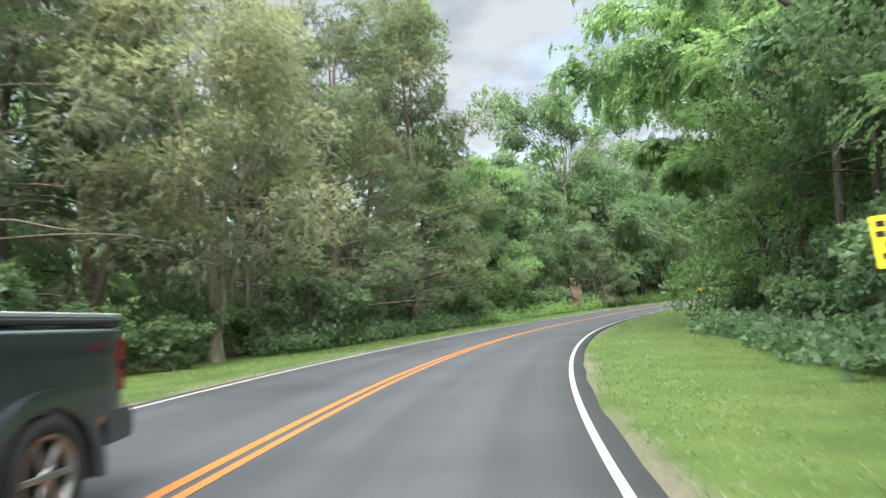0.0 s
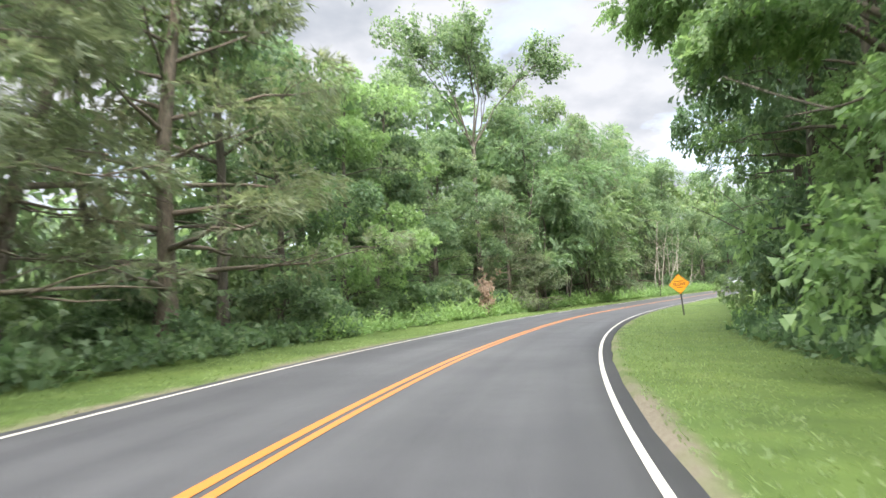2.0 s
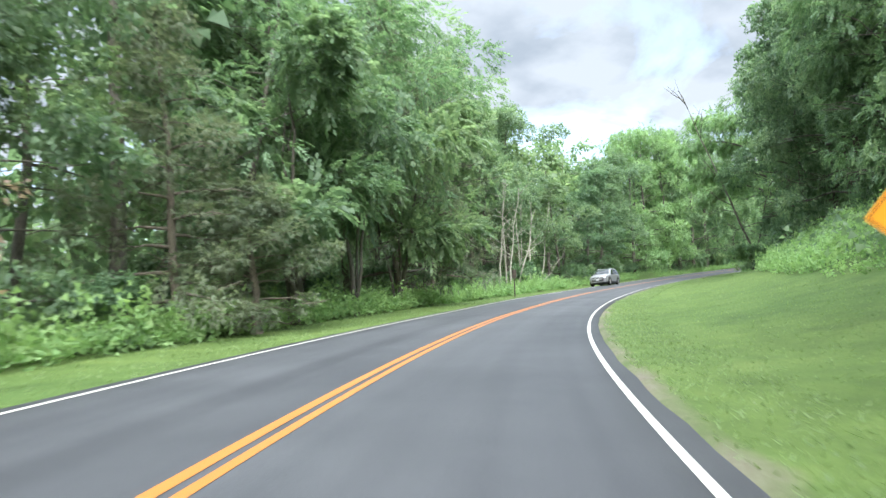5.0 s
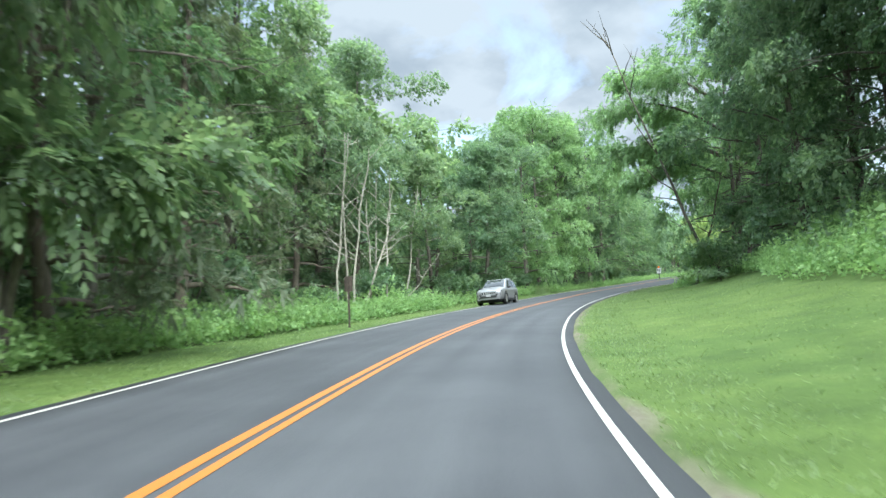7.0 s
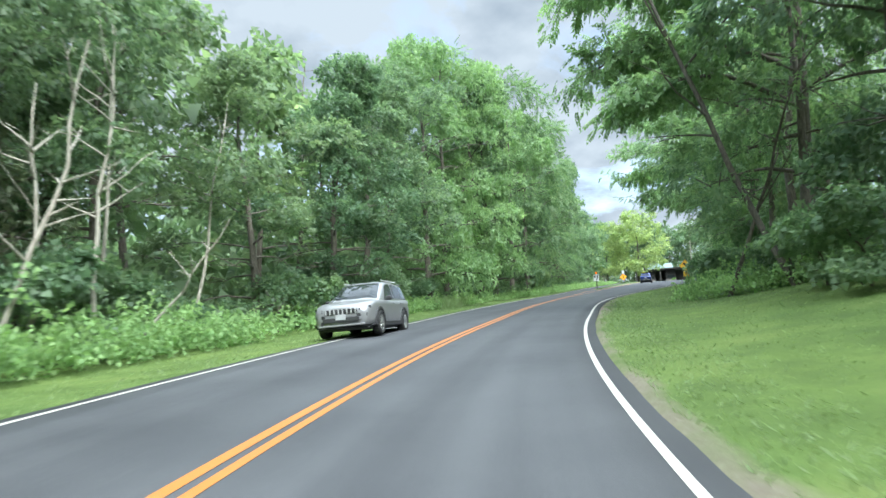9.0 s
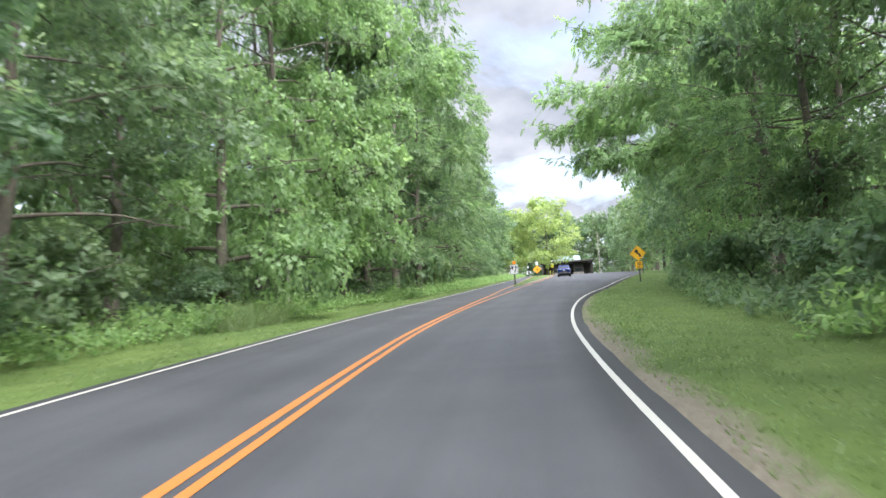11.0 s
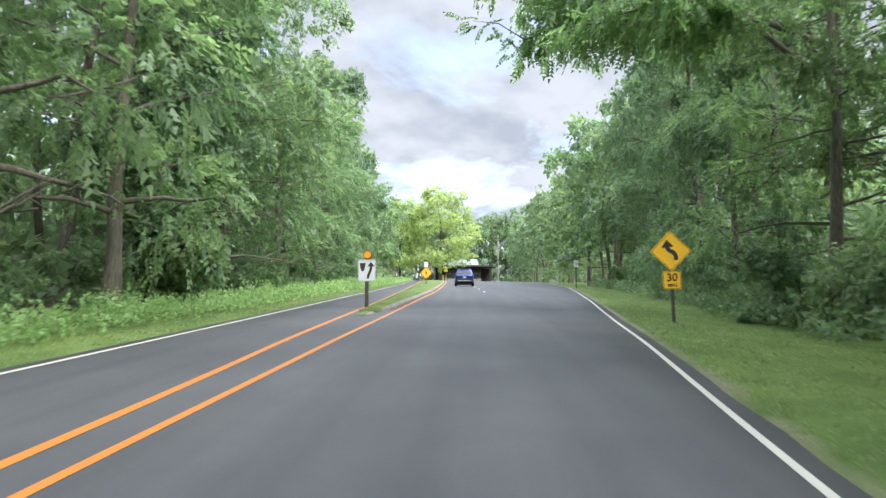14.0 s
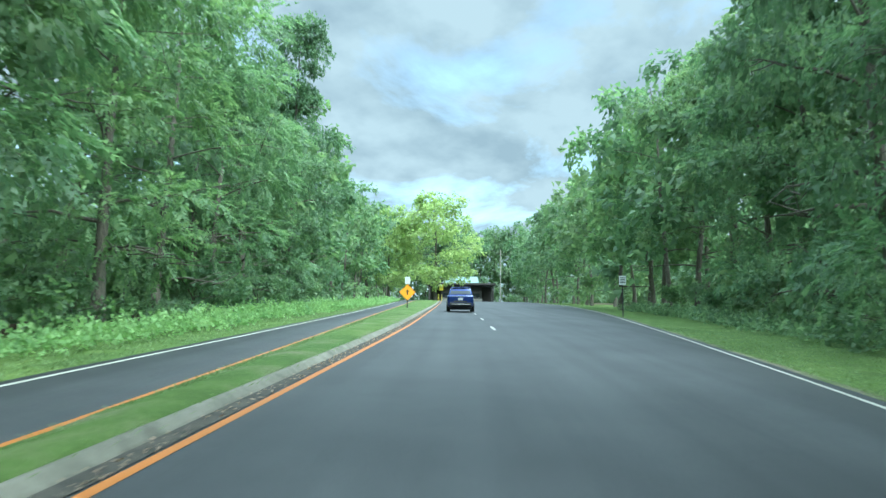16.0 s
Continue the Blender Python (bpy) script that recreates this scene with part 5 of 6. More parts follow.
def rail_fence(s_from, s_to, u, bays):
    """A split-rail fence: rough posts with two rails a bay, let into them."""
    rng = np.random.default_rng(95)
    base = at(s_from, u)
    ob = thing("rail_fence", Matrix.Translation(base), "weathered grey split-rail fence beside the grass verge", "fence")
    feet = [at(s_from + (s_to - s_from) * i / bays, u) - base for i in range(bays + 1)]
    for f in feet:
        sh = Shape()
        h = rng.uniform(0.82, 0.92)
        sh.tube([(f.x, f.y, f.z - 0.2), (f.x + 0.01, f.y, f.z + h * 0.5), (f.x, f.y + 0.01, f.z + h), (f.x, f.y + 0.01, f.z + h + 0.01)], (0.085, 0.08, 0.07, 0.005), 7)
        part("post", sh.mesh("post", FENCE_WOOD), None, ob)
    for a_, b_ in zip(feet, feet[1:]):
        for h in (0.34, 0.66):
            sh = Shape()
            mid = (a_ + b_) / 2
            sh.tube([(a_.x, a_.y, a_.z + h), (mid.x, mid.y, mid.z + h - 0.02), (b_.x, b_.y, b_.z + h + rng.uniform(-0.03, 0.03))], (0.045, 0.055, 0.045), 6)
            part("rail", sh.mesh("rail", FENCE_WOOD), None, ob)
    return ob


rail_fence(15.1, 5.6, -10.7, 4)

# ---------------------------------------------------------------- signs
SIGN_YELLOW = worn("sign_yellow", (0.80, 0.43, 0.015), (0.86, 0.50, 0.03), 4, 0.4, 0, 30, 0.02)
SIGN_LEMON = worn("sign_lemon", (0.80, 0.62, 0.03), (0.85, 0.68, 0.05), 4, 0.4, 0, 30, 0.02)
SIGN_ORANGE = worn("sign_orange", (0.80, 0.30, 0.01), (0.86, 0.36, 0.02), 4, 0.4, 0, 30, 0.02)
SIGN_WHITE = worn("sign_white", (0.50, 0.52, 0.52), (0.58, 0.59, 0.58), 4, 0.4, 0, 30, 0.02)
SIGN_BLACK = worn("sign_black", (0.012, 0.012, 0.013), (0.022, 0.022, 0.024), 6, 0.5, 0, 30, 0.02)
SIGN_BACK = worn("sign_back_brown", (0.035, 0.026, 0.020), (0.075, 0.055, 0.042), 5, 0.6, 0.0, 40, 0.1)
POST_STEEL = worn("post_steel", (0.045, 0.048, 0.042), (0.10, 0.10, 0.09), 6, 0.55, 0.6, 60, 0.2)
POST_WOOD = bark("post_wood", (0.030, 0.025, 0.020), (0.085, 0.070, 0.058), 7.0)
BOLT = worn("bolt_zinc", (0.35, 0.35, 0.34), (0.5, 0.5, 0.48), 20, 0.4, 1.0)


def letters(name, words, size, x, z, y, mat, parent, bold=0.0):
    cu = bpy.data.curves.new(name, "FONT")
    cu.body, cu.size, cu.align_x, cu.align_y, cu.extrude, cu.offset = words, size, "CENTER", "CENTER", 0.001, bold
    tmp = bpy.data.objects.new(name, cu)
    me = bpy.data.meshes.new_from_object(tmp)
    bpy.data.objects.remove(tmp)
    me.materials.clear()
    me.materials.append(mat)
    me.transform(pose(x, y, z, 90, 0, 0))
    return part(name, me, None, parent)


def band(points, width, y, thick=0.003, bm=None):
    """A painted stroke along points in the x, z plane."""
    bm = bm or bmesh.new()
    p = [Vector((a, b)) for a, b in points]
    left, right = [], []
    for i, c in enumerate(p):
        d = (p[min(i + 1, len(p) - 1)] - p[max(i - 1, 0)]).normalized()
        nrm = Vector((-d.y, d.x)) * width / 2
        left.append(c + nrm); right.append(c - nrm)
    for i in range(len(p) - 1):
        plate([tuple(left[i]), tuple(left[i + 1]), tuple(right[i + 1]), tuple(right[i])], thick, bm, y)
    return bm


def border(points, width, y, thick=0.002):
    """A thin frame just inside an outline."""
    bm = bmesh.new()
    c = Vector((sum(p[0] for p in points) / len(points), sum(p[1] for p in points) / len(points)))
    k = len(points)
    inner = [c + (Vector(p) - c) * (1 - width) for p in points]
    for i in range(k):
        j = (i + 1) % k
        plate([points[i], points[j], tuple(inner[j]), tuple(inner[i])], thick, bm, y)
    return bm


def channel_post(height, mat, parent, w=0.055, deep=0.03):
    """A steel post of hat section with holes' rims as bolts."""
    bm = bmesh.new()
    box(w, 0.005, height + 0.3, 0, 0.012, height / 2 - 0.15, 0, bm)
    for sx in (-1, 1):
        box(0.006, deep, height + 0.3, sx * w / 2, 0.012 + deep / 2, height / 2 - 0.15, 0, bm)
        box(0.018, 0.005, height + 0.3, sx * (w / 2 + 0.008), 0.012 + deep, height / 2 - 0.15, 0, bm)
    return part("post", bm, mat, parent)


def bolts(places, y, parent):
    for x, z in places:
        part("bolt", rod(0.012, 0.010, 0.008, 8, pose(x, y, z, 90, 0, 0)), BOLT, parent)


def diamond(side, z, r=0.04):
    return rounded(side, side, r, 0, z, 3, 45)


# winding-road warning with its speed plate
cs = thing("curve_sign", stand(183.25, 5.93, -3, -0.12) @ pose(0, 0, 0, 0, -1.5, 0) @ Matrix.Diagonal((1.08, 1.08, 1.08, 1)), "yellow diamond sign with winding arrow and 30 MPH plate", "road sign")
channel_post(2.45, POST_STEEL, cs)
pl = part("sign_plate", plate(diamond(0.80, 2.08), 0.004), SIGN_YELLOW, cs)
part("border", border(diamond(0.755, 2.08, 0.03), 0.035, -0.0045), SIGN_BLACK, pl)
arrow = band([(0.13, 1.83), (0.13, 1.93), (0.115, 1.99), (0.06, 2.05), (-0.03, 2.09), (-0.075, 2.14), (-0.09, 2.20)], 0.115, -0.0045)
plate([(-0.25, 2.17), (0.085, 2.205), (-0.10, 2.40)], 0.003, arrow, -0.0047)
part("arrow", arrow, SIGN_BLACK, pl)
sp = part("speed_plate", plate(rounded(0.50, 0.50, 0.03, 0, 1.28), 0.004), SIGN_YELLOW, cs, "square yellow plate reading 30 MPH")
part("border", border(rounded(0.47, 0.47, 0.025, 0, 1.28), 0.05, -0.0045), SIGN_BLACK, sp)
letters("numerals", "30", 0.30, 0, 1.345, -0.006, SIGN_BLACK, sp, 0.006)
letters("lettering", "MPH", 0.12, 0, 1.13, -0.006, SIGN_BLACK, sp, 0.003)
bolts(((0, 2.5), (0, 1.72)), -0.005, pl)

# keep-right sign with its amber flasher on the island's nose
kr = thing("island_sign", stand(186.03, -3.65, 0, -0.07) @ Matrix.Diagonal((1.07, 1.07, 1.07, 1)), "white sign with a bent black arrow under an amber flasher", "road sign")
part("post", box(0.11, 0.10, 2.0, 0, 0.06, 0.75, 0.008), POST_WOOD, kr)
pl = part("sign_plate", plate(rounded(0.57, 0.71, 0.035, 0, 1.30), 0.004, None, 0.0), SIGN_WHITE, kr)
part("border", border(rounded(0.545, 0.685, 0.03, 0, 1.30), 0.035, -0.0035), SIGN_BLACK, pl)
arrow = band([(0.04, 1.04), (0.045, 1.12), (0.085, 1.22), (0.125, 1.31), (0.135, 1.40), (0.135, 1.44)], 0.085, -0.0035)
plate([(0.02, 1.425), (0.25, 1.425), (0.135, 1.58)], 0.003, arrow, -0.0037)
part("arrow", arrow, SIGN_BLACK, pl)
part("island_mark", plate([(-0.23, 1.535), (-0.035, 1.535), (-0.055, 1.40), (-0.10, 1.27), (-0.165, 1.27), (-0.21, 1.40)], 0.003, None, -0.0035), SIGN_BLACK, pl)
bolts(((0.0, 1.60), (0.0, 1.0)), -0.005, pl)
FLASH_BOX = worn("flasher_housing", (0.035, 0.028, 0.022), (0.075, 0.055, 0.04), 6, 0.5, 0, 40, 0.05)
fl = part("flasher_box", rod(0.135, 0.125, 0.16, 24, pose(0.02, 0.13, 1.80, 90, 0, 0)), FLASH_BOX, kr, "round dark brown signal housing")
m_am, n_am, l_am, b_am, o_am = material("amber_lens")
b_am.inputs["Base Color"].default_value = (0.55, 0.12, 0.012, 1)
b_am.inputs["Emission Color"].default_value = (1.0, 0.20, 0.01, 1)
b_am.inputs["Emission Strength"].default_value = 0.45
b_am.inputs["Roughness"].default_value = 0.25
AMBER = m_am
part("lens", rod(0.112, 0.085, 0.035, 24, pose(0.02, -0.03, 1.80, 90, 0, 0)), AMBER, fl, "round amber lens")
visor = bmesh.new()
for i in range(14):
    a0, a1 = radians(15 + i * 150 / 14), radians(15 + (i + 1) * 150 / 14)
    d0, d1 = 0.11 * math.sin(a0), 0.15 * math.sin(a1)
    q = [visor.verts.new(v) for v in ((0.03 + 0.128 * math.cos(a0), -0.03, 1.80 + 0.128 * math.sin(a0)), (0.03 + 0.128 * math.cos(a1), -0.03, 1.80 + 0.128 * math.sin(a1)),
                                      (0.03 + 0.128 * math.cos(a1), -0.03 - d1, 1.80 + 0.128 * math.sin(a1)), (0.03 + 0.128 * math.cos(a0), -0.03 - d0, 1.80 + 0.128 * math.sin(a0)))]
    visor.faces.new(q)
bmesh.ops.solidify(visor, geom=list(visor.faces), thickness=0.004)
part("visor", visor, SIGN_BLACK, fl)


def orange_diamond(s, u, side, centre, lean, label, word, with_plate):
    ob = thing("work_sign", stand(s, u, 0) @ pose(0, 0, 0, 0, lean, 0), label, "road sign")
    channel_post(centre + side * 0.6, POST_STEEL, ob)
    p = part("sign_plate", plate(diamond(side, centre), 0.004), SIGN_ORANGE, ob)
    part("border", border(diamond(side * 0.95, centre, 0.03), 0.03, -0.0045), SIGN_BLACK, p)
    if word:
        letters("lettering", word, side * 0.30, 0, centre - 0.02, -0.006, SIGN_BLACK, p, 0.004)
        for z, w in ((centre + 0.16, 0.52), (centre - 0.20, 0.34)):
            for k in range(6):
                part("text_bar", plate([(-w / 2 + w * k / 6, z - 0.03), (-w / 2 + w * (k + 0.7) / 6, z - 0.03), (-w / 2 + w * (k + 0.7) / 6, z + 0.03), (-w / 2 + w * k / 6, z + 0.03)], 0.003, None, -0.0045), SIGN_BLACK, p)
    else:
        part("arrow", plate([(-0.06, centre - 0.20), (0.06, centre - 0.20), (0.06, centre + 0.04), (0.14, centre + 0.04), (0, centre + 0.22), (-0.14, centre + 0.04), (-0.06, centre + 0.04)], 0.003, None, -0.0045), SIGN_BLACK, p)
    if with_plate:
        part("upper_plate", plate(rounded(0.40, 0.55, 0.03, 0.0, centre + side * 0.72 + 0.26), 0.004), SIGN_WHITE, ob, "small white plate above the diamond")
        part("mast", box(0.04, 0.03, 1.2, 0, 0.03, centre + side * 0.8, 0.004), POST_STEEL, ob)
    return ob


orange_diamond(66.28, 3.74, 0.84, 1.82, -4, "orange diamond roadwork sign reading SLOW on a leaning post", "SLOW", False)
orange_diamond(235.89, -3.47, 0.90, 1.32, 0, "orange diamond work sign with a white plate above", "", True)

# small white notice by the right verge
ws = thing("notice_sign", stand(229.25, 11.30, 0), "small white rectangular sign on a thin dark post", "road sign")
channel_post(2.5, POST_STEEL, ws)
pl = part("sign_plate", plate(rounded(0.46, 0.61, 0.03, 0, 2.45), 0.004), SIGN_WHITE, ws)
for k in range(4):
    part("text_bar", plate(rounded(0.30, 0.045, 0.004, 0, 2.62 - 0.11 * k), 0.003, None, -0.0045), SIGN_BLACK, pl)

# the back of a small brown sign facing the other way
bs = thing("brown_sign", stand(109.21, -7.36, 0) @ pose(0, 0, 0, 0, 1.0, 0), "dark brown board on a thin rusty post, seen from behind", "road sign")
channel_post(2.05, SIGN_BACK, bs, 0.05, 0.03)
part("board", plate(rounded(0.34, 0.60, 0.02, 0, 1.72), 0.012, None, 0.06), SIGN_BACK, bs)
part("brace", box(0.30, 0.02, 0.04, 0, 0.045, 1.85, 0.004), SIGN_BACK, bs)
part("brace", box(0.30, 0.02, 0.04, 0, 0.045, 1.58, 0.004), SIGN_BACK, bs)

# yellow notice board at the bend's start
ys = thing("warning_sign", stand(8.6, 4.98, -4) @ pose(0, 0, 0, 0, -3, 0), "yellow rectangular warning sign with black writing", "road sign")
channel_post(2.3, POST_STEEL, ys)
pl = part("sign_plate", plate(rounded(0.76, 0.62, 0.03, 0, 2.06), 0.004), SIGN_LEMON, ys)
for z, w in ((2.27, 0.62), (2.15, 0.66), (2.02, 0.50), (1.89, 0.60)):
    for k in range(5):
        part("text_bar", plate([(-w / 2 + w * k / 5, z - 0.035), (-w / 2 + w * (k + 0.75) / 5, z - 0.035), (-w / 2 + w * (k + 0.75) / 5, z + 0.035), (-w / 2 + w * k / 5, z + 0.035)], 0.003, None, -0.0045), SIGN_BLACK, pl)
bolts(((-0.34, 2.33), (-0.34, 1.79), (0.34, 2.33), (0.34, 1.79)), -0.005, pl)

# ---------------------------------------------------------------- vehicles
SILVER = worn("silver_paint", (0.235, 0.235, 0.24), (0.27, 0.27, 0.275), 2, 0.36, 0.4, 400, 0.0, 0.45)
BLUE = worn("blue_paint", (0.012, 0.026, 0.13), (0.018, 0.036, 0.17), 2, 0.28, 0.5, 400, 0.0, 1.0)
CHARCOAL = worn("charcoal_paint", (0.046, 0.054, 0.068), (0.062, 0.070, 0.084), 2, 0.28, 0.5, 200, 0.0, 0.8)
TRIM = worn("black_plastic", (0.018, 0.018, 0.019), (0.032, 0.032, 0.033), 5, 0.6, 0, 90, 0.1)
RUBBER = worn("tyre_rubber", (0.016, 0.016, 0.017), (0.035, 0.034, 0.032), 6, 0.85, 0, 80, 0.2)
ALLOY = worn("wheel_alloy", (0.34, 0.34, 0.33), (0.50, 0.49, 0.47), 6, 0.32, 0.9, 90, 0.03)
CHROME = worn("chrome", (0.6, 0.6, 0.6), (0.7, 0.7, 0.7), 6, 0.12, 1.0, 90, 0.0)
GLASS = glassy("car_glass", spec=0.3)
REAR_GLASS = glassy("rear_glass", (0.03, 0.036, 0.04), 0.06, 0.9)
RAIL_PALE = worn("pale_aluminium", (0.42, 0.43, 0.43), (0.52, 0.53, 0.53), 5, 0.4, 0.2, 60, 0.03)
BADGE_RED = worn("badge_red", (0.11, 0.012, 0.018), (0.14, 0.018, 0.024), 9, 0.4)
GRILLE_BAR = worn("grille_silver", (0.42, 0.42, 0.41), (0.52, 0.52, 0.51), 9, 0.3, 0.3)
LAMP = glassy("headlamp_glass", (0.02, 0.021, 0.023), 0.55, 0.06)
RED_LAMP = glassy("tail_lamp_red", (0.20, 0.010, 0.012), 0.12)
PLATE_WHITE = worn("number_plate", (0.34, 0.345, 0.35), (0.40, 0.40, 0.40), 8, 0.4)


def loft(rings, close=True):
    """Skins rings of equal point counts and closes the ends."""
    bm = bmesh.new()
    vs = [[bm.verts.new(p) for p in r] for r in rings]
    k = len(rings[0])
    for a, b in zip(vs, vs[1:]):
        for i in range(k):
            j = (i + 1) % k
            bm.faces.new((a[i], a[j], b[j], b[i]))
    if close:
        bm.faces.new(vs[0][::-1])
        bm.faces.new(vs[-1])
    return bm


def body_ring(y, zl, zm, zt, wl, wm, wt, crown=0.03):
    half = [(0, zl), (wl * 0.9, zl), (wl, zl + 0.05), ((wl + wm) / 2 + 0.01, (zl + zm) / 2), (wm, zm), (wm - 0.012, zm + (zt - zm) * 0.45), ((wm + wt) / 2 + 0.02, zt - 0.07), (wt, zt - 0.015), (wt * 0.55, zt + crown * 0.7)]
    pts = [(x, y, z) for x, z in half] + [(0, y, zt + crown)] + [(-x, y, z) for x, z in half[:0:-1]]
    return pts


def eased(rows, n=4):
    """Rows of numbers with rounded steps between them."""
    a = np.array(rows, float)
    out = []
    for i in range(len(a) - 1):
        p0, p1, p2, p3 = a[max(i - 1, 0)], a[i], a[i + 1], a[min(i + 2, len(a) - 1)]
        for t in np.arange(n) / n:
            c = 0.5 * (2 * p1 + (p2 - p0) * t + (2 * p0 - 5 * p1 + 4 * p2 - p3) * t * t + (3 * p1 - p0 - 3 * p2 + p3) * t ** 3)
            c = np.clip(c, np.minimum(p1, p2), np.maximum(p1, p2))
            out.append(c)
    out.append(a[-1])
    return out


def lathe(profile, segs=28, m=Matrix()):
    """Spins (radius, x) points round the x axis."""
    bm = bmesh.new()
    rings = []
    for r, x in profile:
        rings.append([bm.verts.new(m @ Vector((x, r * math.cos(2 * math.pi * i / segs), r * math.sin(2 * math.pi * i / segs)))) for i in range(segs)])
    for a, b in zip(rings, rings[1:]):
        for i in range(segs):
            j = (i + 1) % segs
            bm.faces.new((a[i], a[j], b[j], b[i]))
    return bm


def wheel(parent, side, y, r, x_out, w=0.23, spokes=10, rim_mat=None):
    """A wheel whose outer face lies at x_out on that side."""
    sx = side
    m = Matrix.Translation((sx * x_out, y, r))
    wh = part("wheel", box(0.10, 0.22, 0.22, sx * (x_out - 0.12), y, r, 0.02), TRIM, parent)
    prof = [(r * 0.66, 0.0), (r * 0.70, 0.012), (r * 0.90, 0.015), (r * 0.97, -0.005), (r, -0.04), (r, -w + 0.04), (r * 0.95, -w), (r * 0.6, -w)]
    part("tyre", lathe([(a, sx * b) for a, b in prof], 36, m), RUBBER, wh, "", True)
    rim = bmesh.new()
    me = bpy.data.meshes.new("t")
    tb = lathe([(r * 0.67, sx * 0.006), (r * 0.62, sx * 0.008), (r * 0.60, -sx * 0.05)], 36, m); tb.to_mesh(me); tb.free(); rim.from_mesh(me); bpy.data.meshes.remove(me)
    for i in range(spokes):
        a = 2 * math.pi * i / spokes
        sb = box(0.025, r * 0.52, r * 0.11, -sx * 0.012, r * 0.36, 0, 0.008)
        sb.transform(m @ Matrix.Rotation(a, 4, "X"))
        me = bpy.data.meshes.new("t"); sb.to_mesh(me); sb.free(); rim.from_mesh(me); bpy.data.meshes.remove(me)
    hub = lathe([(r * 0.16, -sx * 0.02), (r * 0.15, sx * 0.006), (r * 0.08, sx * 0.014), (0.001, sx * 0.014)], 18, m)
    me = bpy.data.meshes.new("t"); hub.to_mesh(me); hub.free(); rim.from_mesh(me); bpy.data.meshes.remove(me)
    part("rim", rim, rim_mat or ALLOY, wh, "", True)
    part("brake_disc", lathe([(r * 0.58, -sx * 0.06), (0.02, -sx * 0.06)], 24, m), TRIM, wh)
    return wh


def arch(parent, side, y, r, x, mat, thick=0.03, wide=0.07, dark=True):
    """Wheel-arch lip and the dark well within."""
    bm = bmesh.new()
    n = 20
    rows = []
    for i in range(n + 1):
        a = radians(-8 + 196 * i / n)
        rows.append((math.cos(a), math.sin(a)))
    for (c0, s0), (c1, s1) in zip(rows, rows[1:]):
        pts = []
        for c, s_, rr, xx in ((c0, s0, r, x), (c1, s1, r, x), (c1, s1, r + wide, x), (c0, s0, r + wide, x)):
            pts.append((rr, c, s_, xx))
        outer = [bm.verts.new((side * (xx + thick), y + rr * c, 0.36 + rr * s_)) for rr, c, s_, xx in pts]
        inner = [bm.verts.new((side * (xx - 0.10), y + rr * c, 0.36 + rr * s_)) for rr, c, s_, xx in pts]
        bm.faces.new(outer)
        for a_, b_ in ((0, 1), (2, 3)):
            bm.faces.new((outer[a_], outer[b_], inner[b_], inner[a_]))
    bmesh.ops.remove_doubles(bm, verts=bm.verts, dist=0.0005)
    lip = part("wheel_arch", bm, mat, parent)
    well = bmesh.new()
    ring = [well.verts.new((side * (x + 0.004), y + r * math.cos(radians(-6 + 192 * i / n)), 0.36 + r * math.sin(radians(-6 + 192 * i / n)))) for i in range(n + 1)]
    back = [well.verts.new((side * (x - 0.05), v.co.y, v.co.z)) for v in ring]
    well.faces.new(ring)
    for i in range(n):
        well.faces.new((ring[i], ring[i + 1], back[i + 1], back[i]))
    part("wheel_well", well, TRIM, lip, "black wheel well")


def patch(p00, p10, p11, p01, n=5, off=(0, 0, 0), bulge=0.0):
    """A thin curved panel between four corners."""
    bm = bmesh.new()
    c = [Vector(p) for p in (p00, p10, p11, p01)]
    nrm = (c[1] - c[0]).cross(c[3] - c[0]).normalized()
    grid = []
    for i in range(n + 1):
        row = []
        for j in range(n + 1):
            a, b = i / n, j / n
            p = c[0] * (1 - a) * (1 - b) + c[1] * a * (1 - b) + c[2] * a * b + c[3] * (1 - a) * b
            row.append(bm.verts.new(p + Vector(off) + nrm * bulge * 4 * (a * (1 - a)) ** 0.5 * (b * (1 - b)) ** 0.5 * 0.5))
        grid.append(row)
    for i in range(n):
        for j in range(n):
            bm.faces.new((grid[i][j], grid[i + 1][j], grid[i + 1][j + 1], grid[i][j + 1]))
    bmesh.ops.recalc_face_normals(bm, faces=bm.faces)
    bmesh.ops.solidify(bm, geom=list(bm.faces), thickness=0.004)
    return bm


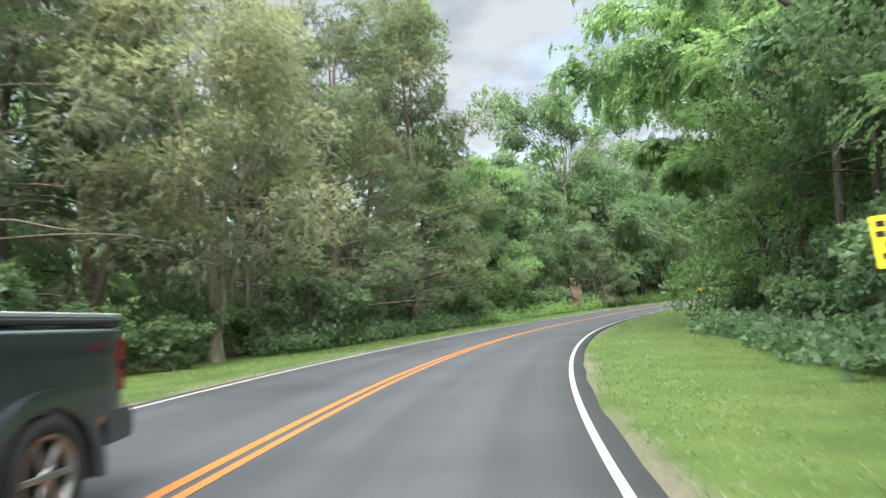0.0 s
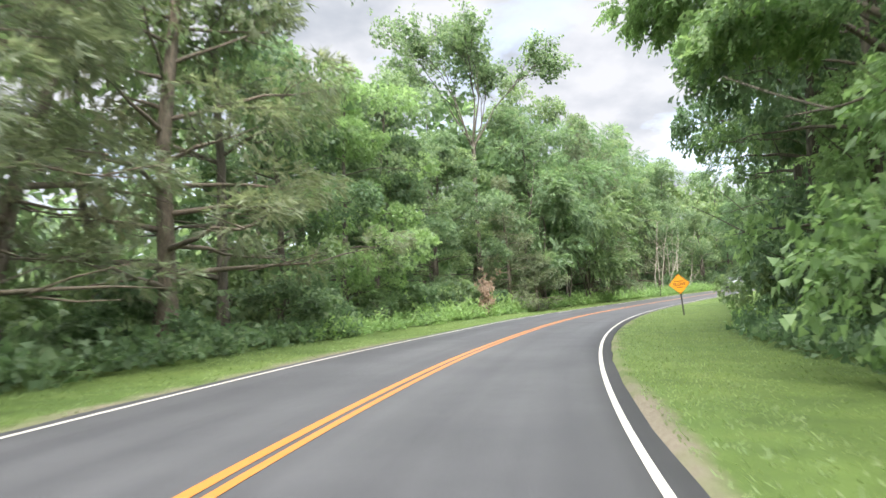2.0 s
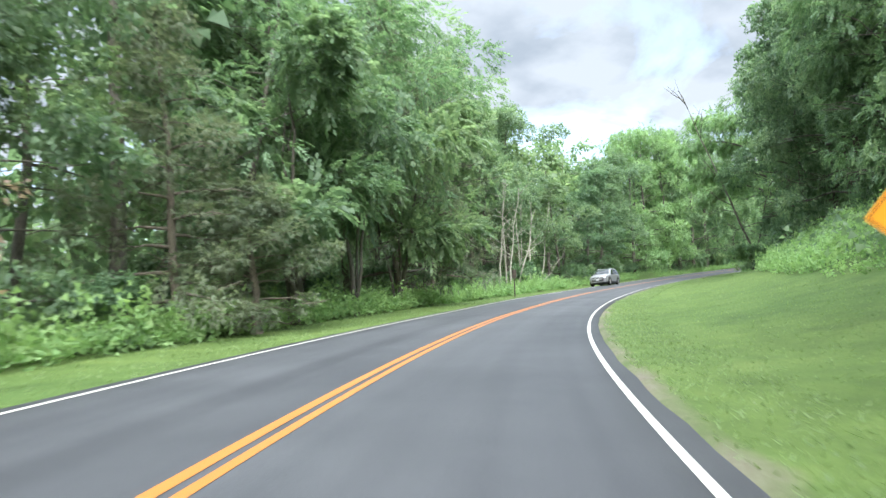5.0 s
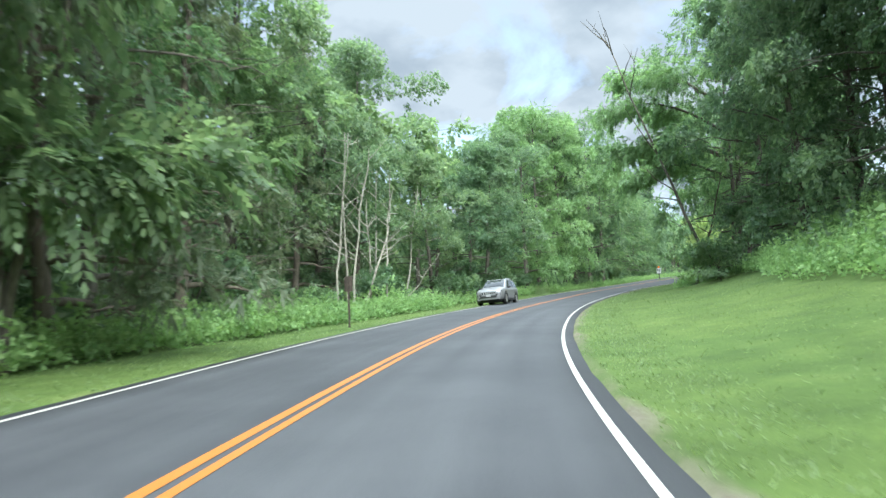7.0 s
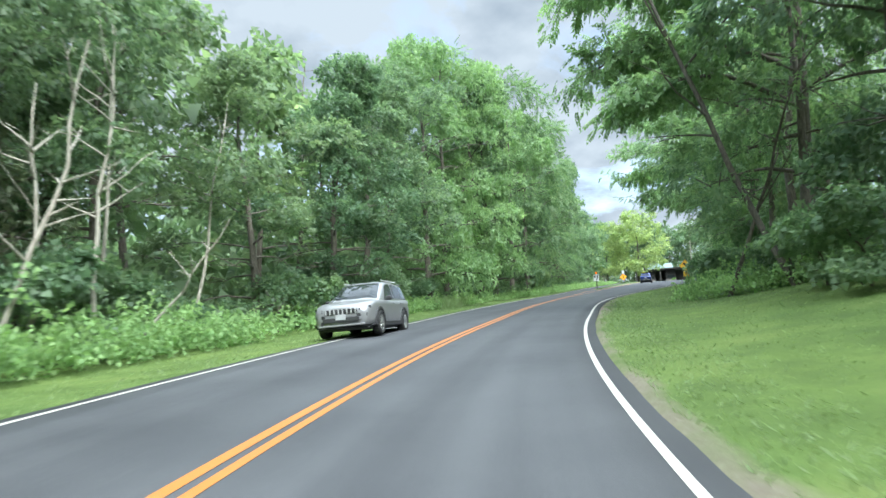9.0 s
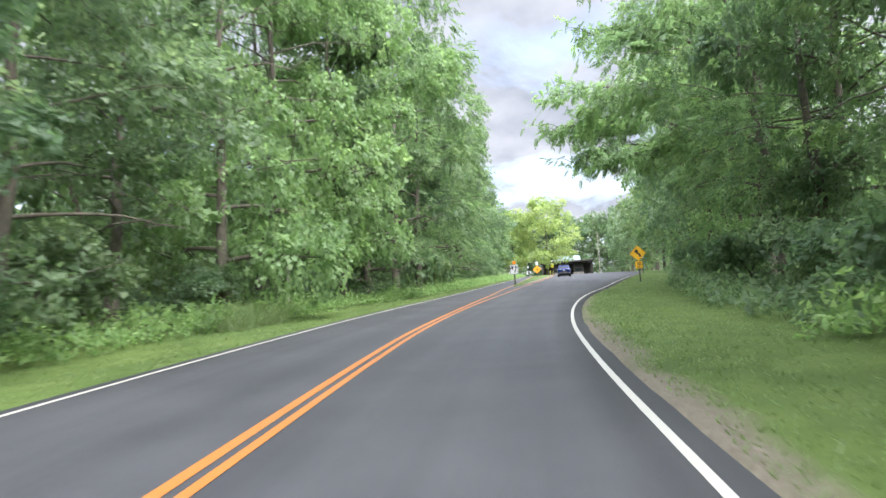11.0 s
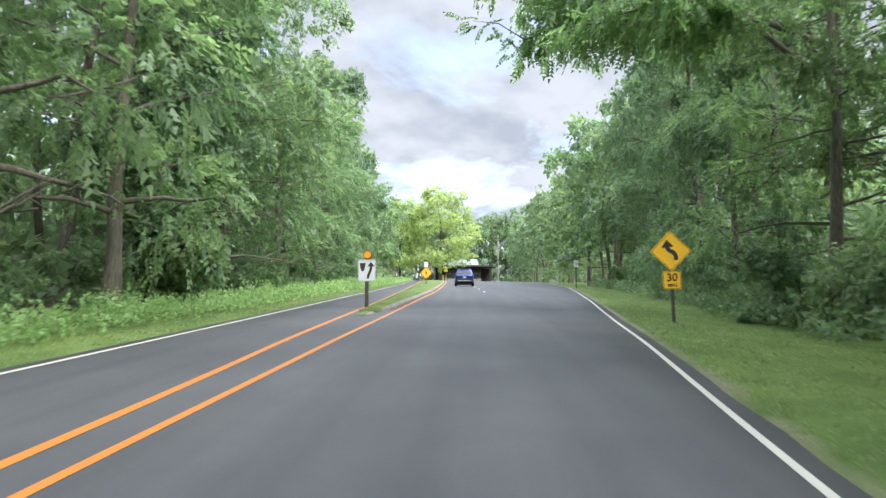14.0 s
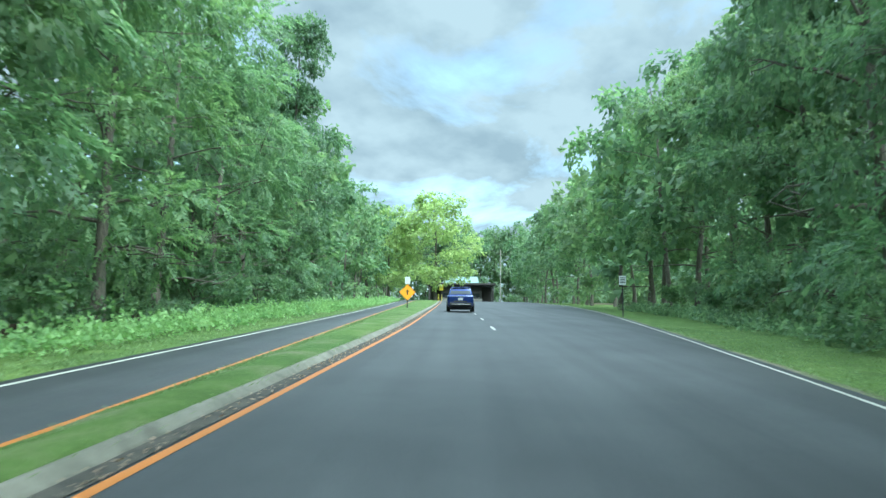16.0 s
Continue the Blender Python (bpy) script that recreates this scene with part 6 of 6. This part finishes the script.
def suv(name, m, paint, label, long=4.62, wide=1.86, tall=1.67, grille="bars"):
    ob = thing(name, m, label, "car")
    k, w, h = long / 4.62, wide / 1.86, tall / 1.67
    rows = [(-2.31, .52, .78, 1.00, .66, .72, .68), (-2.26, .42, .78, 1.06, .78, .84, .80), (-2.12, .34, .76, 1.10, .86, .90, .85), (-1.4, .28, .72, 1.09, .90, .925, .87), (0.0, .26, .70, 1.06, .90, .925, .87),
            (0.95, .26, .70, 1.06, .90, .925, .86), (1.45, .28, .68, 1.06, .89, .92, .83), (1.90, .29, .66, 1.00, .87, .905, .77), (2.12, .29, .65, .94, .82, .86, .69), (2.26, .31, .64, .885, .73, .78, .60), (2.33, .38, .64, .83, .62, .67, .53)]
    rings = [body_ring(r[0] * k, r[1] * h, r[2] * h, r[3] * h, r[4] * w, r[5] * w, r[6] * w) for r in eased(rows, 4)]
    part("body", loft(rings), paint, ob, "", True)
    # cabin: belt and roof lines along the length
    cab = [(-2.20, 1.04, 1.08, .80, .78), (-2.12, 1.06, 1.34, .83, .74), (-1.98, 1.07, 1.56, .85, .69), (-1.3, 1.07, 1.65, .86, .675), (-0.4, 1.06, 1.68, .86, .665), (0.02, 1.06, 1.64, .86, .655), (0.55, 1.06, 1.38, .85, .71), (1.10, 1.05, 1.08, .83, .79)]
    crings = []
    for y, zb, zr, wb, wr in eased(cab, 4):
        y, zb, zr, wb, wr = y * k, zb * h, zr * h, wb * w, wr * w
        half = [(0, zb - 0.05), (wb, zb - 0.05), (wb, zb), (wb * 0.55 + wr * 0.45, zb + (zr - zb) * 0.5), (wr + 0.02, zr - 0.05 * min(1, (zr - zb) / 0.3)), (wr - 0.05, zr - 0.004), (wr * 0.5, zr + 0.025)]
        crings.append([(x, y, z) for x, z in half] + [(0, y, zr + 0.02)] + [(-x, y, z) for x, z in half[:0:-1]])
    cabin = part("cabin", loft(crings), paint, ob, "", True)
    A = np.array([r for r in eased(cab, 6)])

    def side_at(y, f, sx, out=0.008):
        zb, zr, wb, wr = [np.interp(y, A[:, 0], A[:, i]) for i in range(1, 5)]
        z = zb + (zr - zb) * f
        xm = wb * 0.55 + wr * 0.45
        x = wb + (xm - wb) * f / 0.5 if f < 0.5 else xm + (wr + 0.02 - xm) * (f - 0.5) / 0.45
        return (sx * (x * w + out), y * k, z * h)
    for sx in (-1, 1):
        for y0, y1, y0t, y1t in ((-0.42, 0.62, -0.42, 0.12), (-1.32, -0.50, -1.30, -0.50), (-1.92, -1.40, -1.78, -1.38)):
            bm = bmesh.new()
            lo_ = [side_at(y0 + (y1 - y0) * i / 6, 0.06, sx) for i in range(7)]
            mi_ = [side_at((y0 + y0t) / 2 + ((y1 + y1t) / 2 - (y0 + y0t) / 2) * i / 6, 0.48, sx) for i in range(7)]
            hi_ = [side_at(y0t + (y1t - y0t) * i / 6, 0.84, sx) for i in range(7)]
            g = [[bm.verts.new(p) for p in row] for row in (lo_, mi_, hi_)]
            for r_ in range(2):
                for i in range(6):
                    bm.faces.new((g[r_][i], g[r_][i + 1], g[r_ + 1][i + 1], g[r_ + 1][i]))
            part("side_window", bm, GLASS, cabin)
        part("roof_rail", box(0.035, 1.7 * k, 0.04, sx * 0.62 * w, -0.80 * k, tall + 0.03, 0.014), RAIL_PALE if grille == "bars" else TRIM, ob)
        mir = part("mirror", box(0.20, 0.10, 0.14, sx * (0.99 * w), 0.62 * k, 1.10 * h, 0.04), TRIM, ob)
        part("mirror_arm", box(0.12, 0.05, 0.04, sx * (0.88 * w), 0.63 * k, 1.06 * h, 0.01), TRIM, mir)
        part("sill", box(0.05, 2.4 * k, 0.14, sx * 0.90 * w, 0, 0.32 * h, 0.02), TRIM, ob)
        part("door_handle", box(0.025, 0.18, 0.03, sx * 0.93 * w, -0.18 * k, 0.95 * h, 0.008), paint, ob)
        part("door_handle", box(0.025, 0.18, 0.03, sx * 0.93 * w, -1.10 * k, 0.96 * h, 0.008), paint, ob)
        for y in (1.42 * k, -1.38 * k):
            arch(ob, sx, y, 0.40, 0.918 * w, TRIM)
            wheel(ob, sx, y, 0.355, 0.945 * w, spokes=10)
        part("headlamp", patch((sx * 0.52 * w, 2.31 * k, 0.745 * h), (sx * 0.82 * w, 2.07 * k, 0.79 * h), (sx * 0.80 * w, 2.04 * k, 0.875 * h), (sx * 0.52 * w, 2.27 * k, 0.82 * h), 4, (sx * 0.045, 0.05, 0.0), 0.02), LAMP, ob)
        part("fog_lamp", patch((sx * 0.48 * w, 2.34 * k, 0.57 * h), (sx * 0.78 * w, 2.24 * k, 0.57 * h), (sx * 0.78 * w, 2.24 * k, 0.66 * h), (sx * 0.48 * w, 2.34 * k, 0.66 * h), 3, (0, 0.03, 0)), TRIM, ob)
        part("tail_lamp", patch((sx * 0.44 * w, -2.285 * k, 0.96 * h), (sx * 0.85 * w, -2.10 * k, 0.96 * h), (sx * 0.84 * w, -2.08 * k, 1.06 * h), (sx * 0.44 * w, -2.25 * k, 1.05 * h), 3, (0, -0.02, 0)), RED_LAMP, ob)
    part("windscreen", patch((-0.74 * w, 1.02 * k, 1.07 * h), (0.74 * w, 1.02 * k, 1.07 * h), (0.59 * w, 0.12 * k, 1.60 * h), (-0.59 * w, 0.12 * k, 1.60 * h), 6, (0, 0.04, 0.03), -0.16), GLASS, ob)
    part("rear_window", patch((-0.70 * w, -2.17 * k, 1.16 * h), (0.70 * w, -2.17 * k, 1.16 * h), (0.63 * w, -2.00 * k, 1.52 * h), (-0.63 * w, -2.00 * k, 1.52 * h), 5, (0, -0.04, 0.02)), REAR_GLASS, ob)
    part("spoiler", box(1.30 * w, 0.26, 0.035, 0, -2.00 * k, 1.625 * h, 0.015), paint, ob)
    part("front_bumper", loft([[(-0.62 * w, y, lo), (-0.86 * w, y - 0.30, lo + 0.01), (-0.93 * w, y - 0.62, lo + 0.02), (-0.93 * w, y - 0.62, hi - 0.03), (-0.86 * w, y - 0.30, hi), (-0.62 * w, y, hi), (0.62 * w, y, hi), (0.86 * w, y - 0.30, hi), (0.93 * w, y - 0.62, hi - 0.03), (0.93 * w, y - 0.62, lo + 0.02), (0.86 * w, y - 0.30, lo + 0.01), (0.62 * w, y, lo)]
                               for y, lo, hi in ((2.30 * k, 0.26 * h, 0.50 * h), (2.355 * k, 0.28 * h, 0.48 * h))]), TRIM, ob, "black plastic lower bumper")
    part("air_intake", box(1.10 * w, 0.04, 0.15, 0, 2.362 * k, 0.505 * h, 0.03), TRIM, ob)
    part("skid_plate", box(1.42 * w, 0.14, 0.06, 0, 2.29 * k, 0.345 * h, 0.025), paint, ob)
    # full-length black block closes the underside and stands in for the shadow there
    part("underbody_dark", box(1.56 * w, 4.3 * k, 0.16, 0, 0.0, 0.27 * h, 0.05), TRIM, ob, "black underbody block standing in for the shadow beneath the car")
    part("rear_bumper", box(1.50 * w, 0.14, 0.26, 0, -2.25 * k, 0.48 * h, 0.05), TRIM, ob)
    part("bumper_strip", box(1.30 * w, 0.05, 0.04, 0, -2.325 * k, 0.47 * h, 0.012), ALLOY, ob)
    part("number_plate", box(0.31, 0.012, 0.155, 0, 2.388 * k, 0.585 * h, 0.004), PLATE_WHITE, ob)
    part("number_plate", box(0.31, 0.012, 0.155, 0, -2.325 * k, 0.82 * h, 0.004), PLATE_WHITE, ob)
    if grille == "bars":
        g_ = part("grille", box(1.00 * w, 0.05, 0.15, 0, 2.325 * k, 0.745 * h, 0.02), TRIM, ob)
        for i in range(8):
            part("grille_bar", box(0.034, 0.03, 0.145, (-0.45 + 0.129 * i) * w, 2.352 * k, 0.745 * h, 0.008), GRILLE_BAR, g_)
    else:
        part("tailgate_strip", box(1.20 * w, 0.02, 0.03, 0, -2.315 * k, 1.00 * h, 0.006), CHROME, ob)
        part("tailgate_garnish", box(0.9 * w, 0.03, 0.08, 0, -2.32 * k, 0.66 * h, 0.02), TRIM, ob)
    return ob


suv("parked_car", stand(128.5, -5.72, 181.5, -0.05) @ pose(0, 0, 0, 0, 2.0, 0), SILVER, "silver sport utility car parked half on the grass verge")
suv("blue_car", stand(232.5, 0.5, -1.0), BLUE, "dark blue sport utility car seen from behind on the road", 4.6, 1.87, 1.68, "none")


def pickup(m):
    ob = thing("pickup_truck", m, "dark grey pickup truck with a tonneau-covered bed in the oncoming lane", "pickup truck")
    W = 1.0
    bed = [(-2.92, .62, .95, 1.40, .90, .95, .93), (-2.86, .56, .95, 1.42, .95, .985, .96), (-2.2, .55, .95, 1.42, .97, 1.0, .965), (-1.0, .55, .95, 1.42, .97, 1.0, .965)]
    part("bed", loft([body_ring(*r, crown=0.0) for r in eased(bed, 3)]), CHARCOAL, ob, "", True)
    cab = [(-0.97, .50, .95, 1.30, .97, 1.0, .95), (1.1, .50, .95, 1.28, .97, 1.0, .95), (1.7, .52, .95, 1.24, .97, 1.0, .92), (2.6, .56, .92, 1.18, .95, .98, .86), (2.88, .62, .90, 1.08, .86, .9, .78)]
    part("cab_body", loft([body_ring(*r) for r in eased(cab, 3)]), CHARCOAL, ob, "", True)
    roof = [(-0.97, 1.26, 1.40, .92, .88), (-0.80, 1.27, 1.86, .93, .74), (0.3, 1.27, 1.95, .93, .72), (0.75, 1.26, 1.84, .93, .74), (1.4, 1.24, 1.29, .9, .86)]
    rr = []
    for y, zb, zr, wb, wr in eased(roof, 4):
        half = [(0, zb - 0.05), (wb, zb - 0.05), (wb, zb), ((wb + wr) / 2 + 0.01, (zb + zr) / 2), (wr + 0.02, zr - 0.05), (wr - 0.06, zr)]
        rr.append([(x, y, z) for x, z in half] + [(0, y, zr + 0.02)] + [(-x, y, z) for x, z in half[:0:-1]])
    cabin = part("cabin", loft(rr), CHARCOAL, ob, "", True)
    for sx in (-1, 1):
        for y0, y1, y1t in ((-0.72, 0.10, 0.10), (0.18, 1.15, 0.72)):
            part("side_window", patch((sx * 0.935, y0, 1.31), (sx * 0.925, y1, 1.31), (sx * 0.79, y1t, 1.78), (sx * 0.79, y0, 1.80), 3, (sx * 0.02, 0, 0)), GLASS, cabin)
        # bed rail with its pale tonneau edge
        part("bed_rail", box(0.09, 1.95, 0.05, sx * 0.94, -1.94, 1.44, 0.015), TRIM, ob)
        part("tonneau_rail", box(0.09, 1.98, 0.04, sx * 0.925, -1.94, 1.488, 0.01), RAIL_PALE, ob, "pale aluminium tonneau rail")
        part("body_crease", box(0.012, 1.85, 0.012, sx * 1.0, -1.93, 1.36, 0.004), CHROME, ob)
        arch(ob, sx, -1.95, 0.50, 0.985, CHARCOAL, 0.06, 0.12)
        arch(ob, sx, 1.92, 0.50, 0.985, CHARCOAL, 0.05, 0.10)
        wheel(ob, sx, -1.95, 0.41, 1.03, 0.28, 6)
        wheel(ob, sx, 1.92, 0.41, 1.03, 0.28, 6)
        part("mud_flap", box(0.26, 0.02, 0.34, sx * 0.86, -2.44, 0.50, 0.006), TRIM, ob)
        part("flap_reflector", box(0.012, 0.10, 0.14, sx * 1.0, -2.47, 0.60, 0.004), PLATE_WHITE, ob)
        tl = part("tail_lamp", box(0.10, 0.09, 0.44, sx * 0.945, -2.90, 1.10, 0.03), RED_LAMP, ob)
        part("reversing_lamp", box(0.05, 0.10, 0.10, sx * 0.985, -2.92, 1.10, 0.02), LAMP, tl)
        part("badge", box(0.006, 0.22, 0.09, sx * 0.99, -2.55, 1.27, 0.003), BADGE_RED, ob, "small red emblem")
        part("headlamp", box(0.28, 0.10, 0.26, sx * 0.74, 2.80, 0.98, 0.03), LAMP, ob)
        part("mirror", box(0.22, 0.12, 0.26, sx * 1.12, 0.95, 1.36, 0.04), TRIM, ob)
    part("tonneau_cover", box(1.70, 1.92, 0.03, 0, -1.94, 1.47, 0.01), TRIM, ob)
    part("tailgate", box(1.62, 0.06, 0.62, 0, -2.92, 1.05, 0.02), CHARCOAL, ob)
    bp = part("rear_bumper", loft([[(-0.98, y, a), (0.98, y, a), (0.98, y, b), (-0.98, y, b)] for y, a, b in ((-3.06, 0.56, 0.70), (-3.02, 0.50, 0.74), (-2.70, 0.48, 0.74))]), CHARCOAL, ob)
    part("bumper_step", box(1.9, 0.30, 0.015, 0, -2.88, 0.752, 0.004), CHROME, bp)
    part("front_bumper", box(1.9, 0.22, 0.30, 0, 2.92, 0.60, 0.05), CHROME, ob)
    part("grille", box(1.2, 0.06, 0.30, 0, 2.88, 0.95, 0.02), CHROME, ob)
    part("windscreen", patch((-0.84, 1.40, 1.30), (0.84, 1.40, 1.30), (0.68, 0.80, 1.82), (-0.68, 0.80, 1.82), 5, (0, 0.03, 0.03), -0.12), GLASS, ob)
    part("rear_window", patch((-0.72, -0.97, 1.42), (0.72, -0.97, 1.42), (0.66, -0.86, 1.80), (-0.66, -0.86, 1.80), 3, (0, -0.02, 0)), GLASS, ob)
    part("number_plate", box(0.31, 0.012, 0.155, 0, -3.07, 0.62, 0.004), PLATE_WHITE, ob)
    return ob


pickup(stand(2.36, -3.66, 180.0, 0.0) @ Matrix.Diagonal((1, 1, 0.95, 1)))

# ---------------------------------------------------------------- entrance station at the road's end
ROOF_GREEN = worn("pale_metal_roof", (0.15, 0.21, 0.205), (0.21, 0.27, 0.26), 0.6, 0.4, 0.4, 20, 0.05)
TIMBER_DARK = worn("dark_timber", (0.020, 0.018, 0.015), (0.045, 0.038, 0.030), 1.2, 0.7, 0, 30, 0.3)
STONE = worn("grey_stone", (0.16, 0.15, 0.135), (0.30, 0.28, 0.25), 2.5, 0.85, 0, 20, 0.6)
BOLLARD = worn("bollard_yellow", (0.75, 0.60, 0.10), (0.82, 0.68, 0.16), 3, 0.5, 0, 30, 0.05)
st = thing("entrance_station", stand(351.0, 3.9, 0.0), "dark timber entrance station with a pale green metal roof", "building")
part("booth", box(3.2, 4.2, 3.9, -3.6, 0, 1.95, 0.03), TIMBER_DARK, st)
part("booth", box(3.2, 4.2, 3.9, 3.0, 0, 1.95, 0.03), TIMBER_DARK, st)
for bx in (-3.6, 3.0):
    w_ = part("window", box(2.2, 0.06, 1.0, bx, -2.11, 1.65, 0.01), GLASS, st)
    part("window_frame", box(2.36, 0.05, 0.07, bx, -2.14, 2.18, 0.01), TIMBER_DARK, w_)
    part("window_sill", box(2.36, 0.09, 0.06, bx, -2.15, 1.12, 0.01), STONE, w_)
part("stone_base", box(3.4, 4.4, 0.9, -3.6, 0, 0.45, 0.03), STONE, st)
part("stone_base", box(3.4, 4.4, 0.9, 3.0, 0, 0.45, 0.03), STONE, st)
part("canopy", box(16.6, 7.5, 0.50, -0.4, 0, 4.35, 0.05), TIMBER_DARK, st, "wide flat dark canopy over the lanes")
# dark sheet added across the lanes in place of the shade under the canopy
part("shade_backing", box(15.6, 0.2, 4.0, -0.4, 3.5, 2.05, 0.02), TIMBER_DARK, st)
for px_ in (-8.0, -0.3, 7.2):
    part("pillar", box(0.45, 0.45, 4.12, px_, -3.2, 2.06, 0.03), TIMBER_DARK, st)
roof = bmesh.new()
lo_ = [roof.verts.new(p) for p in ((-4.3, -3.0, 4.61), (3.9, -3.0, 4.61), (3.9, 3.0, 4.61), (-4.3, 3.0, 4.61))]
hi_ = [roof.verts.new(p) for p in ((-4.2, 0, 6.35), (3.6, 0, 6.35))]
for f in ((lo_[0], lo_[1], hi_[1], hi_[0]), (lo_[2], lo_[3], hi_[0], hi_[1]), (lo_[1], lo_[2], hi_[1]), (lo_[3], lo_[0], hi_[0]), tuple(lo_[::-1])):
    roof.faces.new(f)
rf = part("roof", roof, ROOF_GREEN, st, "pale green standing-seam metal roof")
for i in range(17):
    x0 = -4.6 + i * 0.54
    sm = box(0.04, 0.05, 1.0, 0, 0, 0, 0)
    a_ = max(-4.15, min(3.55, x0 * 0.93))
    sm.transform(Matrix.Translation(((x0 + a_) / 2, -1.5, 5.49)) @ Matrix.Rotation(radians(-59.5), 4, "X") @ Matrix.Diagonal((1, 1, 3.4, 1)))
    part("seam", sm, ROOF_GREEN, rf)
for i, (s_, u_) in enumerate(((322, -1.7), (323.5, -1.1), (325, -1.8))):
    bo = thing("bollard", stand(s_, u_), "yellow painted steel bollard before the entrance station", "bollard", "station bollards")
    part("pipe", rod(0.11, 0.11, 1.3, 14), BOLLARD, bo)
    part("cap", rod(0.11, 0.04, 0.05, 14, pose(0, 0, 1.3)), BOLLARD, bo)
    part("band", rod(0.114, 0.114, 0.10, 14, pose(0, 0, 0.95)), SIGN_BLACK, bo)
yp = thing("lane_sign", stand(314.5, -1.15), "tall pale yellow lane sign beside the island", "road sign")
channel_post(3.2, POST_STEEL, yp)
part("sign_plate", plate(rounded(0.75, 1.1, 0.04, 0, 2.6), 0.01), SIGN_LEMON, yp)
up_ = thing("utility_pole", stand(372, 15.0), "tall bare wooden utility pole behind the station", "utility pole")
part("pole", rod(0.17, 0.11, 15.0, 12), BARK_PALE, up_)
part("crossarm", box(2.2, 0.10, 0.12, 0, 0, 13.9, 0.01), POST_WOOD, up_)
for x_ in (-0.95, 0.95):
    part("insulator", rod(0.05, 0.03, 0.14, 10, pose(x_, 0, 13.96)), STONE, up_)
